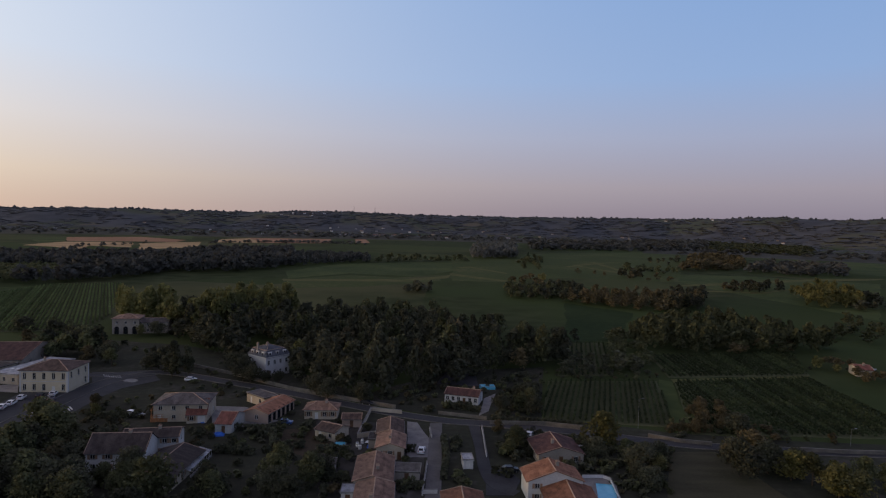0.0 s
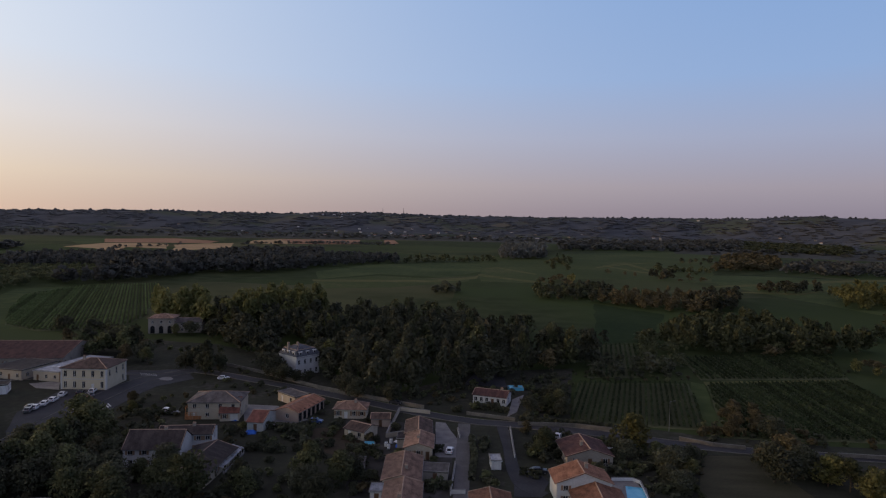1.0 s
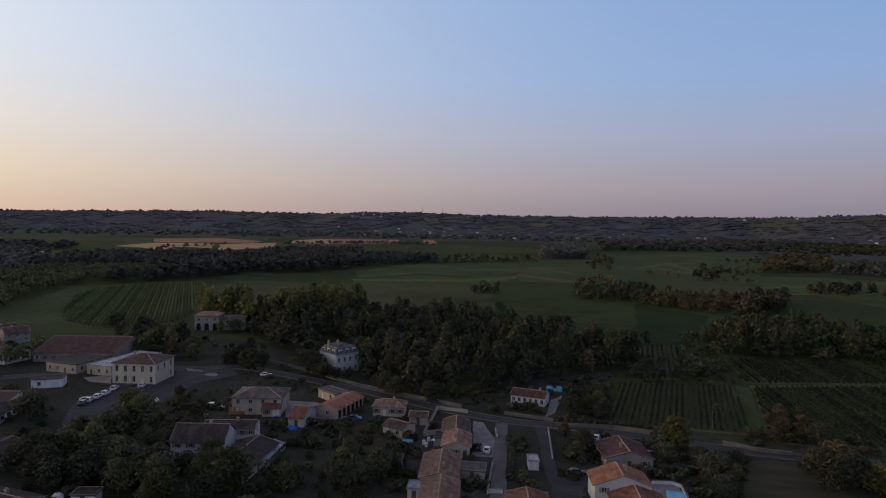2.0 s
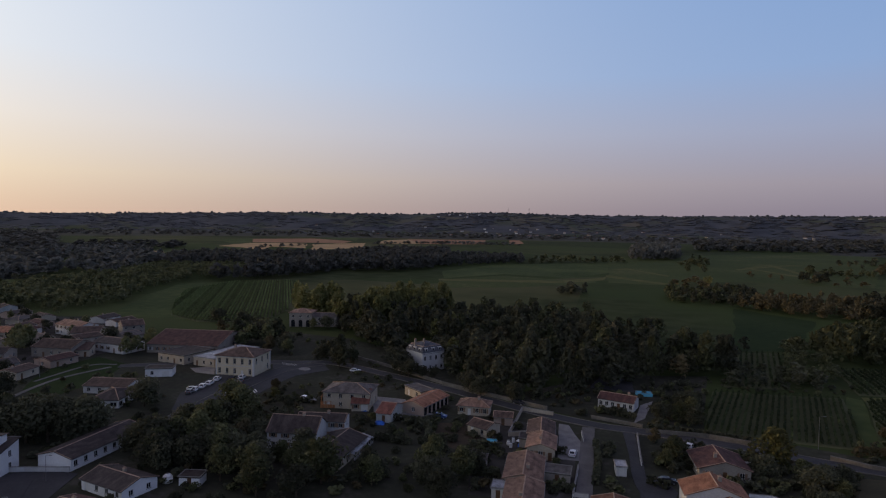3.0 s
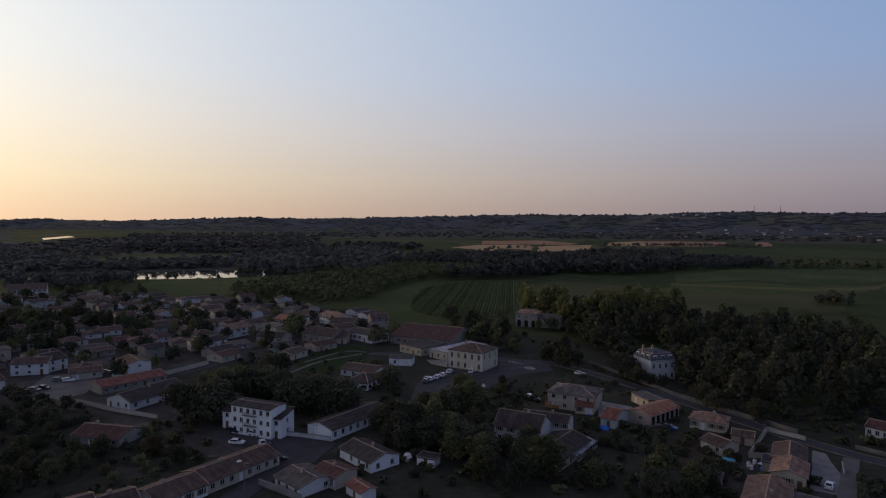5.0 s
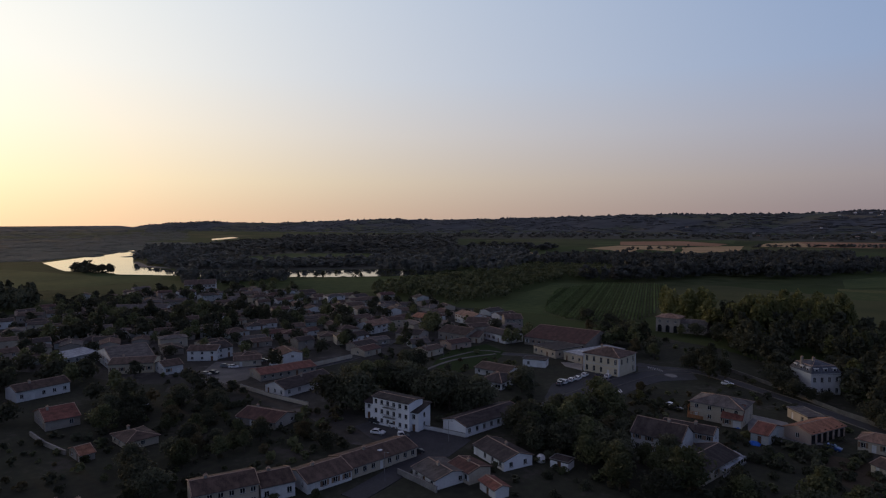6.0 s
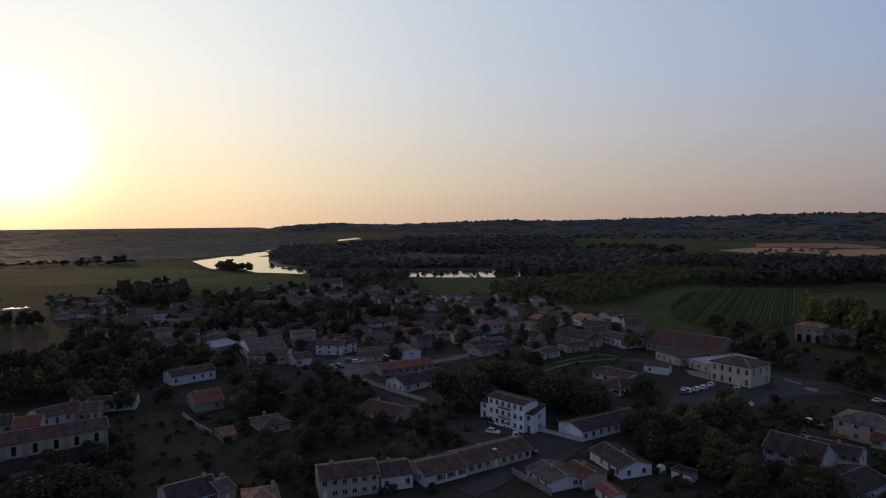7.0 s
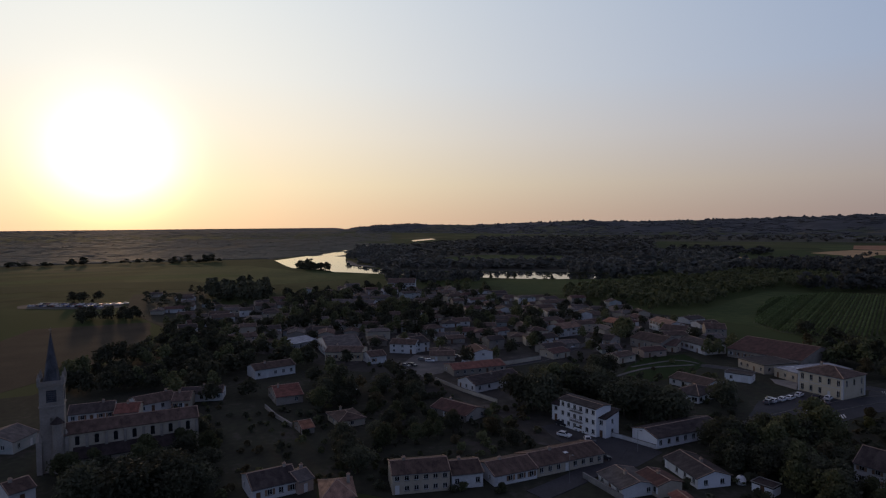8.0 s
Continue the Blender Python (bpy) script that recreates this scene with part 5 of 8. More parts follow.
field('garden_ground', [(-43.0, 215.0), (-26.3, 209.4), (5.2, 249.3), (44, 258), (31.8, 185.3), (14.6, 185.5), (-2.7, 189.6), (-15.5, 196.2)], 'garden', 0.0694, 'rough dark grass round the bungalow')
field('yard', [(-1.0, 226.7), (2.9, 244.3), (14.1, 243.6), (14.9, 225.1)], 'asphalt', 0.134, 'dark yard behind the bungalow', 'yard', rough_edge=0.5)
field('yard', [(-109, 174), (-121, 193), (-119, 214), (-125, 230), (-109, 233), (-101, 222), (-109, 210), (-111, 192)], 'asphalt', 0.136, 'wide asphalt crossing before the town hall', 'yard', rough_edge=0.4)
field("traffic_island", [(-108, 220), (-108, 219), (-108, 218), (-109, 217), (-111, 218), (-112, 218), (-113, 219), (-113, 220), (-113, 221), (-112, 222), (-110, 222), (-109, 221)], "concrete", 0.36, "pale raised traffic island", "kerb", rough_edge=0.0)
field("zebra_stripe", [(-113.36, 181.69), (-113.36, 182.24), (-110.98, 179.74), (-110.98, 179.21)], "road_paint", 0.235, "worn white zebra stripe on the asphalt", "road marking", rough_edge=0.0)
field("zebra_stripe", [(-113.43, 182.94), (-113.43, 183.49), (-111.03, 180.96), (-111.04, 180.43)], "road_paint", 0.235, "worn white zebra stripe on the asphalt", "road marking", rough_edge=0.0)
field("zebra_stripe", [(-113.5, 184.21), (-113.5, 184.77), (-111.08, 182.2), (-111.09, 181.66)], "road_paint", 0.235, "worn white zebra stripe on the asphalt", "road marking", rough_edge=0.0)
field("zebra_stripe", [(-113.57, 185.49), (-113.57, 186.06), (-111.14, 183.46), (-111.14, 182.91)], "road_paint", 0.235, "worn white zebra stripe on the asphalt", "road marking", rough_edge=0.0)
field("zebra_stripe", [(-113.64, 186.8), (-113.64, 187.37), (-111.19, 184.74), (-111.2, 184.18)], "road_paint", 0.235, "worn white zebra stripe on the asphalt", "road marking", rough_edge=0.0)
field("zebra_stripe", [(-113.71, 188.12), (-113.72, 188.7), (-111.25, 186.03), (-111.25, 185.46)], "road_paint", 0.235, "worn white zebra stripe on the asphalt", "road marking", rough_edge=0.0)
field("bay_line", [(-124.7, 227.48), (-124.56, 227.5), (-122.23, 224.39), (-122.37, 224.37)], "road_paint", 0.235, "white parking bay line", "road marking", rough_edge=0.0)
field("bay_line", [(-123.77, 227.33), (-123.63, 227.34), (-121.32, 224.23), (-121.46, 224.22)], "road_paint", 0.235, "white parking bay line", "road marking", rough_edge=0.0)
field("bay_line", [(-122.85, 227.17), (-122.71, 227.18), (-120.41, 224.08), (-120.54, 224.06)], "road_paint", 0.235, "white parking bay line", "road marking", rough_edge=0.0)
field("bay_line", [(-121.92, 227.01), (-121.78, 227.02), (-119.5, 223.92), (-119.63, 223.91)], "road_paint", 0.235, "white parking bay line", "road marking", rough_edge=0.0)
field("bay_line", [(-121.0, 226.85), (-120.86, 226.86), (-118.59, 223.77), (-118.73, 223.75)], "road_paint", 0.235, "white parking bay line", "road marking", rough_edge=0.0)
field("bay_line", [(-120.08, 226.69), (-119.94, 226.7), (-117.68, 223.61), (-117.82, 223.6)], "road_paint", 0.235, "white parking bay line", "road marking", rough_edge=0.0)
field("bay_line", [(-119.16, 226.53), (-119.02, 226.55), (-116.78, 223.46), (-116.91, 223.45)], "road_paint", 0.235, "white parking bay line", "road marking", rough_edge=0.0)
field("bay_line", [(-118.24, 226.37), (-118.1, 226.39), (-115.87, 223.31), (-116.01, 223.29)], "road_paint", 0.235, "white parking bay line", "road marking", rough_edge=0.0)
# river
tagged(new("river", Shape().prism([(-1054, 175), (-1103, 210), (-1198, 277), (-1362, 384), (-1467, 432), (-1114, 316), (-985, 278), (-872, 259), (-799, 262), (-742, 262), (-700, 310), (-661, 369), (-647, 404), (-627, 433), (-594, 452), (-563, 464), (-530, 474), (-514, 456), (-519, 426), (-534, 398), (-548, 371), (-569, 347), (-591, 327), (-650, 270), (-730, 222), (-760, 199), (-800, 190), (-859, 165), (-906, 166)], -0.3, 0.22).mesh("river", M["water"])), "broad calm river mirroring the evening sky", "river", kind="structure")
tagged(new("river", Shape().prism([(-2053, 830), (-2241, 989), (-2099, 945), (-1895, 770)], -0.3, 0.22).mesh("river", M["water"])), "far bend of the river", "river", kind="structure")
field('sand_bank', [(-1070, 166), (-1144, 214), (-1219, 286), (-1419, 404), (-1502, 443), (-1358, 380), (-1190, 270), (-1097, 200)], 'dry_grass', 0.20, 'pale sandy bank along the river', 'bank', rough_edge=4)
field('sand_bank', [(-981, 284), (-881, 267), (-829, 276), (-806, 272), (-872, 255), (-978, 276)], 'gravel', 0.26, 'pale sandy bank below the riverside wood', 'bank', rough_edge=3)
field('woodland', [(603, 1855), (442, 1899), (279, 1930), (113, 1947), (-53, 1949), (-219, 1938), (-383, 1912), (-545, 1872), (-702, 1819), (-855, 1753), (-1140, 2337), (-936, 2425), (-726, 2496), (-511, 2549), (-292, 2584), (-71, 2599), (151, 2596), (372, 2573), (590, 2532), (803, 2473)], 'woodland', 0.0707, 'dark wooded land at the foot of the hills', 'wood', rough_edge=25)
field('woodland', [(-877, 1798), (-1000, 1732), (-1118, 1658), (-1231, 1576), (-1338, 1486), (-1439, 1389), (-1532, 1286), (-1618, 1176), (-1696, 1060), (-1766, 939), (-2384, 1268), (-2290, 1431), (-2184, 1587), (-2068, 1736), (-1942, 1876), (-1807, 2006), (-1662, 2128), (-1510, 2238), (-1350, 2338), (-1184, 2427)], 'woodland', 0.072, 'dark wooded land at the foot of the hills', 'wood', rough_edge=25)
field('woodland', [(1042, 1079), (986, 1130), (928, 1178), (867, 1224), (805, 1266), (740, 1305), (673, 1340), (605, 1373), (535, 1401), (464, 1427), (664, 2045), (767, 2009), (867, 1967), (965, 1921), (1061, 1870), (1153, 1814), (1243, 1754), (1330, 1689), (1414, 1620), (1494, 1547)], 'woodland', 0.0733, 'dark wooded land at the foot of the hills', 'wood', rough_edge=25)
field('woodland', [(-927, 297), (-760, 272), (-668, 375), (-650, 415), (-600, 462), (-546, 523), (-960, 920), (-1140, 553), (-1002, 346)], 'woodland', 0.0746, 'dark wooded bank across the river', 'wood', rough_edge=12)
field('field_track', [(200, 940), (254, 1030), (252, 926), (246, 812), (238, 793), (242, 895), (242, 993), (193, 910)], 'dry_grass', 0.0759, 'pale farm track across the meadow', rough_edge=1.0)
field('field_track', [(249, 649), (349, 706), (481, 786), (588, 815), (553, 785), (441, 742), (328, 672), (249, 637)], 'dry_grass', 0.0772, 'pale mown strip across the meadow', rough_edge=1.5)
field('field_track', [(260, 598), (311, 595), (376, 652), (358, 632), (305, 582), (253, 588)], 'dry_grass', 0.0775, 'pale mown strip across the meadow', rough_edge=1.5)
field('field_track', [(13, 808), (37, 847), (81, 748), (77, 736), (37, 826)], 'dry_grass', 0.0777, 'pale grass track across the meadow', rough_edge=1.0)
field('field_track', [(12, 727), (60, 661), (58, 652), (12, 714)], 'dry_grass', 0.0779, 'pale grass track across the meadow', rough_edge=1.0)
field('field_track', [(179, 898), (255, 1002), (306, 1051), (296, 1030), (250, 982), (181, 882)], 'dry_grass', 0.0781, 'pale farm track across the meadow', rough_edge=1.0)
field('field_track', [(203, 930), (227, 830), (253, 793), (247, 780), (220, 812), (198, 915)], 'dry_grass', 0.0783, 'pale farm track across the meadow', rough_edge=1.0)

field('garden_ground', [(30.5, 188.4), (70.3, 178.1), (101, 174), (127, 173), (138, 172), (107.7, 133.1), (79.5, 131.5), (77.8, 150.1), (74.9, 164.2), (62.4, 163.3), (49.5, 129.9), (26.2, 128.6), (28.0, 171.7)], 'garden', 0.0811, 'rough dark grass along the road')
# woods
PLANTATION = [(-399, 290), (-350, 303), (-312, 312), (-311, 347), (-370, 471), (-356, 548), (-316, 600), (-420, 650), (-490, 610), (-465, 519), (-448, 399), (-435, 317)]
FAR_MEADOW = [(-986, 454), (-1028, 557), (-918, 661), (-794, 617), (-761, 526), (-785, 443), (-808, 382)]
wood('foot_wood', [(618, 1902), (454, 1948), (286, 1979), (116, 1997), (-54, 1999), (-224, 1987), (-393, 1961), (-559, 1920), (-720, 1866), (-877, 1798), (-1122, 2301), (-922, 2388), (-715, 2458), (-503, 2510), (-287, 2544), (-69, 2559), (149, 2556), (366, 2534), (581, 2493), (791, 2435)], 46, 8, 12, 'hazy_leaf', 'dark trees and groves at the foot of the hills', 26, 2.2, 84, holes=0.3)
wood('foot_wood', [(-899, 1843), (-1025, 1775), (-1146, 1700), (-1262, 1615), (-1372, 1523), (-1475, 1424), (-1570, 1318), (-1658, 1205), (-1738, 1086), (-1810, 962), (-2340, 1244), (-2247, 1404), (-2144, 1558), (-2030, 1703), (-1906, 1841), (-1773, 1969), (-1632, 2088), (-1482, 2197), (-1325, 2295), (-1162, 2382)], 50, 8, 12, 'hazy_leaf', 'dark trees and groves at the foot of the hills', 26, 2.2, 85, holes=0.3)
wood('foot_wood', [(1077, 1115), (1019, 1168), (959, 1218), (896, 1264), (832, 1308), (765, 1348), (696, 1385), (625, 1418), (553, 1448), (479, 1474), (649, 1997), (749, 1962), (847, 1922), (942, 1877), (1036, 1827), (1127, 1772), (1214, 1713), (1299, 1650), (1381, 1582), (1459, 1511)], 44, 8, 12, 'hazy_leaf', 'dark trees and groves at the foot of the hills', 26, 2.2, 86, holes=0.35)
wood('plain_wood', [(-950, 312), (-800, 290), (-715, 390), (-660, 450), (-600, 545), (-887, 850), (-1072, 520), (-968, 338)], 17, 8, 9, 'hazy_leaf', 'dark trees on the wooded bank across the river', 24, 1.8, 93, clear=[FAR_MEADOW])
wood('field_trees', [(96, 775), (127, 785), (176, 1087), (143, 1123)], 22, 9, 4.5, 'leaf', 'scattered field trees in the meadow', 70, 1.3, 87, holes=0.3)
wood('field_trees', [(319, 950), (371, 968), (436, 1141), (374, 1115)], 26, 9, 5, 'leaf_dark', 'scattered field trees in the meadow', 70, 1.3, 88, holes=0.3)
wood('field_trees', [(180, 900), (165, 729), (250, 658), (265, 698), (178, 791)], 20, 7, 4, 'leaf_rust', 'scattered field trees in the meadow', 70, 1.3, 89, holes=0.4)
wood('field_trees', [(130, 292), (170, 296), (178, 315), (144, 312)], 9, 6, 3.6, 'leaf_rust', 'rusty shrubs at the wood edge', 120, 0.9, 90, holes=0.3)
wood('field_trees', [(210, 342), (238, 331), (292, 408), (247, 391)], 10, 8, 4.4, 'leaf', 'leafy trees beside the meadow', 160, 0.8, 91, holes=0.2)
wood('hedgerow_wood', [(46, 240), (89, 246), (91, 258), (79, 273), (55, 270)], 8, 6, 3.6, 'leaf_dark', 'dark hedge above the vineyard', 180, 0.7, 92, holes=0.2)
wood('field_hedge', [(-629, 1044), (-603, 1253), (-621, 1310), (-618, 1283), (-642, 1066)], 13, 6, 5, 'hazy_leaf', 'dark hedge before the stubble fields', 30, 1.8, 81, holes=0.15)
wood('field_hedge', [(-512, 1362), (-362, 1508), (-377, 1567), (-535, 1423)], 16, 6, 6, 'hazy_leaf', 'dark hedge before the stubble fields', 30, 1.8, 82, holes=0.15)
wood('field_hedge', [(-382, 1476), (-178, 1497), (-187, 1572), (-401, 1548)], 16, 6, 6, 'hazy_leaf', 'dark hedge before the stubble fields', 30, 1.8, 83, holes=0.15)
wood('belt_wood', [(-359, 502), (-325, 522), (-290, 562), (-287, 653), (-220, 652), (-183, 765), (-257, 1069), (-372, 991), (-405, 828), (-496, 824), (-566, 715), (-382, 482)], 10.5, 14, 7, 'hazy_leaf', 'dark broadleaf wood belt across the valley', 105, 1.05, 31, ragged=0.22, clear=[PLANTATION])
wood('belt_wood', [(-197, 764), (-103, 867), (-114, 962), (-258, 996)], 11, 11, 6, 'hazy_leaf', 'dark broadleaf wood belt across the valley', 110, 1.0, 32, ragged=0.22)
wood('valley_wood', [(48, 1032), (128, 1066), (177, 1488), (68, 1331)], 12, 17, 7.5, 'hazy_leaf', 'dark square wood in the valley', 70, 1.3, 33)
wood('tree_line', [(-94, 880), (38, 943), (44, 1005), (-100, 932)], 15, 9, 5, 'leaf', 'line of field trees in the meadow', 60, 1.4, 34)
wood('valley_wood', [(206, 1440), (485, 1526), (768, 1792), (1136, 2655), (258, 1803)], 26, 14, 12, 'hazy_leaf', 'long dark wood at the foot of the hills', 34, 2.2, 35)
wood('valley_wood', [(705, 1645), (886, 1478), (1269, 2121), (1100, 2571)], 22, 10, 11, 'leaf', 'far green wood at the foot of the hills', 34, 2.2, 36)
wood('valley_wood', [(332, 853), (434, 886), (597, 1243), (477, 1184)], 14, 12, 7, 'leaf_rust', 'rust-tinged wood across the meadow', 60, 1.5, 37)
wood('valley_wood', [(430, 870), (458, 807), (551, 834), (661, 1023), (524, 1036)], 14, 11, 7, 'hazy_leaf', 'dark wood across the meadow', 60, 1.5, 38)
wood('yellow_wood', [(337, 592), (290, 484), (334, 484), (360, 524), (357, 569), (322, 560)], 9, 14, 5, 'leaf_yellow', 'grove of yellowing poplars in the meadow', 180, 0.78, 39, tall=1.2)
wood('rust_wood', [(94, 485), (128, 447), (168, 434), (203, 475), (209, 505), (134, 507), (94, 488)], 8, 10, 4.8, 'leaf_rust', 'rust-tinged hedgerow wood', 200, 0.72, 40)
wood('hedgerow_wood', [(88, 320), (101, 293), (149, 295), (187, 303), (222, 329), (200, 317), (188, 345), (174, 379), (144, 385), (110, 347), (87, 300)], 6.8, 11, 4.6, 'leaf', 'dark green hedgerow wood below the meadow', 220, 0.72, 41)
wood('hedgerow_wood', [(59, 316), (88, 320), (87, 316), (56, 304)], 8.5, 9, 4.6, 'leaf_dark', 'dark hedgerow trees', 200, 0.72, 42)
wood('hedgerow_wood', [(69, 244), (89, 258), (98, 293), (97, 329), (89, 328)], 7, 7, 3.6, 'leaf', 'leafy hedge beside the crop field', 200, 0.65, 43)
wood('park_wood', [(-64, 257), (-49, 214), (-29.8, 206.4), (-14.5, 206.4), (4.8, 219.5), (26, 252), (50, 254), (66, 309), (39, 281), (20, 302), (3, 339), (-24, 347), (-63, 345), (-84, 341), (-123, 371), (-152, 346), (-133, 298), (-108, 268), (-88, 254), (-84, 271), (-86, 304)], 7.6, 13, 5.0, 'leaf_dark', 'dense dark broadleaf wood of the manor park', 390, 0.53, 44, ragged=0.42)
wood('park_trees', [(-61, 257), (-15.4, 217.6), (44, 258), (57, 308), (-28, 387), (-68, 339)], 17, 14, 5.2, 'leaf', 'lighter green trees standing in the manor park wood', 390, 0.53, 45)
wood('park_trees', [(-61, 257), (-15.1, 214.0), (43, 253), (48, 322), (-25, 346), (-62, 307)], 30, 12, 4.6, 'leaf_rust', 'rust-tinged trees in the manor park wood', 390, 0.53, 46)
wood('poplar_wood', [(-148, 329), (-114, 303), (-80, 335), (-88, 366), (-108, 386), (-127, 358), (-133, 308)], 6.2, 18, 6.0, 'leaf_poplar', 'tall yellow-green poplars at the wood edge', 390, 0.56, 47, tall=1.0, ragged=0.28)
wood('poplar_wood', [(-190, 363), (-170, 337), (-148, 340), (-160, 368), (-183, 363)], 5.5, 16, 5.6, 'leaf_poplar', 'tall yellow-green poplars behind the barn', 364, 0.56, 48, tall=1.0)
wood('poplar_plantation', PLANTATION, 8, 8.5, 4.2, 'leaf', 'young poplar plantation in even rows', 56, 1.15, 49, ragged=0.15)
wood('valley_wood', [(-1102, 582), (-924, 733), (-775, 909), (-754, 992), (-798, 1050), (-998, 843), (-1247, 659)], 20, 12, 12, 'hazy_leaf', 'long dark wood across the river plain', 34, 1.7, 50)
wood('river_wood', [(-830, 700), (-845, 900), (-740, 890), (-570, 705), (-500, 590), (-470, 520), (-500, 500), (-560, 600), (-640, 660)], 14, 10, 7, 'hazy_leaf', 'dark wood behind the young poplars', 50, 1.6, 114, holes=0.1, ragged=0.4)
wood('river_wood', [(-558, 436), (-515, 462), (-546, 597), (-567, 746), (-524, 688), (-553, 605), (-645, 505), (-619, 438), (-640, 458)], 15, 12, 7.5, 'hazy_leaf', 'dark riverside wood', 60, 1.6, 51)
wood('river_wood', [(-599, 207), (-551, 235), (-547, 300), (-599, 329), (-637, 272), (-697, 245)], 11, 10, 5.5, 'hazy_leaf', 'dark trees along the near river bank', 80, 1.3, 52)
wood('river_wood', [(-986, 282), (-885, 270), (-809, 278), (-760, 290), (-725, 330), (-690, 400), (-686, 440), (-661, 513), (-625, 554), (-697, 617), (-750, 519), (-775, 437), (-797, 377), (-930, 400), (-1100, 420), (-1365, 520), (-1440, 440), (-1110, 325)], 15, 11, 8, 'hazy_leaf', 'dark wooded far bank of the river bend', 34, 1.6, 53, clear=[FAR_MEADOW])
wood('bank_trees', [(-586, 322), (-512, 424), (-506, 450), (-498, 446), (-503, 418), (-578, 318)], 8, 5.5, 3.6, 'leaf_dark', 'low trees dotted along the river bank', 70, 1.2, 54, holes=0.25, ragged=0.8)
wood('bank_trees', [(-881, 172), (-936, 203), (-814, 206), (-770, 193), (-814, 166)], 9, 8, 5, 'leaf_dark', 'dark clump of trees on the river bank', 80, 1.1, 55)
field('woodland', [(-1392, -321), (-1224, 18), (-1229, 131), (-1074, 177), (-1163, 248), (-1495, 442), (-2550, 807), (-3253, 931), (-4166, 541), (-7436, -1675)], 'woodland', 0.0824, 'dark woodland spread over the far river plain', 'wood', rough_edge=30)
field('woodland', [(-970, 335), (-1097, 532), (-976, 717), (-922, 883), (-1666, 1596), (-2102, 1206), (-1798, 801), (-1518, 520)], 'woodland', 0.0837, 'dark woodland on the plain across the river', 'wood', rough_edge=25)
wood('plain_wood', [(-997, 352), (-1140, 553), (-991, 728), (-960, 920), (-1620, 1553), (-2041, 1171), (-1755, 782), (-1484, 515)], 24, 6, 12, 'hazy_leaf', 'continuous low woods across the river', 12, 2.4, 58, holes=0.1, clear=[FAR_MEADOW])
wood('field_trees', [(-512, 28), (-484, 75), (-600, 92), (-604, 40)], 8, 11, 5, 'leaf_dark', 'tall dark clump of trees at the village edge', 110, 1.1, 59)
wood('field_hedge', [(-1100, -210), (-1110, -40), (-1085, 80), (-1060, 110), (-1045, 60), (-1080, -40), (-1070, -210)], 15, 9, 8, 'leaf_dark', 'dark trees along the far side of the river plain', 34, 1.8, 112, holes=0.15, ragged=0.5)
wood('field_trees', [(-600, -20), (-600, 30), (-440, 34), (-350, 24), (-380, 4), (-470, -16)], 17, 7, 4.5, 'leaf_dark', 'dark garden trees at the edge of the village', 70, 1.1, 113, holes=0.3, ragged=0.5)
wood('field_trees', [(68, 650), (97, 692), (126, 630), (113, 588), (64, 587)], 13, 6, 4.2, 'leaf_rust', 'rust-tinged shrubs in the meadow', 70, 1.2, 101, holes=0.35)
wood('field_trees', [(90, 636), (108, 640), (106, 650), (92, 648)], 7, 10, 4.5, 'leaf_yellow', 'yellowing field trees in the meadow', 110, 1.0, 102)
wood('field_trees', [(122, 1006), (167, 1024), (148, 935), (115, 922)], 15, 8, 5.5, 'leaf', 'leafy field trees beside the square wood', 60, 1.4, 103, holes=0.2)
wood('field_trees', [(215, 756), (252, 767), (232, 709), (201, 700)], 11, 10, 5, 'leaf_dark', 'dark clump of trees in the meadow', 80, 1.2, 104, holes=0.2)
wood('field_trees', [(290, 620), (362, 649), (324, 589), (275, 578)], 12, 9, 4.6, 'leaf_dark', 'dark trees round a meadow yard', 80, 1.1, 105, holes=0.35)
wood('rust_wood', [(60, 530), (118, 590), (140, 548), (120, 500), (69, 469)], 10, 9, 4.6, 'leaf_dark', 'dark hedgerow trees below the meadow', 130, 0.85, 106, holes=0.25)
wood('rust_wood', [(203, 545), (228, 536), (190, 446), (166, 440)], 8.5, 11, 5, 'leaf_dark', 'dark hedgerow wood beside the rusty trees', 150, 0.8, 107)
wood('field_trees', [(330, 500), (352, 560), (392, 560), (350, 476), (318, 468)], 10, 10, 5, 'leaf_dark', 'dark trees behind the yellow grove', 110, 1.0, 108, holes=0.15)
wood('field_trees', [(240, 855), (294, 767), (320, 836), (265, 930)], 14, 8, 5, 'leaf', 'small field trees in the meadow', 60, 1.4, 60, holes=0.35)
wood('field_trees', [(272, 600), (341, 623), (368, 674), (296, 648)], 11, 7, 4.5, 'leaf_rust', 'small field trees in the meadow', 60, 1.4, 61, holes=0.4)
wood('field_trees', [(47, 497), (109, 494), (124, 565), (58, 550)], 9, 9, 4.5, 'leaf', 'field trees along the track', 80, 1.2, 62, holes=0.3)
wood('field_trees', [(-30, 509), (-8, 517), (-10, 542), (-30, 533)], 7, 9, 4.5, 'leaf_dark', 'pair of field trees at the wood edge', 110, 1.1, 63)
# streets
strip('road', [(-182, 202), (-147, 222), (-125, 227), (-105, 233), (-77, 222), (-50.5, 209.3), (-30.4, 198.6), (-13.2, 189.9), (2.6, 184.1), (14.4, 182.4), (37.1, 177.6), (66.8, 169.1), (96, 166), (122, 165), (156, 164)], 4.8, 'asphalt', 0.183, 'grey asphalt country road', kerb=0.1)
strip('lane', [(-0.5, 181.7), (-0.6, 163.1), (-0.6, 144.6), (-0.7, 127.1)], 3.6, 'gravel', 0.185, 'pale gravel lane between gardens')
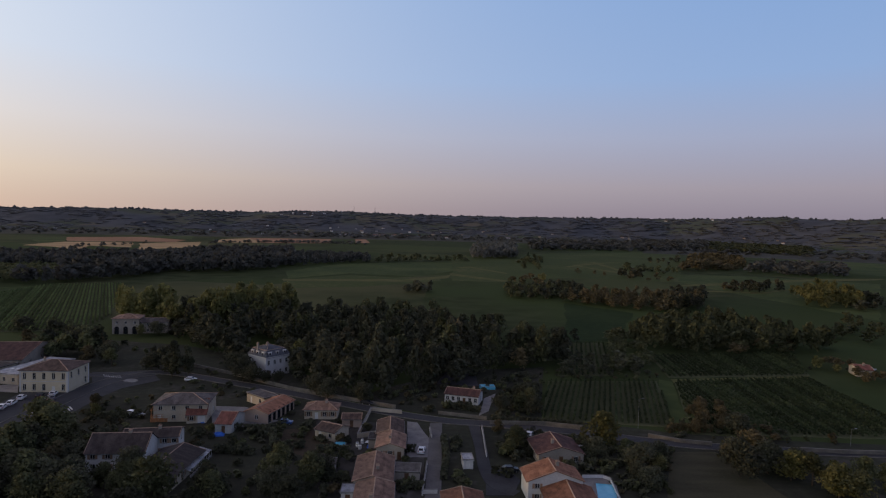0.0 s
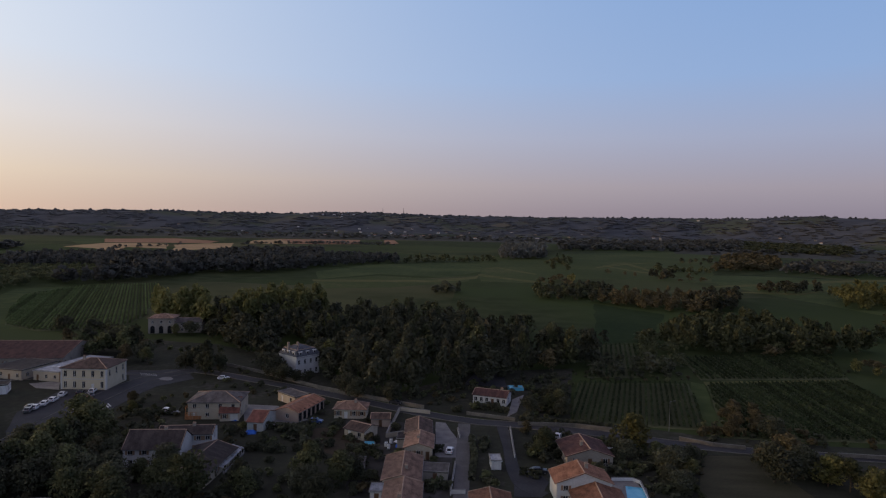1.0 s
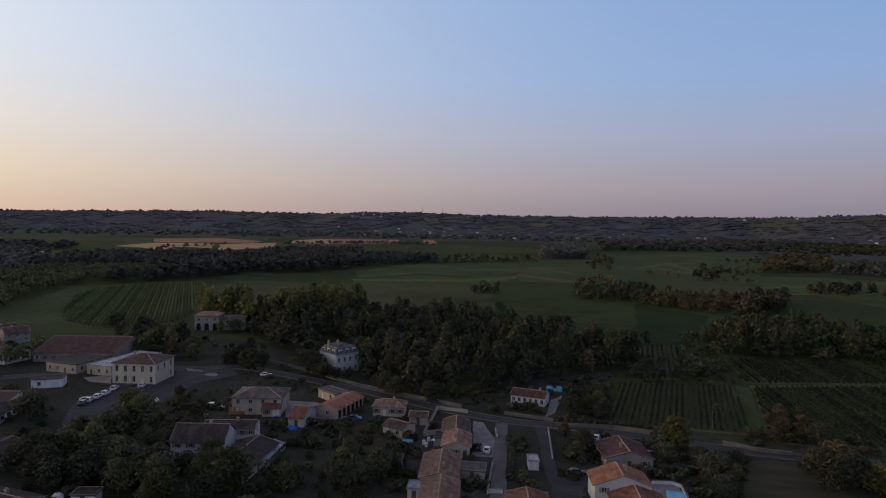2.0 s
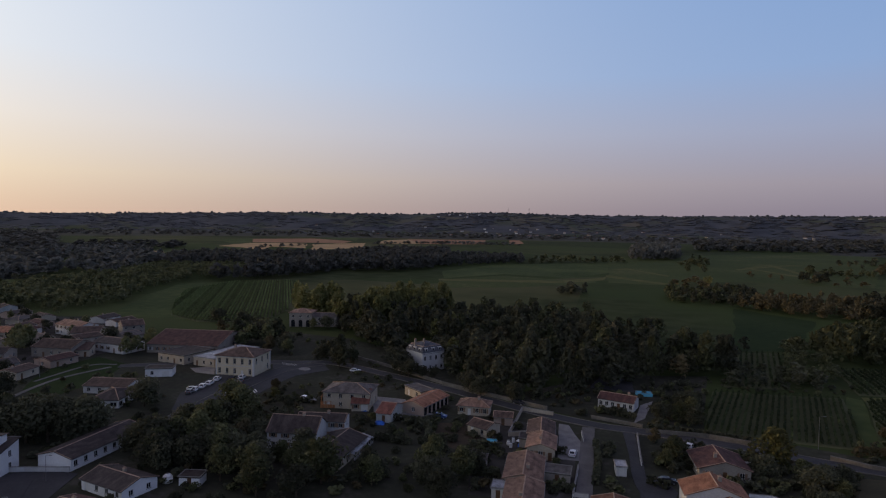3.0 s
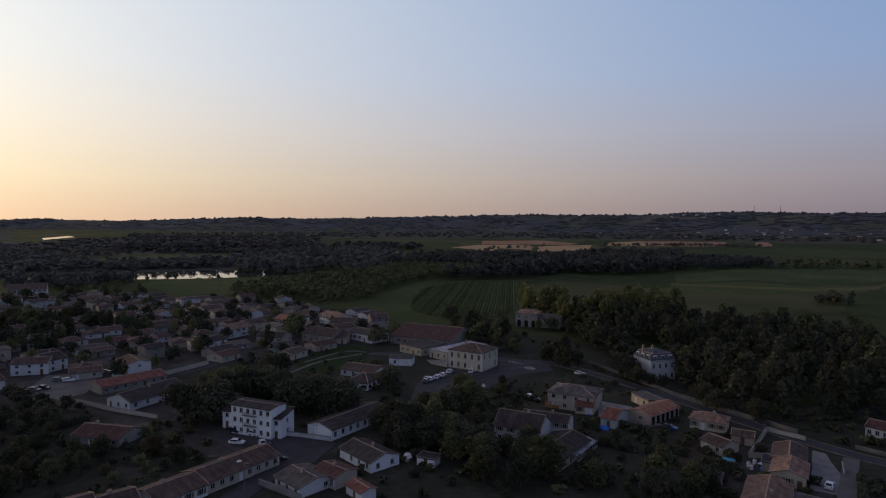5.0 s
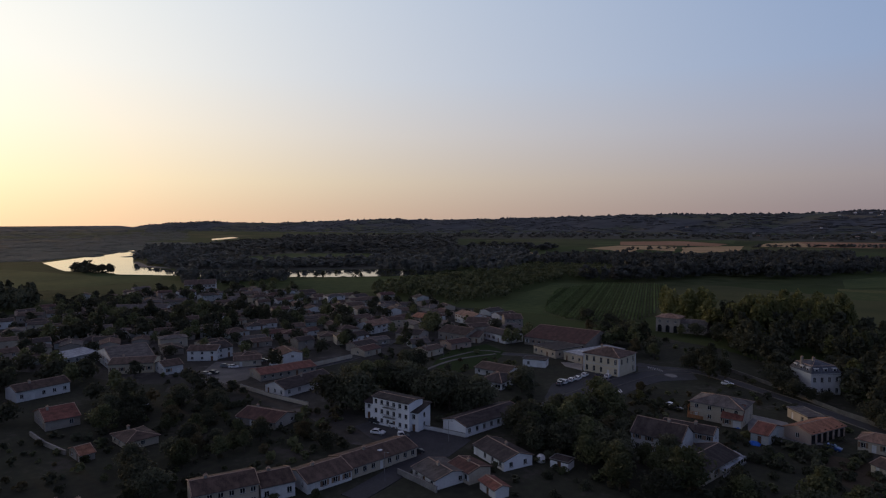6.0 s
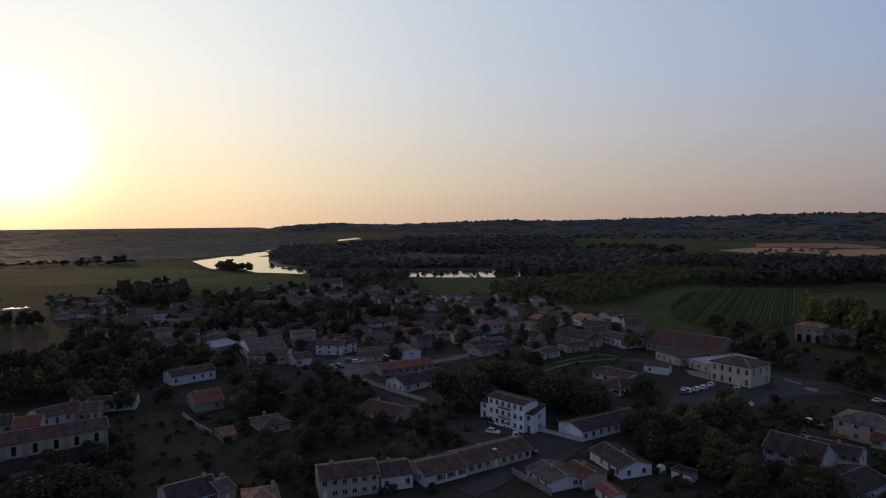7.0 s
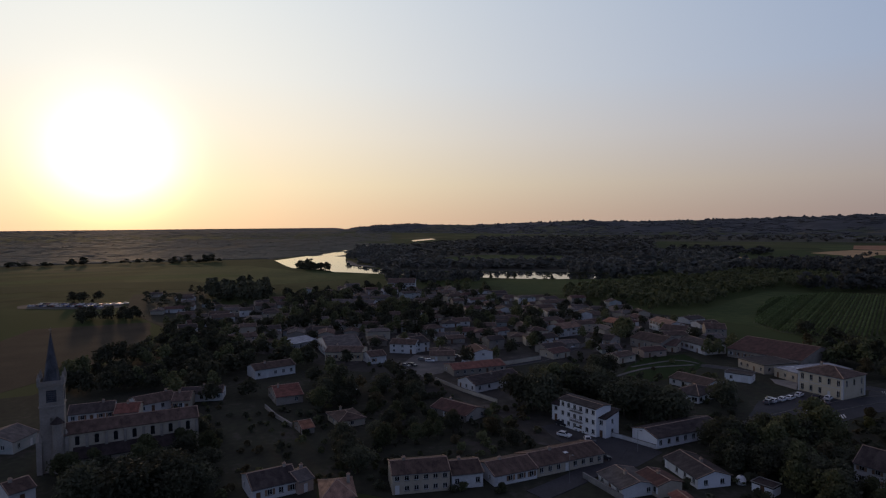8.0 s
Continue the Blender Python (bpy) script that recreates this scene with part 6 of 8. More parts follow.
strip('lane', [(10.6, 181.0), (11.6, 164.0), (11.8, 148.7), (13.5, 139.1), (18.0, 134.9)], 3.2, 'asphalt', 0.187, 'narrow asphalt lane between gardens')
strip('street', [(-108, 232), (-118, 218), (-120, 196), (-120, 174), (-119, 155), (-117, 144)], 6.5, 'asphalt', 0.189, 'asphalt village street past the car park', kerb=0.1)
field('car_park', [(-126, 161), (-135, 177), (-138, 203), (-130, 208), (-110, 197), (-109, 168), (-112, 159), (-116, 150)], 'asphalt', 0.138, 'asphalt car park of the town hall', 'car park', rough_edge=0.4)
field('yard', [(-146.0, 96.9), (-146.7, 103.9), (-129.1, 109.4), (-125.5, 113.9), (-114.2, 113.7), (-109.8, 100.8), (-113.5, 93.3), (-122.0, 95.1), (-133.5, 94.4)], 'asphalt', 0.14, 'dark asphalt yard before the apartment house', 'yard', rough_edge=0.4)
strip('street', [(-125.5, 109.1), (-116.5, 96.5), (-112.3, 87.5), (-109.5, 78.6), (-107.2, 69.4)], 6.0, 'asphalt', 0.191, 'asphalt street along the terraced houses')
strip('street', [(-222, 107), (-219, 123), (-222, 148), (-239, 185), (-238, 202)], 5.0, 'asphalt', 0.193, 'asphalt village street', kerb=0.1)
strip('path', [(-181, 150), (-187, 170), (-188, 183), (-184, 200)], 1.5, 'gravel', 0.195, 'pale gravel path through the green')
strip('path', [(-193, 174), (-194, 199), (-185, 204)], 1.2, 'gravel', 0.197, 'pale gravel path through the green')
field('village_green', [(-188, 165), (-204, 192), (-202, 213), (-182, 206), (-172, 182), (-171, 158)], 'dark_crop', 0.085, 'mown village green', 'lawn')
field('car_lot', [(-566, -92), (-556, -103), (-538, -100), (-508, -46), (-510, -32), (-528, -30)], 'asphalt', 0.14, 'asphalt car lot at the edge of the village', 'car park', rough_edge=0.5)
field('square', [(-233, 83), (-256, 101), (-249, 112), (-229, 108), (-219, 98), (-216, 82)], 'gravel', 0.142, 'pale gravel village square', 'square', rough_edge=0.6)
field('driveway', [(-72, 193), (-60.3, 192.7), (-53.1, 182.7), (-46.8, 180.5), (-53.6, 173.2), (-64.9, 175.6)], 'concrete', 0.144, 'pale concrete forecourt', 'driveway', rough_edge=0.4)
field('driveway', [(-9.1, 182.6), (-6.1, 181.9), (-2.4, 169.0), (-1.8, 155.0), (-7.7, 154.6)], 'concrete', 0.146, 'pale concrete driveway', 'driveway', rough_edge=0.4)
field('driveway', [(15.5, 209.0), (20.0, 215.4), (16.1, 195.1), (12.7, 189.9)], 'concrete', 0.148, 'pale concrete driveway beside the bungalow', 'driveway', rough_edge=0.3)
field('forecourt', [(-131, 231), (-119, 232), (-108, 221), (-114, 210), (-123, 217)], 'asphalt', 0.15, 'asphalt forecourt at the road junction', 'yard', rough_edge=0.4)
field('forecourt', [(-154, 208), (-146, 213), (-139, 202), (-148, 203)], 'concrete', 0.152, 'pale paved forecourt of the town hall', 'yard', rough_edge=0.3)
field('yard', [(12.0, 148.5), (16.9, 150.0), (19.7, 142.2), (17.0, 133.9), (11.0, 133.6)], 'asphalt', 0.154, 'asphalt yard of the white house', 'yard', rough_edge=0.4)

# the village between the named houses
BUILT = [(o, o.matrix_world.inverted(), max(abs(v.co.x) for v in w.data.vertices), max(abs(v.co.y) for v in w.data.vertices))
         for o in scene.objects if o.type == "EMPTY" for w in o.children if w.name.split(".")[0] == "wall"]
HOUSES = [(o.location.x, o.location.y) for o in scene.objects if o.type == "EMPTY" and "category" in o]


def scatter(poly, step, seed, clear):
    """Uneven places inside an outline, kept clear of one another by the step and of the built houses."""
    r = random.Random(seed)
    xs, ys = [p[0] for p in poly], [p[1] for p in poly]
    y = min(ys)
    spots = []
    while y < max(ys):
        x = min(xs)
        while x < max(xs):
            px, py = x + r.uniform(-.35, .35) * step, y + r.uniform(-.35, .35) * step
            if inside(px, py, poly) and all((px - a) ** 2 + (py - b) ** 2 > clear ** 2 for a, b in HOUSES):
                spots.append((px, py, r))
            x += step
        y += step
    return spots


VILLAGE = [(-250, 60), (-330, 10), (-470, 40), (-560, 150), (-520, 230), (-440, 262), (-330, 300), (-262, 296), (-199, 240), (-205, 168), (-225, 130)]
EDGE = [(-585, -10), (-590, 34), (-520, 20), (-432, 42), (-376, 37), (-352, 10), (-440, -8)]
for px, py, r in scatter(VILLAGE, 17, 5, 14) + scatter(EDGE, 22, 8, 15):
    if r.random() < 0.16:
        continue
    wall = r.choice(["cream", "white", "white", "stone", "grey", "pink", "cream", "stone"])
    tiles = r.choice(["tile_brown", "tile_brown", "tile_grey", "tile_maroon", "tile_dark", "tile_dark", "tile_grey", "tile_brown"])
    tall = r.random() < 0.22
    say = {"cream": "cream", "white": "white", "stone": "stone", "grey": "grey", "pink": "pinkish"}[wall]
    tone = {"tile_brown": "brown", "tile_pink": "pinkish", "tile_maroon": "dark red", "tile_dark": "dark", "tile_orange": "orange", "tile_grey": "grey-brown"}[tiles]
    house(f"{say} {'two-storey' if tall else 'single-storey'} village house with a {tone} tiled roof", px, py, r.choice([72, 162, 78, 90]) + r.uniform(-8, 8), r.uniform(8, 14), r.uniform(7.5, 10),
          r.uniform(4.2, 4.9) if tall else r.uniform(2.3, 2.9), r.choice(["gable", "gable", "gable", "hip"]), wall, tiles, r.uniform(12, 18), detail=0 if math.hypot(px, py) > 300 else 1, chimneys=r.choice([0, 0, 1]), group="village houses")
    HOUSES.append((px, py))

# hills: woods on the slopes and along the skyline
RIVER = [[(v.co.x, v.co.y) for v in o.data.vertices][:len(o.data.vertices) // 2] for o in scene.objects if o.get("category") == "river"]
r = random.Random(21)
hill_quads = []
base_crowns = [dome(s) for s in (2, 4, 6, 8, 9)]
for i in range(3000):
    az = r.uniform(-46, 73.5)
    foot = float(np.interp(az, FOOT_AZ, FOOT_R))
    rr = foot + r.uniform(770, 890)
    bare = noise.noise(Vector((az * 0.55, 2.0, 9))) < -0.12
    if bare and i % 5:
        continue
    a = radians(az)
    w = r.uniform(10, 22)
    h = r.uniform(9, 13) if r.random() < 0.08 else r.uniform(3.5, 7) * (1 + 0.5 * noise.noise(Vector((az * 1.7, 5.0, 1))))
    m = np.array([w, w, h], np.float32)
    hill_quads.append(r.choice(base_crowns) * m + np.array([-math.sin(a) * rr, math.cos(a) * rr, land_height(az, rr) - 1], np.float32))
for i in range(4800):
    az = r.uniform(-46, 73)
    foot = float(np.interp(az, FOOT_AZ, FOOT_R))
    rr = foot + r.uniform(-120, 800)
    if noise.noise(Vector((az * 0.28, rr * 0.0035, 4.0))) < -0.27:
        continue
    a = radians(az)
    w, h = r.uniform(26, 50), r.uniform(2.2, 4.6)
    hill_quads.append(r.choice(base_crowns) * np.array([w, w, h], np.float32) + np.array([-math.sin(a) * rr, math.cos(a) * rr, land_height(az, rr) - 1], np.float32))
plain_quads = []
for i in range(4200):
    az, rr = r.uniform(70, 122), 1150 + 3500 * r.random() ** 1.6
    if noise.noise(Vector((az * 0.11, rr * 0.0042, 7.0))) < -0.30 or (az < 76 and rr > 3900):
        continue
    a = radians(az)
    px, py = -math.sin(a) * rr, math.cos(a) * rr
    if any(inside(px, py, w) for w in RIVER):
        continue
    w, h = r.uniform(30, 60), r.uniform(1.4, 3)
    plain_quads.append(r.choice(base_crowns) * np.array([w, w, h], np.float32) + np.array([px, py, land_height(az, rr) - 0.5], np.float32))
tagged(new("plain_woods", quads_mesh("plain_woods", np.concatenate(plain_quads), M["plain_leaf"])), "dark woods in long bands over the far river plain", "wood", kind="stuff")
tagged(new("hill_woods", quads_mesh("hill_woods", np.concatenate(hill_quads), M["hazy_hill_leaf"])), "dark distant woods on the hillsides", "wood", kind="stuff")


def far_house(az, rr, wide, wall, tiles, seed):
    """A house far off on the hillside: walls, roof and ridge."""
    r2 = random.Random(seed)
    a = radians(az)
    house(f"small {'cream' if wall == 'cream' else 'white'} hillside house far across the valley", -math.sin(a) * rr, math.cos(a) * rr, az + r2.uniform(-25, 25), wide, wide * 0.6, r2.uniform(3, 5), "gable", wall, tiles, 20,
          detail=-1, chimneys=0, group="hillside houses", shutters=False).location.z = land_height(az, rr) - 0.5


for i in range(84):
    az = r.uniform(-36, 26) if i % 3 == 0 else r.gauss(3, 6) if i % 2 else r.gauss(13, 5)
    foot = float(np.interp(az, FOOT_AZ, FOOT_R))
    far_house(az, foot + (r.uniform(-200, 300) if i % 4 else r.uniform(500, 830)), r.uniform(7, 13), r.choice(["bright", "white", "cream"]), r.choice(["tile_brown", "tile_pink", "tile_orange"]), i)

# ---- garden trees and hedges ----
ROADS = [w for o in scene.objects if o.get("category") in ("road", "car park", "yard", "square", "driveway") and o.type == "MESH"
         for w in [[(v.co.x, v.co.y) for v in o.data.vertices]]]
BUILT = [(o, o.matrix_world.inverted(), max(abs(v.co.x) for v in w.data.vertices), max(abs(v.co.y) for v in w.data.vertices))
         for o in scene.objects if o.type == "EMPTY" for w in o.children if w.name.split(".")[0] == "wall"]

YARDS = [[(v.co.x, v.co.y) for v in o.data.vertices][:len(o.data.vertices) // 2] for o in scene.objects
         if o.type == "MESH" and o.get("category") in ("car park", "yard", "square", "driveway", "terrace", "road")]


def free(x, y, gap):
    for o, inv, hx, hy in BUILT:
        if abs(o.location.x - x) + abs(o.location.y - y) > 60:
            continue
        c, s = math.cos(-o.rotation_euler.z), math.sin(-o.rotation_euler.z)
        dx, dy = x - o.location.x, y - o.location.y
        if abs(dx * c - dy * s) < hx + gap and abs(dx * s + dy * c) < hy + gap:
            return False
    if any(inside(x, y, w) for w in YARDS):
        return False
    return all((x - a) ** 2 + (y - b) ** 2 > 3.4 ** 2 for pts in ROADS for a, b in pts)


FAR = {}


def grove(poly, step, kinds, size, seed, gap=2.6):
    """Single trees at uneven places inside an outline, clear of houses and roads."""
    r = random.Random(seed)
    xs, ys = [p[0] for p in poly], [p[1] for p in poly]
    y = min(ys)
    while y < max(ys):
        x = min(xs)
        while x < max(xs):
            px, py = x + r.uniform(-.45, .45) * step, y + r.uniform(-.45, .45) * step
            kind = r.choice(kinds)
            if inside(px, py, poly) and free(px, py, gap * (0.5 if kind in ("bush", "shrub") else 1)):
                k = size * r.uniform(0.72, 1.15)
                if math.hypot(px, py) < 215:
                    tree(kind, round(px, 1), round(py, 1), k)
                else:
                    h, spread, base, blobs, clumps, leaf, wide, mat, tall = KINDS[kind]
                    FAR.setdefault(mat, []).append(crown_points(r.randrange(6), h, spread, base, blobs, clumps // 5, leaf * 1.9, tall) * np.float32(k) + np.array([px, py, 0], np.float32))
            x += step
        y += step


SCRUB = {}
scrub_shapes = [crown_points(s, 2.2, 1.7, 0.05, 6, 64, 0.42, 0.9) for s in (3, 5, 9, 12, 17)]


def undergrowth(poly, step, seed, keep):
    """Low shrubs and rough growth in the gardens, gathered into one mass for each leaf colour."""
    r = random.Random(seed + 400)
    xs, ys = [p[0] for p in poly], [p[1] for p in poly]
    y = min(ys)
    while y < max(ys):
        x = min(xs)
        while x < max(xs):
            px, py = x + r.uniform(-.5, .5) * step, y + r.uniform(-.5, .5) * step
            thick = noise.noise(Vector((px * 0.07, py * 0.07, seed))) * 0.9
            k = r.uniform(0.45, 1.25)
            tone = r.choice(("leaf_dark", "leaf_dark", "leaf_dark", "leaf", "leaf", "leaf_dark", "leaf_rust"))
            if r.random() < keep + thick and inside(px, py, poly) and free(px, py, 1.2) and not any(inside(px, py, w) for w in YARDS):
                SCRUB.setdefault(tone, []).append(r.choice(scrub_shapes) * np.array([k, k, k * r.uniform(0.5, 1.1)], np.float32) + np.array([px, py, 0], np.float32))
            x += step
        y += step


def deck(at, L, rz):
    """Raised timber terrace with posts and a rail before a house."""
    ob = thing("timber_terrace", at[0], at[1], 0, rz, "raised orange-brown timber terrace with railings before the house", "terrace")
    W, h = 4.0, 1.1
    c, s = math.cos(radians(rz)), math.sin(radians(rz))
    YARDS.append([(at[0] + x * c - y * s, at[1] + x * s + y * c) for x, y in ((-L / 2 - 3, -9), (L / 2 + 6, -9), (L / 2 + 6, W), (-L / 2 - 3, W))])
    for i in range(20):
        part("plank", Shape().box(-L / 2, W * i / 20, h, L / 2, W * (i + 1) / 20 - 0.02, h + 0.06).mesh("plank", M["deck_wood"]), ob)
    n = 7
    for i in range(n):
        xx = -L / 2 + 0.1 + (L - 0.2) * i / (n - 1)
        part("post", Shape().box(xx - 0.08, 0, 0, xx + 0.08, 0.16, h + 1.0).mesh("post", M["deck_wood"]), ob)
    for z in (0.5, 0.98):
        part("rail", Shape().box(-L / 2, 0.02, h + z, L / 2, 0.12, h + z + 0.1).mesh("rail", M["deck_wood"]), ob)
    for x in (-L / 2 + 0.2, -L / 2 + 4.2):
        for y in (0.3, W - 0.3):
            part("post", Shape().box(x - 0.09, y - 0.09, h, x + 0.09, y + 0.09, h + 2.4).mesh("post", M["deck_wood"]), ob)
    for i in range(8):
        part("beam", Shape().box(-L / 2 + i * 0.6, -0.1, h + 2.4, -L / 2 + i * 0.6 + 0.12, W, h + 2.55).mesh("beam", M["deck_wood"]), ob)
    for i in range(12):
        part("board", Shape().box(-L / 2 + L * i / 12, -0.06, 0.02, -L / 2 + L * (i + 1) / 12 - 0.04, -0.002, h).mesh("board", M["deck_wood"]), ob)


def water_butt(x, y):
    ob = thing("water_butt", x, y, 0, 0, "white plastic water butt standing in the garden", "water butt")
    part("barrel", Shape().tube((0, 0, 0), (0, 0, 0.7), 0.38, 0.46, 14).tube((0, 0, 0.7), (0, 0, 1.4), 0.46, 0.38, 14).mesh("barrel", M["plastic_white"], True), ob)
    part("lid", Shape().tube((0, 0, 1.4), (0, 0, 1.48), 0.41, 0.39, 14).mesh("lid", M["steel"]), ob)


def garden_table(x, y, rz):
    ob = thing("garden_table", x, y, 0, rz, "white plastic garden table on the grass", "table")
    part("tabletop", Shape().box(-1.1, -0.6, 0.70, 1.1, 0.6, 0.75).mesh("tabletop", M["plastic_white"]), ob)
    for sx in (-0.95, 0.95):
        for sy in (-0.48, 0.48):
            part("leg", Shape().tube((sx, sy, 0), (sx, sy, 0.7), 0.03, 0.04, 6).mesh("leg", M["plastic_white"]), ob)


def far_mast(az, beyond):
    rr = float(np.interp(az, FOOT_AZ, FOOT_R)) + beyond
    a = radians(az)
    ob = new("mast", Shape().tube((0, 0, -4), (0, 0, 34), 1.2, 0.5, 6).box(-1.6, -0.4, 26, 1.6, 0.4, 27).box(-1.2, -0.4, 31, 1.2, 0.4, 31.8).mesh("mast", M["steel"]))
    ob.location = (-math.sin(a) * rr, math.cos(a) * rr, land_height(az, rr))
    tagged(ob, "thin radio mast on the wooded ridge", "mast")


def far_spire(az, beyond):
    rr = float(np.interp(az, FOOT_AZ, FOOT_R)) + beyond
    a = radians(az)
    ob = thing("church_tower", -math.sin(a) * rr, math.cos(a) * rr, land_height(az, rr) - 1, 0, "small far church tower with a pointed spire", "church")
    part("tower_wall", Shape().box(-4, -4, 0, 4, 4, 18).mesh("tower_wall", M["stone"]), ob)
    part("spire", Shape().tube((0, 0, 18), (0, 0, 36), 4.4, 0.2, 8).mesh("spire", M["slate"]), ob)


def hedge(line, height=1.6, width=1.1, mat="leaf_dark", label="clipped dark green garden hedge"):
    """A hedge along a line of points: a mass of small leaf clumps."""
    rs = np.random.RandomState(int(abs(line[0][0] * 10)))
    out = []
    for (x0, y0), (x1, y1) in zip(line, line[1:]):
        d = math.hypot(x1 - x0, y1 - y0)
        n = int(d * (height + width) * 11)
        u = rs.rand(n)
        side = rs.rand(n)
        off = np.where(side < 0.36, -width / 2, np.where(side < 0.72, width / 2, (rs.rand(n) - .5) * width)) + rs.normal(size=n) * 0.08
        z = np.where(side < 0.72, rs.rand(n) * height, height) + rs.normal(size=n) * 0.1
        c = np.stack([x0 + (x1 - x0) * u - (y1 - y0) / d * off, y0 + (y1 - y0) * u + (x1 - x0) / d * off, np.maximum(z, 0.05)], 1)
        nn = rs.normal(size=(n, 3))
        nn /= np.linalg.norm(nn, axis=1)[:, None]
        t = np.cross(nn, rs.normal(size=(n, 3)))
        t /= np.linalg.norm(t, axis=1)[:, None]
        b = np.cross(nn, t)
        s = (0.26 * (0.7 + 0.7 * rs.rand(n)))[:, None]
        out.append(np.stack([c - t * s - b * s, c + t * s - b * s, c + t * s + b * s, c - t * s + b * s], 1).astype(np.float32))
    return tagged(new("hedge", quads_mesh("hedge", np.concatenate(out), M[mat])), label, "hedge")


def church(x, y, rot):
    """Nave with a clerestory and a lower aisle, and a square bell tower with a spire; local x runs along the nave from the tower, -y faces the green."""
    ob = thing("church", x, y, 0, rot, "old cream stone church with a square bell tower and tiled nave", "church")
    L, W, h = 31.0, 9.0, 9.2
    nave = Shape()
    holes = []
    for i in range(7):
        cx = 2.6 + i * 4.3
        holes.append((cx - 0.5, 6.1, cx + 0.5, 8.1))
    facade(nave, (0, 0), (1, 0), (0, 1), L, h, holes, 0.35)
    facade(nave, (L, 0), (0, 1), (-1, 0), W, h, [(W / 2 - 0.7, 4.0, W / 2 + 0.7, 7.5)], 0.35)
    facade(nave, (L, W), (-1, 0), (0, -1), L, h, [], 0.35)
    facade(nave, (0, W), (0, -1), (1, 0), W, h, [], 0.35)
    rise = math.tan(radians(20)) * W / 2
    for xx, f in ((0, (2, 1, 0)), (L, (0, 1, 2))):
        nave.add([(xx, 0, h), (xx, W, h), (xx, W / 2, h + rise)], [f])
    part("nave_wall", welded(nave, "nave_wall", M["cream"]), ob)
    roof, caps, _ = roof_shapes("gable", L, W, h, 20, 0.5)
    part("nave_roof", roof.mesh("nave_roof", M["tile_brown"]), ob, (L / 2, W / 2, 0))
    part("ridge_cap", caps.mesh("ridge_cap", M["ridge_tile"]), ob, (L / 2, W / 2, 0))
    pane = Shape().box(-0.5, 0.28, 0, 0.5, 0.31, 2.0)
    head = Shape()
    for i in range(7):
        a0, a1 = math.pi * i / 7, math.pi * (i + 1) / 7
        head.add([(math.cos(a) * r, d, math.sin(a) * r * 0.8) for a in (a0, a1) for r in (0.5, 0.72) for d in (-0.06, 0.0)], [(0, 2, 6, 4), (1, 5, 7, 3), (2, 3, 7, 6), (0, 4, 5, 1)])
    pm, hm = pane.mesh("window", M["glass"]), welded(head, "arch_head", M["stone"])
    bow = [(0.5 * math.cos(math.pi * (1 - i / 8)), 0.4 * math.sin(math.pi * i / 8)) for i in range(9)]
    lunette = Shape().add([(px, d, pz) for d in (-0.03, 0.0) for px, pz in bow], [tuple(range(9)), tuple(range(17, 8, -1))] + [(i, 9 + i, 9 + (i + 1) % 9, (i + 1) % 9) for i in range(9)]).mesh("arch_pane", M["glass"])
    for a in holes:
        w = part("window", pm, ob, ((a[0] + a[2]) / 2, 0, a[1]))
        part("arch_head", hm, w, (0, 0, 1.95))
        part("arch_pane", lunette, w, (0, 0, 2.0))
    butt = Shape().box(-0.35, -0.5, 5.3, 0.35, 0, 8.6).mesh("buttress", M["stone"])
    for i in range(8):
        part("buttress", butt, ob, (0.45 + i * 4.3, 0, 0))
    aisle = Shape()
    ah = []
    for i in range(5):
        cx = 3.0 + i * 4.6
        ah.append((cx - 0.45, 1.6, cx + 0.45, 3.4))
    facade(aisle, (2, -4.2), (1, 0), (0, 1), 24, 4.0, ah, 0.3)
    facade(aisle, (26, -4.2), (0, 1), (-1, 0), 4.2, 4.0, [], 0.3)
    facade(aisle, (2, 0), (0, -1), (1, 0), 4.2, 4.0, [], 0.3)
    aisle.add([(26, -4.2, 4.0), (26, 0, 4.0), (26, 0, 5.4)], [(0, 1, 2)]).add([(2, -4.2, 4.0), (2, 0, 4.0), (2, 0, 5.4)], [(2, 1, 0)])
    part("aisle_wall", welded(aisle, "aisle_wall", M["cream"]), ob)
    for a in ah:
        part("window", Shape().box(-0.45, 0.2, 0, 0.45, 0.23, 1.8).mesh("window", M["glass"]), ob, (2 + (a[0] + a[2]) / 2, -4.2, a[1]))
    part("aisle_roof", Shape().add([(1.7, -4.7, 3.9), (26.3, -4.7, 3.9), (26.3, -0.01, 5.5), (1.7, -0.01, 5.5), (1.7, -4.7, 4.08), (26.3, -4.7, 4.08), (26.3, -0.01, 5.68), (1.7, -0.01, 5.68)],
                                   [(3, 2, 1, 0), (4, 5, 6, 7), (0, 1, 5, 4), (1, 2, 6, 5), (2, 3, 7, 6), (3, 0, 4, 7)]).mesh("aisle_roof", M["tile_dark"]), ob)
    # tower at the nave's west end
    T, H = 5.2, 22.0
    tower = Shape()
    bell = [(T / 2 - 1.1, 17.6, T / 2 + 1.1, 20.6), (T / 2 - 0.35, 12.0, T / 2 + 0.35, 13.8)]
    x0, y0 = -T - 0.05, 0.6
    for org, al, inw in (((x0, y0), (1, 0), (0, 1)), ((x0 + T, y0), (0, 1), (-1, 0)), ((x0 + T, y0 + T), (-1, 0), (0, -1)), ((x0, y0 + T), (0, -1), (1, 0))):
        facade(tower, org, al, inw, T, H, bell, 0.5)
    part("tower_wall", welded(tower, "tower_wall", M["stone"]), ob)
    cx, cy = x0 + T / 2, y0 + T / 2
    louvre = Shape()
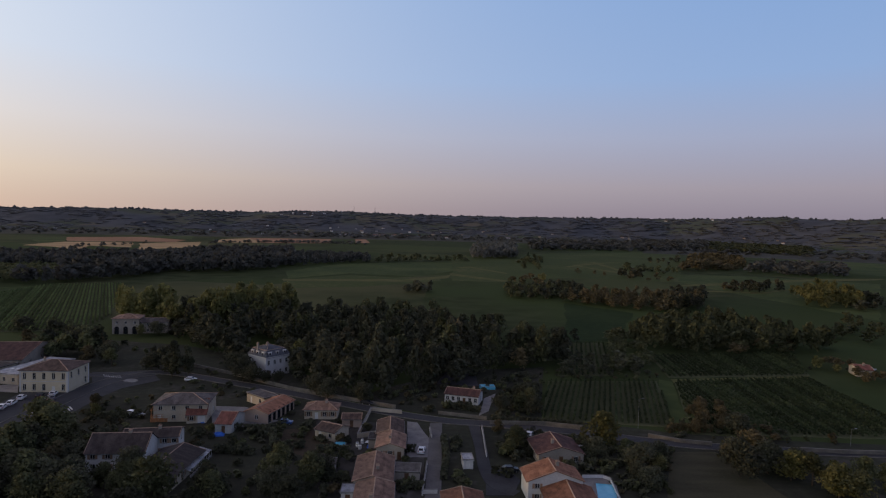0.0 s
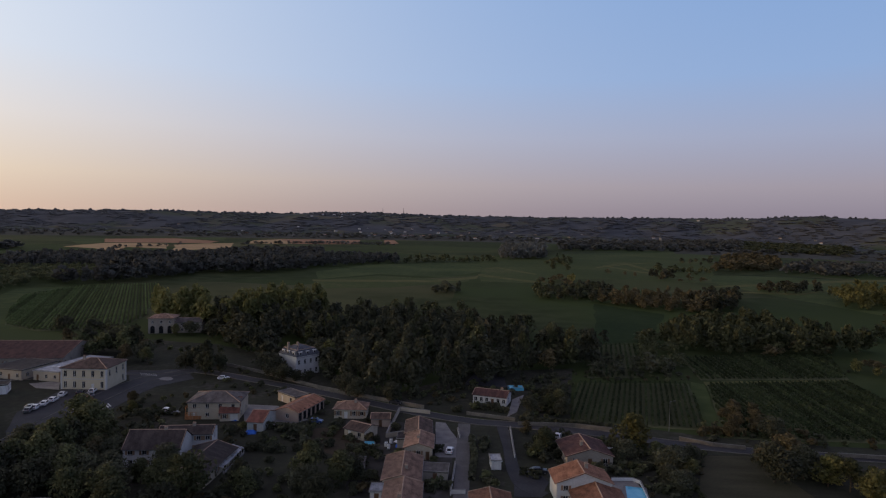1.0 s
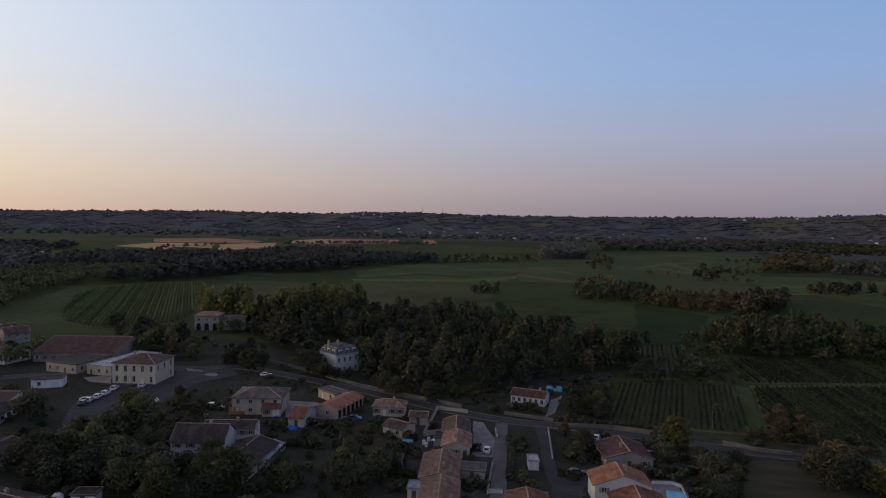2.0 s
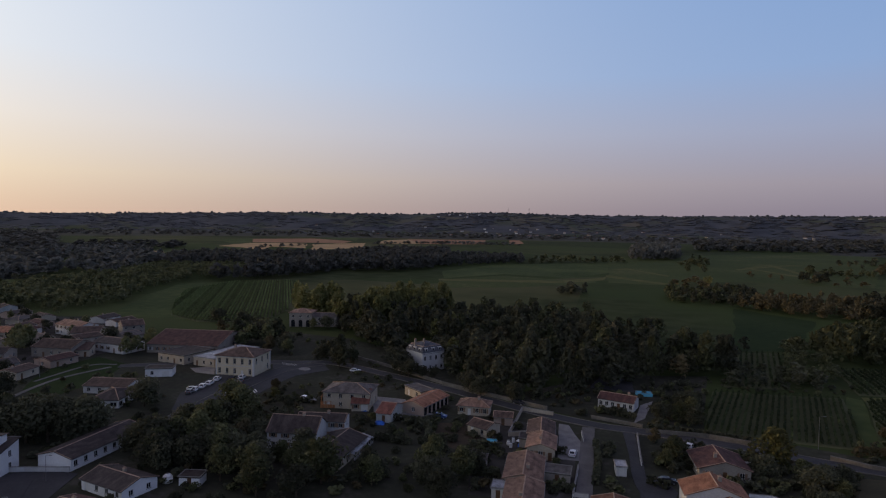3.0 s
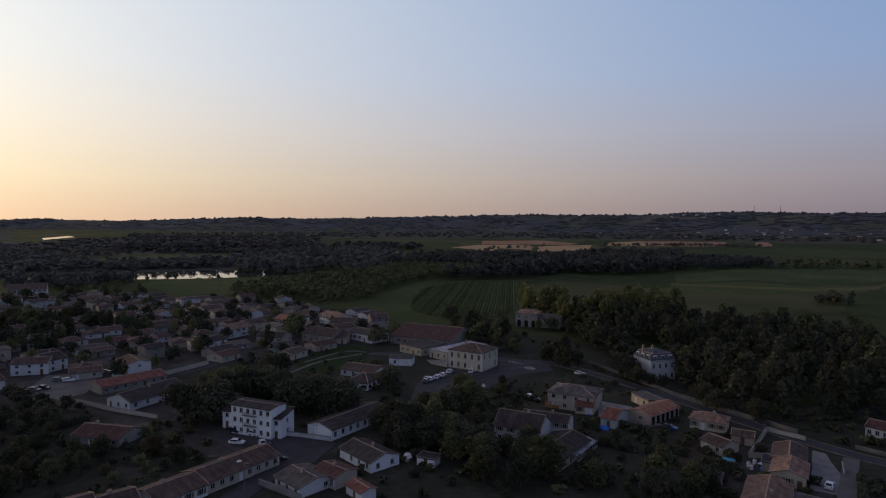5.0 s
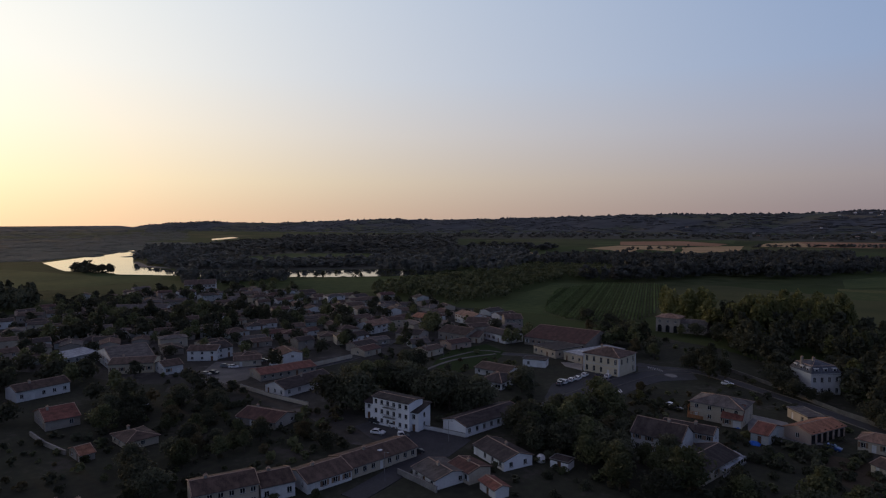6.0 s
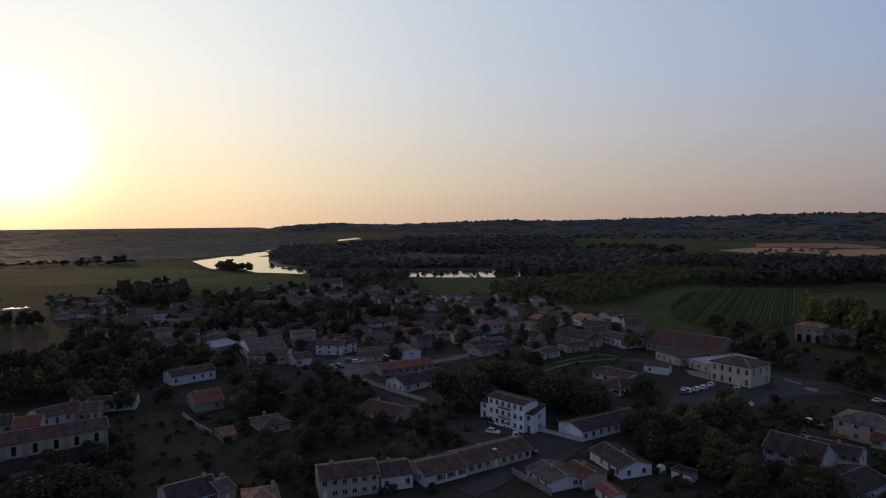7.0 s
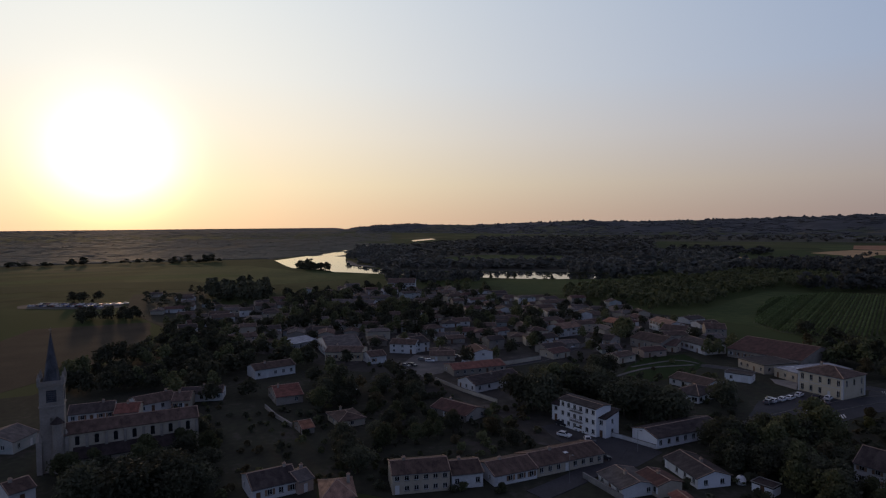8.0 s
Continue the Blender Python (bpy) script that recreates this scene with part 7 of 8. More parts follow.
    for i in range(6):
        louvre.add([(-1.1, 0.1, i * 0.5), (1.1, 0.1, i * 0.5), (1.1, 0.4, i * 0.5 + 0.3), (-1.1, 0.4, i * 0.5 + 0.3), (-1.1, 0.1, i * 0.5 + 0.06), (1.1, 0.1, i * 0.5 + 0.06), (1.1, 0.4, i * 0.5 + 0.36), (-1.1, 0.4, i * 0.5 + 0.36)],
                   [(3, 2, 1, 0), (4, 5, 6, 7), (0, 1, 5, 4), (1, 2, 6, 5), (2, 3, 7, 6), (3, 0, 4, 7)])
    louvre.box(-0.09, 0.0, 0, 0.09, 0.1, 3.0)
    lm = louvre.mesh("louvre", M["slate"])
    for px, py, a in ((cx, y0, 0), (x0 + T, cy, 90), (cx, y0 + T, 180), (x0, cy, 270)):
        part("louvre", lm, ob, (px, py, 17.6), a)
    for z, o, mat in ((8.2, 0.18, "stone"), (16.4, 0.18, "stone"), (21.6, 0.28, "stone")):
        part("string_course", Shape().box(-T / 2 - o, -T / 2 - o, 0, T / 2 + o, T / 2 + o, 0.35).mesh("string_course", M[mat]), ob, (cx, cy, z))
    par = Shape()
    for sx, sy, dx, dy in ((0, -1, 1, 0), (0, 1, 1, 0), (-1, 0, 0, 1), (1, 0, 0, 1)):
        px, py = sx * (T / 2 + 0.05), sy * (T / 2 + 0.05)
        par.box(px - dx * T / 2 - 0.14, py - dy * T / 2 - 0.14, 0, px + dx * T / 2 + 0.14, py + dy * T / 2 + 0.14, 0.9)
    part("parapet", par.mesh("parapet", M["stone"]), ob, (cx, cy, H))
    for sx in (-1, 1):
        for sy in (-1, 1):
            part("pinnacle", Shape().box(-0.35, -0.35, 0, 0.35, 0.35, 1.7).tube((0, 0, 1.7), (0, 0, 3.2), 0.42, 0.02, 4).mesh("pinnacle", M["stone"]), ob, (cx + sx * T / 2, cy + sy * T / 2, H))
            part("corner_buttress", Shape().box(-0.6, -0.6, 0, 0.6, 0.6, 8.2).tube((0, 0, 8.2), (0, 0, 10.5), 0.8, 0.2, 4).mesh("corner_buttress", M["stone"]), ob, (cx + sx * (T / 2 + 0.25), cy + sy * (T / 2 + 0.25), 0))
    spire = part("spire", Shape().tube((0, 0, 0), (0, 0, 12.5), 1.95, 0.08, 8).mesh("spire", M["slate"]), ob, (cx, cy, H))
    part("cross", Shape().box(-0.05, -0.05, 0, 0.05, 0.05, 1.5).box(-0.4, -0.05, 0.85, 0.4, 0.05, 0.95).mesh("cross", M["steel"]), spire, (0, 0, 12.4))
    stair = part("stair_turret", Shape().tube((0, 0, 0), (0, 0, 12.5), 1.25, 1.25, 8).mesh("stair_turret", M["stone"]), ob, (cx + 1.2, y0 - 0.9, 0))
    part("turret_roof", Shape().tube((0, 0, 0), (0, 0, 1.6), 1.65, 0.1, 8).mesh("turret_roof", M["tile_dark"]), stair, (0, 0, 12.5))
    return ob


def pool(x, y, rz, L=8.0, W=4.0, raised=0.0, label="rectangular blue swimming pool with a pale stone edge"):
    ob = thing("swimming_pool", x, y, 0, rz, label, "pool")
    z = raised
    part("shell", Shape().box(-L / 2 - 0.2, -W / 2 - 0.2, -0.2, L / 2 + 0.2, W / 2 + 0.2, z + 0.16).mesh("shell", M["pool_shell"]), ob)
    part("water", Shape().box(-L / 2, -W / 2, z + 0.16, L / 2, W / 2, z + 0.19).mesh("water", M["pool_blue"]), ob)
    e = 0.5 if not raised else 0.15
    for b in ((-L / 2 - e, -W / 2 - e, L / 2 + e, -W / 2), (-L / 2 - e, W / 2, L / 2 + e, W / 2 + e), (-L / 2 - e, -W / 2, -L / 2, W / 2), (L / 2, -W / 2, L / 2 + e, W / 2)):
        part("coping", Shape().box(b[0], b[1], z, b[2], b[3], z + 0.22).mesh("coping", M["concrete"]), ob)
    return ob


def tarp(x, y, rz, L=3.0, W=2.2, h=0.8, label="blue tarpaulin thrown over a heap in the garden"):
    r = random.Random(int(x * 10))
    n = 9
    v, f = [], []
    for i in range(n):
        for j in range(n):
            u, w = i / (n - 1) - 0.5, j / (n - 1) - 0.5
            z = h * max(0.0, (1 - (2 * u) ** 4) * (1 - (2 * w) ** 4)) * r.uniform(0.75, 1.1)
            v.append((u * L + r.uniform(-.06, .06), w * W + r.uniform(-.06, .06), 0.08 + z))
    f = [(i * n + j, (i + 1) * n + j, (i + 1) * n + j + 1, i * n + j + 1) for i in range(n - 1) for j in range(n - 1)]
    s = Shape().add(v, f)
    ring = [i * n for i in range(n)] + [(n - 1) * n + j for j in range(1, n)] + [i * n + n - 1 for i in range(n - 2, -1, -1)] + list(range(n - 2, 0, -1))
    m = len(s.v)
    s.v += [(s.v[k][0], s.v[k][1], 0.0) for k in ring]
    s.f += [(ring[k], m + k, m + (k + 1) % len(ring), ring[(k + 1) % len(ring)]) for k in range(len(ring))]
    ob = new("tarpaulin", s.mesh("tarpaulin", M["tarp"]))
    ob.matrix_basis = pose(x, y, 0, 0, 0, rz)
    return tagged(ob, label, "tarpaulin")


def tank(x, y):
    ob = thing("round_tank", x, y, 0, 0, "white domed plastic tank on the grass", "tank")
    part("shell", Shape().tube((0, 0, 0), (0, 0, 1.3), 1.1, 1.1, 16).tube((0, 0, 1.3), (0, 0, 1.8), 1.1, 0.7, 16).tube((0, 0, 1.8), (0, 0, 2.0), 0.7, 0.25, 16).mesh("shell", M["plastic_white"], True), ob)
    part("lid", Shape().tube((0, 0, 2.0), (0, 0, 2.1), 0.28, 0.28, 12).mesh("lid", M["steel"]), ob)


def greenhouse(x, y, rz, L=12.0, W=3.0):
    ob = thing("greenhouse", x, y, 0, rz, "lean-to greenhouse with a dusty glass roof", "greenhouse")
    n = 8
    for i in range(n + 1):
        xx = -L / 2 + L * i / n
        part("rafter", Shape().tube((xx, -W / 2, 1.7), (xx, W / 2, 2.5), 0.05, 0.05, 5).mesh("rafter", M["frame_white"]), ob)
        part("post", Shape().tube((xx, -W / 2, 0), (xx, -W / 2, 1.75), 0.05, 0.05, 5).mesh("post", M["frame_white"]), ob)
    for i in range(n):
        x0, x1 = -L / 2 + L * i / n + 0.06, -L / 2 + L * (i + 1) / n - 0.06
        part("pane", Shape().add([(x0, -W / 2, 1.72), (x1, -W / 2, 1.72), (x1, W / 2, 2.52), (x0, W / 2, 2.52), (x0, -W / 2, 1.75), (x1, -W / 2, 1.75), (x1, W / 2, 2.55), (x0, W / 2, 2.55)],
                                 [(3, 2, 1, 0), (4, 5, 6, 7), (0, 1, 5, 4), (1, 2, 6, 5), (2, 3, 7, 6), (3, 0, 4, 7)]).mesh("pane", M["metal_roof"]), ob)
    part("base_wall", Shape().box(-L / 2, -W / 2 - 0.1, 0, L / 2, -W / 2 + 0.1, 0.6).mesh("base_wall", M["concrete"]), ob)


# trees
church(-170.2, -28.1, 92)
deck((-78.55, 177.15), 9.3, 11)
YARDS.append([(-243, 22), (-247, 48), (-228, 50), (-224, 42), (-214, 44), (-199, 38), (-199, 24), (-222, 22)])
YARDS.append([(-172, 36), (-163, 42), (-164, 54), (-176, 54)])
YARDS.append([(-214, 88), (-186, 88), (-166, 97), (-168, 108), (-184, 122), (-198, 96)])
for x, y, k in ((-142.5, -21.5, 1.05), (-139.0, -13.0, 1.15), (-147.5, -14.0, 0.95), (-143.0, -4.5, 1.1), (-150.5, -6.0, 0.9), (-135.0, -4.0, 0.9), (-149.0, -22.5, 0.9)):
    tree("wide", x, y, k)
YARDS.append([(33.7, 146.4), (40.9, 146.3), (40.4, 128.8), (31.7, 127.4)])
YARDS.append([(12.7, 148.8), (18.8, 141.9), (17.5, 130.8), (12.0, 130.5)])
grove([(-126, 163), (-102, 165), (-88.5, 153.0), (-72.8, 127.8), (-55.6, 126.7), (-53.6, 117.2), (-84.7, 109.3)], 7.5, ('wide', 'round', 'wide', 'round'), 0.95, 1)
grove([(-121, 198), (-115, 203), (-106, 195), (-95, 190), (-93, 173), (-100, 173), (-111, 182)], 6.5, ('wide', 'rust', 'round', 'yellow', 'bush'), 0.52, 2)
grove([(-150, 244), (-136, 250), (-148, 271), (-178, 290)], 8, ('rust', 'wide', 'conifer', 'round'), 0.95, 3)
grove([(-102, 222), (-91, 220), (-103, 250), (-113, 252)], 9, ('conifer', 'wide'), 1.0, 4)
grove([(-144, 268), (-109, 249), (-120, 275), (-154, 293)], 11, ('bush', 'shrub', 'bush', 'round'), 0.9, 5)
grove([(-86, 242), (-68, 225), (-66, 228), (-89, 274), (-98, 273)], 7.5, ('wide', 'rust', 'round', 'wide'), 0.95, 6)
grove([(-90, 312), (-68, 315), (-55, 270), (-54, 227), (-65, 269), (-85, 297)], 8, ('rust', 'wide', 'round', 'tall'), 0.85, 7)
grove([(-95, 178), (-84, 178), (-90, 188), (-100, 185)], 6, ('bush', 'shrub', 'wide'), 0.9, 8)
grove([(-76.9, 140.6), (-69.3, 143.4), (-60.6, 133.3), (-60.0, 124.2), (-70.3, 123.6)], 6.2, ('round', 'wide', 'conifer', 'round'), 0.72, 9)
grove([(-50.9, 128.2), (-50.5, 138.0), (-37.5, 138.8), (-30.6, 139.2), (-26.1, 121.0), (-48.4, 118.3)], 6.5, ('bush', 'wide', 'shrub', 'wide', 'round'), 0.75, 10)
grove([(-58.8, 159.2), (-48.4, 159.9), (-47.8, 154.5), (-55.9, 152.7)], 4.5, ('bush', 'shrub'), 0.8, 11)
grove([(-37.2, 157.9), (-31.6, 153.0), (-24.3, 149.8), (-20.8, 148.8), (-19.1, 131.8), (-30.5, 130.3)], 6.5, ('wide', 'bush', 'round', 'bush'), 0.7, 12)
grove([(-28.5, 165.6), (-20.8, 159.0), (-21.2, 151.2), (-26.8, 156.0)], 4.5, ('bush', 'shrub'), 0.9, 13)
grove([(1.4, 170.9), (8.6, 176.2), (9.4, 158.4), (7.2, 140.4), (2.7, 138.0), (1.9, 154.0)], 4.2, ('bush', 'shrub', 'bush', 'shrub', 'yellow'), 0.62, 14)
grove([(-10.5, 143.7), (-4.1, 145.2), (-3.2, 132.8), (-9.1, 132.4)], 4.5, ('bush', 'shrub'), 0.9, 15)
grove([(-9.9, 197.0), (-2.8, 185.8), (-3.0, 172.1), (-7.3, 181.8)], 4.5, ('bush', 'shrub', 'round'), 0.6, 16)
grove([(15.1, 181.8), (24.8, 184.4), (20.7, 151.5), (13.5, 153.5)], 4.6, ('shrub', 'bush', 'rust', 'round'), 0.6, 17)
grove([(16.5, 212.7), (32.5, 216.5), (32.7, 188.7), (20.3, 184.0), (14.9, 189.1)], 5.5, ('bush', 'shrub', 'round', 'wide'), 0.62, 18)
grove([(33.1, 160.0), (48.6, 161.1), (63.3, 159.4), (57.6, 146.7), (45.0, 148.2), (35.5, 152.4)], 5.0, ('wide', 'bush', 'round', 'shrub'), 0.62, 19)
grove([(45.2, 146.0), (55.8, 144.4), (56.2, 136.1), (44.4, 131.7)], 5.0, ('bush', 'wide', 'shrub'), 0.62, 20)
grove([(76.7, 177.6), (92, 179), (96, 166), (87.8, 143.5), (75.7, 146.0), (74.1, 164.1)], 5.6, ('rust', 'wide', 'round', 'wide'), 0.72, 21)
grove([(88.4, 146.7), (111, 150), (105.1, 132.9), (82.1, 131.6)], 6.5, ('yellow', 'round', 'yellow'), 0.75, 22)
grove([(84, 206), (97, 204), (84.1, 175.8), (73.3, 177.4)], 5.2, ('rust', 'bush', 'rust'), 0.62, 23)
grove([(159, 266), (170, 254), (166, 213), (184, 236), (184, 285)], 6.0, ('rust', 'bush', 'yellow', 'rust'), 0.6, 24)
grove([(19.7, 228.7), (41, 244), (33.4, 195.5), (20.1, 188.7)], 5.0, ('shrub', 'bush', 'bush'), 0.8, 25)
tree('yellow', 44.4, 165.0, 1.35)
tree('yellow', 85.2, 145.9, 1.0)
tree('yellow', 90.5, 136.2, 1.05)
tree('rust', 82.7, 159.9, 0.9)
tree('wide', 73.7, 147.5, 0.95)
tree('wide', -168, 103, 1.15)
tree('wide', -161, 104, 1.23)
tree('wide', -158, 107, 1.3099999999999998)
tree('wide', -167, 118, 1.15)
tree('wide', -163, 123, 1.23)
tree('wide', -158, 126, 1.3099999999999998)
tree('wide', -151, 127, 1.15)
tree('wide', -143, 126, 1.23)
tree('wide', -138, 128, 1.3099999999999998)
tree('wide', -133, 130, 1.15)
tree('wide', -131, 132, 1.23)
grove([(-181, 112), (-175, 125), (-164, 136), (-138, 140), (-131, 133), (-156, 129), (-166, 119), (-168, 104)], 5.5, ('wide', 'round'), 1.05, 61, gap=1.0)
tree('wide', -184, 148, 1.0)
tree('wide', -183, 152, 1.0)
tree('wide', -136, 161, 1.0)
grove([(-111.8, 126.4), (-106.9, 139.7), (-93.2, 121.7), (-101.8, 119.5), (-111.7, 122.4)], 6.8, ('wide', 'round', 'wide'), 1.0, 31)
grove([(-104.8, 117.0), (-113.2, 129.1), (-106.8, 140.3), (-95.8, 147.5), (-88.8, 153.5), (-83.0, 141.5), (-84.0, 129.4), (-92.8, 121.8)], 7.4, ('wide', 'round', 'rust', 'wide'), 0.9, 32)
grove([(-102, 191), (-94, 201), (-90, 192), (-96, 182)], 6, ('bush', 'wide', 'shrub'), 0.7, 33)
grove([(-214, 62), (-214, 82), (-171.9, 72.5), (-157.8, 76.2), (-154.8, 85.1), (-140.3, 86.8), (-130.4, 80.5), (-137.1, 70.2), (-141.6, 50.4), (-144.4, 40.0), (-153.0, 32.7), (-168.9, 35.3), (-172.4, 49.6)], 7.4, ('wide', 'wide', 'rust', 'round', 'bush'), 0.62, 34)
grove([(-209.8, 45.3), (-205, 58), (-186.2, 50.7), (-192.4, 41.1)], 7, ('wide', 'conifer', 'round'), 0.8, 35)
grove([(-154.0, 34.3), (-144.1, 46.5), (-134.9, 43.2), (-129.9, 35.4), (-139.0, 31.5)], 6.5, ('round', 'wide', 'yellow'), 0.72, 36)
grove([(-172.8, -27.7), (-178.1, -19.2), (-175.5, -7.0), (-182.6, 0.7), (-178.6, 8.9), (-155.4, 7.8), (-137.6, 6.1), (-153.7, -26.9), (-162.7, -30.1)], 6.6, ('wide', 'wide', 'round'), 0.7, 37)
grove([(-256, -38), (-234, -29), (-243.9, -13.6), (-264, -14), (-282, -33), (-274, -39)], 7.5, ('wide', 'round'), 0.9, 38)
grove([(-297, -32), (-323, -11), (-354, 20), (-326, 25), (-298, 0), (-286, -26)], 8, ('wide', 'round', 'wide'), 0.9, 39)
grove([(-435, -51), (-431, -36), (-436, -12), (-460, -12), (-482, -54)], 9, ('wide', 'bush'), 0.8, 40)
grove([(-318, 40), (-335, 55), (-318, 89), (-301, 97), (-355, 100), (-385, 76), (-375, 62), (-358, 37)], 9, ('wide', 'wide', 'conifer', 'round'), 1.05, 41)
grove([(-406, 72), (-430, 105), (-499, 124), (-465, 84)], 9, ('wide', 'round'), 0.9, 42)
grove([(-379, 123), (-347, 148), (-405, 174), (-422, 141)], 9, ('wide', 'round', 'rust'), 0.9, 43)
grove([(-331, 15), (-322, 33), (-274, 30), (-273, 16)], 8.5, ('wide', 'round', 'bush'), 0.85, 44)
grove([(-400, 96), (-355, 112), (-287, 104), (-300, 126), (-307, 154), (-327, 176), (-369, 157), (-384, 126), (-434, 111)], 10, ('wide', 'round', 'wide', 'conifer'), 0.95, 45)
grove([(-540, 140), (-468, 173), (-436, 200), (-447, 250), (-485, 272), (-551, 196)], 14, ('wide', 'round', 'bush'), 0.9, 46)
grove([(-248, 148), (-239, 167), (-266, 189), (-290, 191), (-282, 168)], 7.5, ('wide', 'round'), 0.95, 47)
grove([(-221, 171), (-212, 179), (-235, 202), (-230, 212), (-252, 232), (-268, 226)], 8, ('wide', 'conifer', 'round'), 0.95, 48)
grove([(-192, 216), (-184, 233), (-199, 252), (-214, 246)], 8, ('wide', 'bush', 'round'), 0.85, 49)
grove([(-173, 252), (-153, 245), (-174, 279), (-191, 279)], 8, ('wide', 'round', 'rust'), 0.9, 50)
grove([(-198, 174), (-209, 192), (-198, 197), (-178, 175), (-184, 168)], 8, ('bush', 'shrub', 'wide'), 0.7, 51)
grove([(-213, 301), (-153, 288), (-180, 322), (-228, 318)], 8.5, ('wide', 'round', 'bush'), 0.66, 52)
grove([(-197.8, 3.8), (-196.5, 11.1), (-182.1, 9.8), (-182.9, 4.1)], 9, ('bush', 'shrub'), 0.8, 53)
grove([(-536, -71), (-529, -58), (-547, -44), (-576, -46), (-593, -77)], 10, ('wide', 'bush'), 0.8, 54)
grove([(-159.9, 77.2), (-164, 104), (-164, 110), (-187, 116), (-183, 103), (-169, 97), (-170.9, 83.7)], 7.5, ('bush', 'shrub', 'wide'), 0.7, 55)
grove([(-250, 60), (-330, 10), (-470, 40), (-560, 150), (-520, 230), (-440, 262), (-330, 300), (-262, 296), (-199, 240), (-205, 168), (-225, 130)], 13.5, ('wide', 'round', 'wide', 'bush', 'bush', 'round', 'wide'), 0.66, 60, gap=0.8)
tree('wide', -72, 225, 0.8)
tree('wide', -68, 221, 0.7)
tree('wide', -77, 233, 0.9)
tree('wide', -63, 222, 0.5)
tree('wide', -58, 221, 0.5)
grove([(-74.6, 181.1), (-36.1, 181.5), (-5.6, 176.3), (-3.8, 129.6), (-52.1, 126.9)], 6.5, ('bush', 'shrub', 'bush'), 0.75, 71, gap=1.2)
grove([(15.7, 177.9), (66.5, 176.9), (52.6, 138.4), (13.7, 136.1)], 6.0, ('bush', 'shrub', 'bush', 'shrub'), 0.8, 72, gap=1.2)
grove([(-156, 136), (-106, 188), (-63.1, 158.6), (-49.0, 124.3), (-91.0, 88.2)], 8.5, ('bush', 'shrub', 'bush'), 0.8, 73, gap=1.2)
grove([(-189.9, 35.8), (-140.9, 45.4), (-98.6, 84.0), (-103.7, 71.4), (-134.5, 23.5)], 9, ('bush', 'shrub'), 0.8, 74, gap=1.2)
tree('conifer', -99, 227, 1.1)
tree('conifer', -94.5, 230.5, 0.9)
tree('wide', -101, 233, 0.8)
tree('rust', -139.5, 243, 0.9)
tree('wide', -133.5, 247, 0.85)
tree('round', -129, 241, 0.7)
tree('wide', -112, 238, 0.7)
tree('round', -147.5, 302.5, 0.6)
tree('wide', -140.5, 305.5, 0.75)
tree('bush', -135, 309, 1.3)
grove([(-294, -13), (-304, 34), (-264, 57), (-199.4, 57.8), (-206.9, 31.9), (-218.8, 3.6), (-245.9, -10.7)], 8.5, ('wide', 'round', 'wide', 'bush'), 0.85, 91, gap=1.2)
grove([(-503, 86), (-495, 141), (-323, 97), (-324, 59)], 11, ('wide', 'round'), 0.9, 92, gap=0.3)
grove([(-408, -3), (-386, 38), (-278, 30), (-234.5, 12.2), (-253.0, -6.8)], 9.5, ('wide', 'wide', 'round'), 0.75, 93, gap=0.8)
grove([(-439, 133), (-396, 180), (-310, 143), (-325, 101)], 12, ('wide', 'round'), 0.85, 94, gap=0.3)
grove([(-346, 189), (-339, 228), (-274, 192), (-274, 156)], 12, ('wide', 'round'), 0.85, 95, gap=0.3)
grove([(-255, 75), (-239, 107), (-195, 91), (-201, 62)], 8.5, ('bush', 'shrub', 'wide'), 0.7, 97, gap=1.0)
undergrowth([(-75.7, 183.7), (-37.2, 186.8), (-4.7, 174.0), (-3.1, 127.0), (-61.2, 123.8), (-67.9, 154.5)], 3.6, 1, 0.42)
undergrowth([(2.5, 174.5), (10.5, 172.7), (10.7, 148.7), (15.7, 130.7), (2.3, 129.9)], 2.4, 2, 0.9)
undergrowth([(15.5, 175.5), (64.7, 167.7), (53.7, 141.5), (39.6, 129.3), (27.5, 128.7), (33.0, 143.4), (17.3, 145.7)], 2.7, 3, 0.85)
undergrowth([(-25.9, 206.1), (5.1, 240.0), (42, 248), (32.5, 189.7), (14.9, 189.4), (-2.7, 192.5)], 3.6, 4, 0.55)
undergrowth([(-128, 174), (-96, 210), (-69.7, 181.5), (-76.2, 166.3), (-90.7, 156.8), (-112, 152)], 3.8, 5, 0.5)
undergrowth([(-137, 248), (-104, 247), (-55, 214), (-13.1, 188.8), (-37.8, 189.6), (-75, 205), (-100, 210)], 4.0, 6, 0.45)
undergrowth([(74, 193), (88, 183), (127, 172), (124, 168), (82.4, 168.9), (65.6, 174.5)], 3.4, 7, 0.6)
undergrowth([(40, 253), (96, 259), (91, 242), (40, 236)], 4.0, 8, 0.6)
undergrowth([(-235, 51), (-194, 103), (-137.6, 120.0), (-103, 182), (-63.1, 158.6), (-48.2, 122.2), (-83.9, 91.4), (-132.4, 87.9), (-135.3, 47.1), (-153.6, 31.3)], 4.6, 9, 0.5)
undergrowth([(-213.4, -13.6), (-223.2, 34.9), (-180, 106), (-141.1, 102.0), (-132.9, 77.7), (-128.8, 17.5), (-143.0, -11.9)], 5.0, 10, 0.5)
undergrowth([(-248, 177), (-185, 202), (-129, 171), (-114.7, 130.8), (-156, 111)], 5.0, 11, 0.5)
tree('wide', -41.5, 208.0, 0.8)
tree('wide', -37.1, 205.1, 0.7)
tree('wide', -25.3, 201.5, 0.7)
tree('round', 48.6, 157.7, 0.5)
tree('wide', 53.4, 156.9, 0.5)
tree('round', 54.6, 149.7, 0.45)
tree('wide', 47.9, 144.9, 0.45)
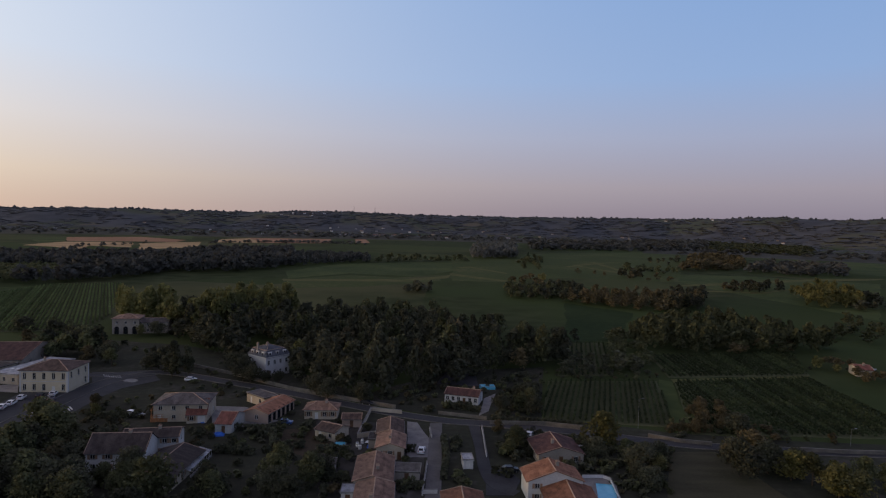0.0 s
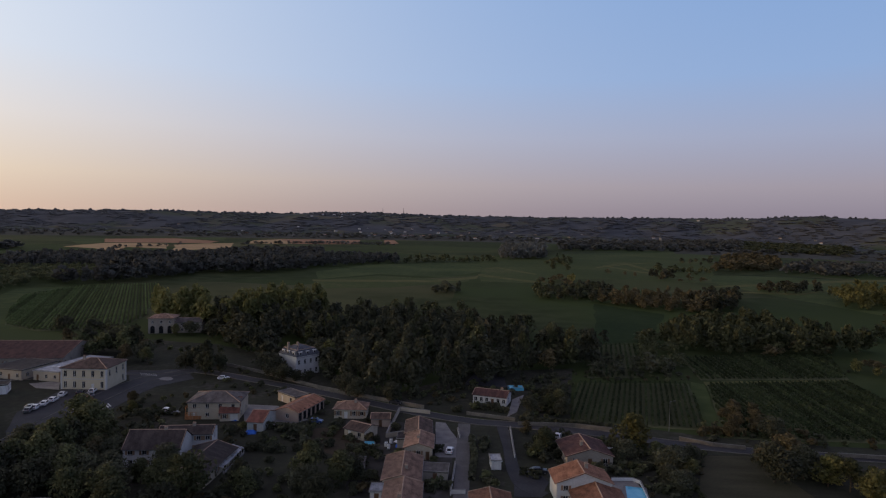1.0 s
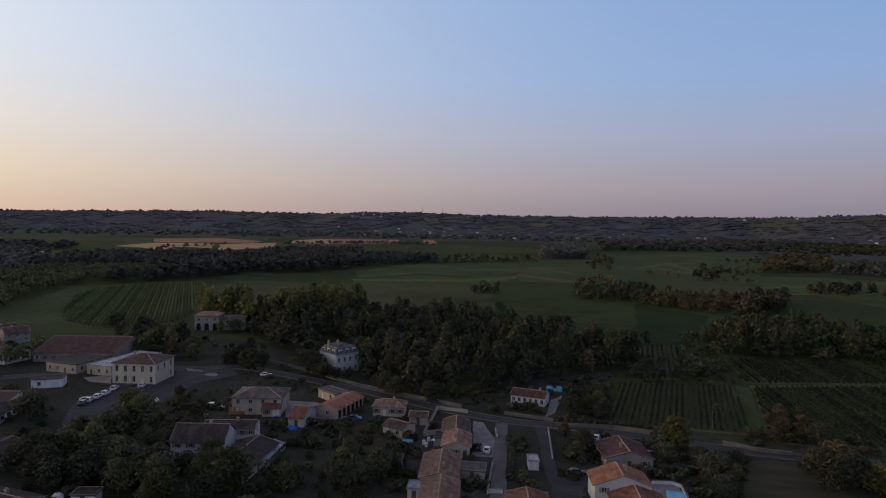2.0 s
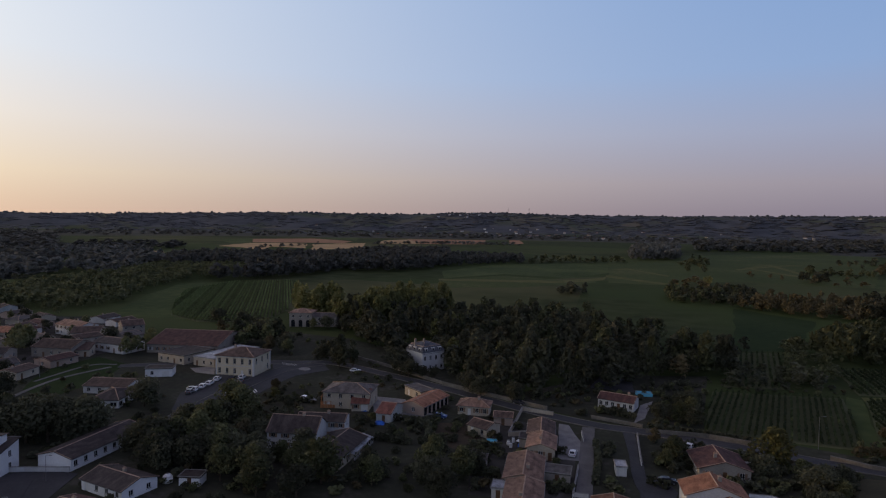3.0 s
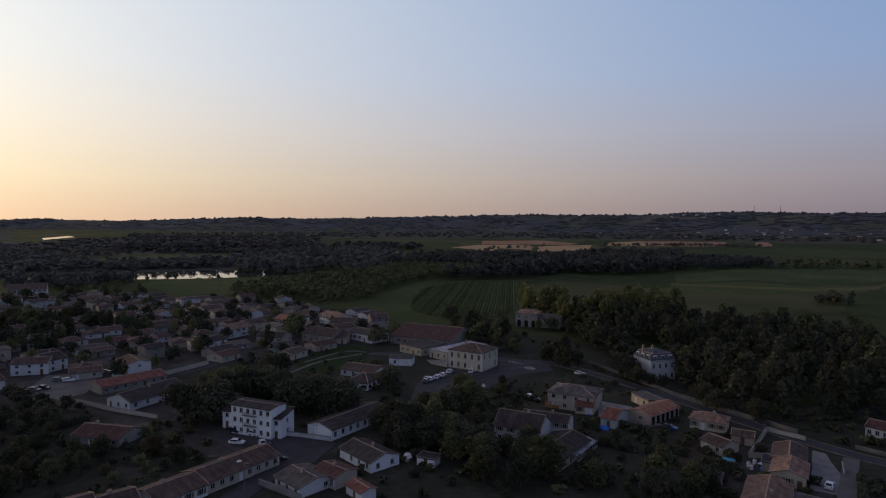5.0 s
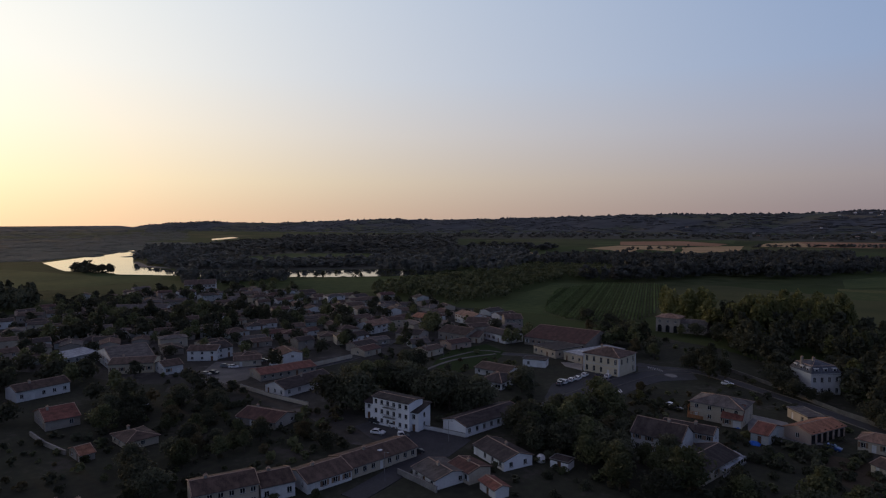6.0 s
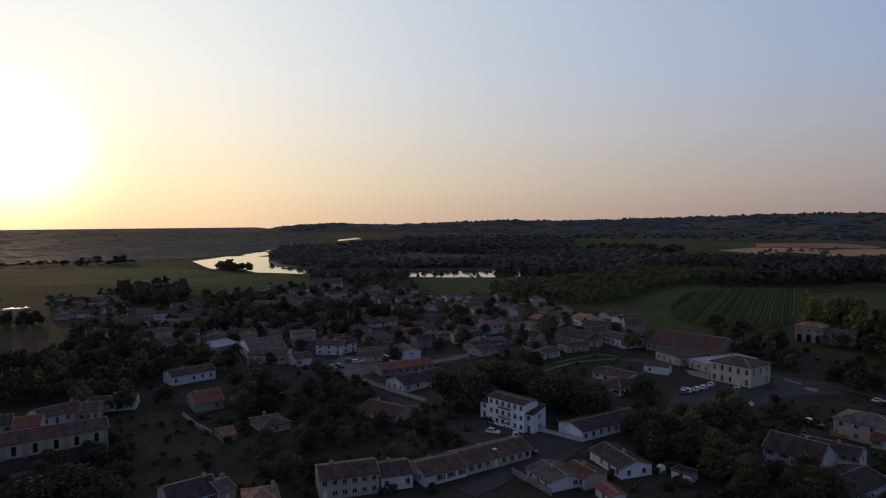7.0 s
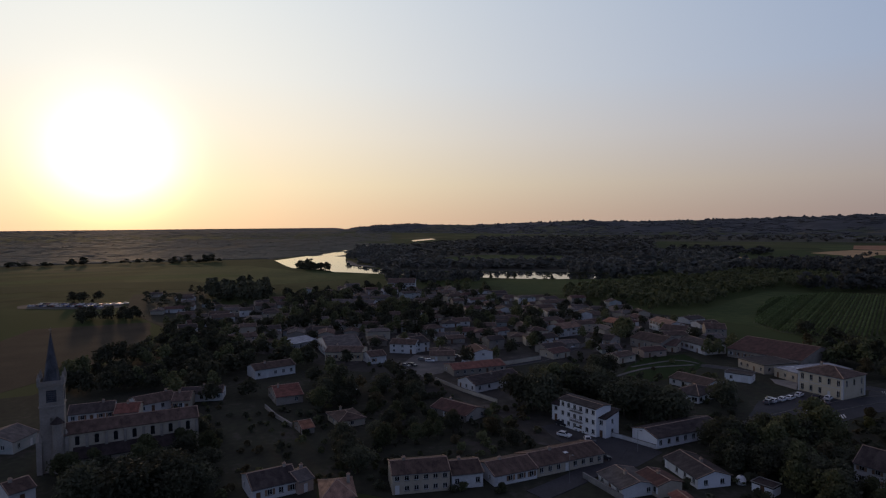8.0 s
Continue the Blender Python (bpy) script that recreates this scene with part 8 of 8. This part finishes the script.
tree('wide', 51.2, 142.0, 0.45)
tree('wide', -69.5, 138.4, 0.75)
tree('round', -64.8, 132.1, 0.7)
# hedges and walls
hedge([(3.0, 197.7), (13.4, 193.8)], 1.7, 1.2)
hedge([(-10.8, 158.3), (-5.7, 158.7)], 1.7, 1.2)
hedge([(-31.1, 157.0), (-22.3, 156.8)], 1.7, 1.2)
hedge([(-27.6, 139.7), (-20.0, 139.5)], 1.7, 1.2)
hedge([(-9.1, 136.3), (-2.8, 135.8)], 1.7, 1.2)
hedge([(15.8, 160.2), (22.0, 155.9)], 1.7, 1.2)
hedge([(13.5, 146.1), (17.7, 143.7)], 1.7, 1.2)
hedge([(39.2, 161.8), (46.2, 159.8)], 1.7, 1.2)
hedge([(42.5, 139.3), (51.0, 137.7)], 1.7, 1.2)
hedge([(-60.5, 172.1), (-48.2, 170.7)], 1.7, 1.2)
hedge([(-56.7, 155.2), (-46.1, 153.6)], 1.7, 1.2)
hedge([(-100, 179), (-91, 179)], 1.7, 1.2)
hedge([(1.6, 168.6), (2.4, 155.3), (1.6, 141.1)], 1.5)
hedge([(33.3, 153.5), (45.4, 153.1), (56.9, 152.6)], 1.4)
hedge([(-53.1, 171.6), (-45.4, 169.0), (-42.7, 157.5)], 1.6)
hedge([(-193, 68), (-188, 75), (-188, 85)], 1.8, 1.2)
hedge([(15.8, 185.5), (26.2, 184.1), (43.0, 181.4)], 1.6, 1.2)
hedge([(69.2, 180.8), (81, 180)], 2.0, 1.4, "leaf_rust", "rusty untrimmed hedge along the field")
garden_wall([(-111, 251), (-81, 234), (-52, 214), (-31.2, 203.6), (-13.6, 195.1)], 1.2, "old_stone", 0.35, "long grey stone wall along the road")
garden_wall([(-22.0, 167.6), (-21.1, 192.0), (-11.3, 189.8)], 1.3, "cream")
garden_wall([(-22.0, 167.6), (-17.0, 170.3)], 1.3, "cream")
garden_wall([(-3.0, 132.8), (-2.4, 150.0)], 1.1, "white", 0.25, "low white wall along the gravel lane")
garden_wall([(-2.8, 133.7), (0.3, 133.9)], 1.1, "white", 0.25, "white gate wall at the lane")
garden_wall([(-1.6, 169.1), (-2.3, 175.4)], 1.1, "white", 0.25, "low white wall along the gravel lane")
garden_wall([(12.9, 178.2), (12.7, 156.0)], 1.1, "white", 0.25, "low white wall along the lane")
garden_wall([(0.1, 190.8), (14.9, 186.3)], 1.0, "old_stone", 0.3, "grey low wall along the road")
garden_wall([(15.5, 181.9), (32.3, 182.3), (42.6, 179.6)], 1.2, "old_stone", 0.3, "grey low wall along the road")
garden_wall([(60.2, 174.4), (68.0, 170.3), (76.0, 168.6)], 1.1, "old_stone", 0.4, "grey stone wall at the roadside")
garden_wall([(99, 166), (110, 165), (127, 165)], 1.1, "old_stone", 0.4, "grey stone wall along the road")
garden_wall([(-133.9, 109.0), (-126.9, 111.3), (-117.1, 114.1)], 1.2, "white", 0.25, "low white wall of the school yard")
garden_wall([(-110.3, 84.8), (-103.7, 85.0), (-96.4, 84.8)], 1.4, "concrete", 0.3, "pale wall along the street")
garden_wall([(-219, 123), (-220, 134), (-222, 148)], 1.8, "cream", 0.35, "long pale wall along the village street")
garden_wall([(-202.5, 25.4), (-190.2, 26.8), (-178.9, 29.4)], 1.2, "stone", 0.35, "old churchyard wall")
garden_wall([(-209.8, 90.9), (-190.7, 93.4), (-173.1, 97.4)], 1.3, "cream", 0.3, "long pale wall before the workshop")
garden_wall([(34.6, 144.4), (39.5, 144.7), (41.0, 143.2), (40.2, 132.0)], 0.9, "bright", 0.15, "low white wall round the pool terrace")
water_butt(-21.1, 160.9)
water_butt(-20.2, 159.3)
water_butt(-20.1, 163.4)
garden_table(39.1, 164.6, 12)
garden_table(-18.5, 163.5, 70)
garden_table(-61.1, 176.0, 30)
# cars
car(-133, 195, 105, 'car_white')
car(-132, 189, 101, 'car_white')
car(-132, 185, 107, 'car_white')
car(-132, 181, 103, 'car_white')
car(-132, 178, 105, 'car_grey')
car(-123, 188, 285, 'car_white')
car(-129, 198, 108, 'car_dark')
car(-118, 178, 100, 'car_grey')
car(-126, 200, 105, 'car_white')
car(-124, 195, 148, 'car_grey')
car(-122, 191, 152, 'car_red')
car(-113, 180, 80, 'car_dark')
car(-90, 222, 5, 'car_white')
car(-91, 182, -10, 'car_white')
car(-89, 181, -14, 'car_grey')
car(-44.3, 177.6, 0, 'car_blue')
car(26.0, 172.3, 70, 'car_white')
car(17.8, 147.1, 10, 'car_dark')
car(-23.2, 199.0, -20, 'car_dark')
car(-144.2, 103.2, 15, 'car_dark')
car(-137.1, 105.0, 15, 'car_white')
car(-135.8, 97.9, 30, 'car_white')
car(-129.2, 101.0, -30, 'car_white')
car(-126.0, 100.5, -30, 'car_dark')
car(-117.3, 96.4, 70, 'car_dark')
car(-244, 100, 60, 'car_grey')
car(-240, 102, 55, 'car_white')
car(-243, 106, 55, 'car_white')
car(-243, 114, 60, 'car_white')
car(-242, 116, 60, 'car_grey')
car(-232, 116, 50, 'car_white')
car(-236, 92, 30, 'car_dark')
car(-236, 89, 30, 'car_grey')
car(-210, 57, 40, 'car_white')
car(-292, 62, 70, 'car_white')
car(-289, 55, 70, 'car_grey')
car(-290, 58, 70, 'car_dark')
car(-133, 181, 40, 'car_grey')
car(-209, 57, 60, 'car_white')
car(188, 267, 10, 'car_white')
for row, shift in ((0, 0.0), (1, 11.0)):
    for i in range(19):
        cx, cy = -557 + shift * 0.86 + i * 1.62, -88 - shift * 0.5 + i * 2.72
        car(cx, cy, -31 + 180 * row, ("car_white", "car_grey", "car_white", "car_dark", "car_blue", "car_white", "car_red")[(i * 3 + row * 2) % 7])
car(-530, -36, 85, 'car_white')
car(-528, -32, 85, 'car_white')
car(-531, -28, 85, 'car_white')
car(-478, -27, 85, 'car_white')
car(-402, 3, 85, 'car_white')
car(-380, 14, 85, 'car_white')
car(-464, 8, 85, 'car_white')
car(-4.0, 158.2, 84, 'car_white')
car(-237, 174, 75, "car_white", True)
# pools, sheets, tanks, posts
field('pool_terrace', [(34.0, 145.3), (40.5, 145.7), (40.4, 129.7), (32.9, 129.3)], 'concrete', 0.156, 'pale paved pool terrace', 'terrace', rough_edge=0.2)
pool(38.4, 136.7, 80, 9.0, 4.2)
pool(17.6, 222.2, 5, 5.0, 3.0, 1.0, "raised blue garden pool behind the bungalow")
pool(-25.7, 161.4, 5, 2.6, 2.6, 0.5, "small raised blue paddling pool")
tarp(-60.1, 167.1, 10, 3.2, 2.2)
tarp(-69.4, 177.8, 0, 3.4, 2.2)
tarp(48.8, 155.5, 5, 2.6, 2.2)
tarp(-17.5, 161.4, 5, 2.2, 2.2)
tank(-91.8, 115.8)
greenhouse(-57.8, 145.5, 90, 13.0, 3.0)
pole(59.7, 181.8, 9)
pole(116, 171, 5)
pole(-223, 148, 8)
pole(-196, 179, 7)
pole(-109.3, 80.1, 7)
pole(-117.7, 108.4, 6)
far_mast(8.2, 830)
far_mast(6.3, 830)
far_spire(-16.8, -60)

for mat, low in SCRUB.items():
    tagged(new("garden_shrubs", quads_mesh("garden_shrubs", np.concatenate(low), M[mat])), {"leaf": "green garden shrubs and rough growth between the houses", "leaf_rust": "brownish dry shrubs between the houses"}.get(mat, "dark garden shrubs and rough growth between the houses"), "shrubs", kind="stuff")
for mat, far in FAR.items():
    tagged(new("village_trees", quads_mesh("village_trees", np.concatenate(far), M[mat])), {"leaf": "green broadleaf trees among the village houses", "leaf_dark": "dark broadleaf trees among the village houses",
           "leaf_rust": "rust-tinged trees among the village houses", "conifer": "dark conifers among the village houses"}.get(mat, "yellowing trees among the village houses"), "trees", kind="stuff")

# balconies of the apartment house, dormers of the manor
for o in [o for o in scene.objects if o.type == "EMPTY"]:
    if o.get("label", "").startswith("three-storey white apartment"):
        wall = next(c for c in o.children if c.name.startswith("wall"))
        hx, hy = max(v.co.x for v in wall.data.vertices), max(v.co.y for v in wall.data.vertices)
        for z in (2.95, 5.8):
            slab = part("balcony", Shape().box(-2.2, -1.0, 0, 2.2, 0, 0.14).mesh("balcony", M["concrete"]), o, (-0.1, -hy - 0.003, z))
            rail = Shape().box(-2.2, -1.0, 0.98, 2.2, -0.95, 1.04)
            for i in range(23):
                rail.box(-2.2 + i * 0.2 - 0.015, -0.99, 0.14, -2.2 + i * 0.2 + 0.015, -0.96, 0.98)
            part("railing", rail.mesh("railing", M["steel"]), slab)
    if o.get("category") == "manor house":
        for turn, off in ((0, 5.35), (270, 5.15)):
            q = pose(0, 0, 0, 0, 0, turn)
            for sx in (-3.3, 0.0, 3.3):
                at = q @ Vector((sx, -off, 7.75))
                d = part("dormer", Shape().box(-0.65, 0, 0, 0.65, 1.6, 1.45).prism([(-0.8, -0.12), (0.8, -0.12), (0.8, 1.6), (-0.8, 1.6)], 1.45, 1.6).mesh("dormer", M["white"]), o, at, turn)
                part("pane", Shape().box(-0.42, -0.03, 0.2, 0.42, -0.005, 1.25).mesh("pane", M["glass"]), d)
    if o.get("category") == "town hall":
        wall = next(c for c in o.children if c.name.startswith("wall"))
        hx, hy = max(v.co.x for v in wall.data.vertices), max(v.co.y for v in wall.data.vertices)
        for sx in (-1, 1):
            for sy in (-1, 1):
                part("quoin", Shape().box(-0.3, -0.3, 0, 0.3, 0.3, 7.25).mesh("quoin", M["white"]), o, (sx * (hx - 0.27), sy * (hy - 0.27), 0))
        part("cornice", Shape().box(-hx - 0.12, -hy - 0.12, 0, hx + 0.12, -hy - 0.003, 0.3).mesh("cornice", M["white"]), o, (0, 0, 6.9))
        part("string_course", Shape().box(-hx - 0.06, -hy - 0.06, 0, hx + 0.06, -hy - 0.003, 0.2).mesh("string_course", M["white"]), o, (0, 0, 3.6))
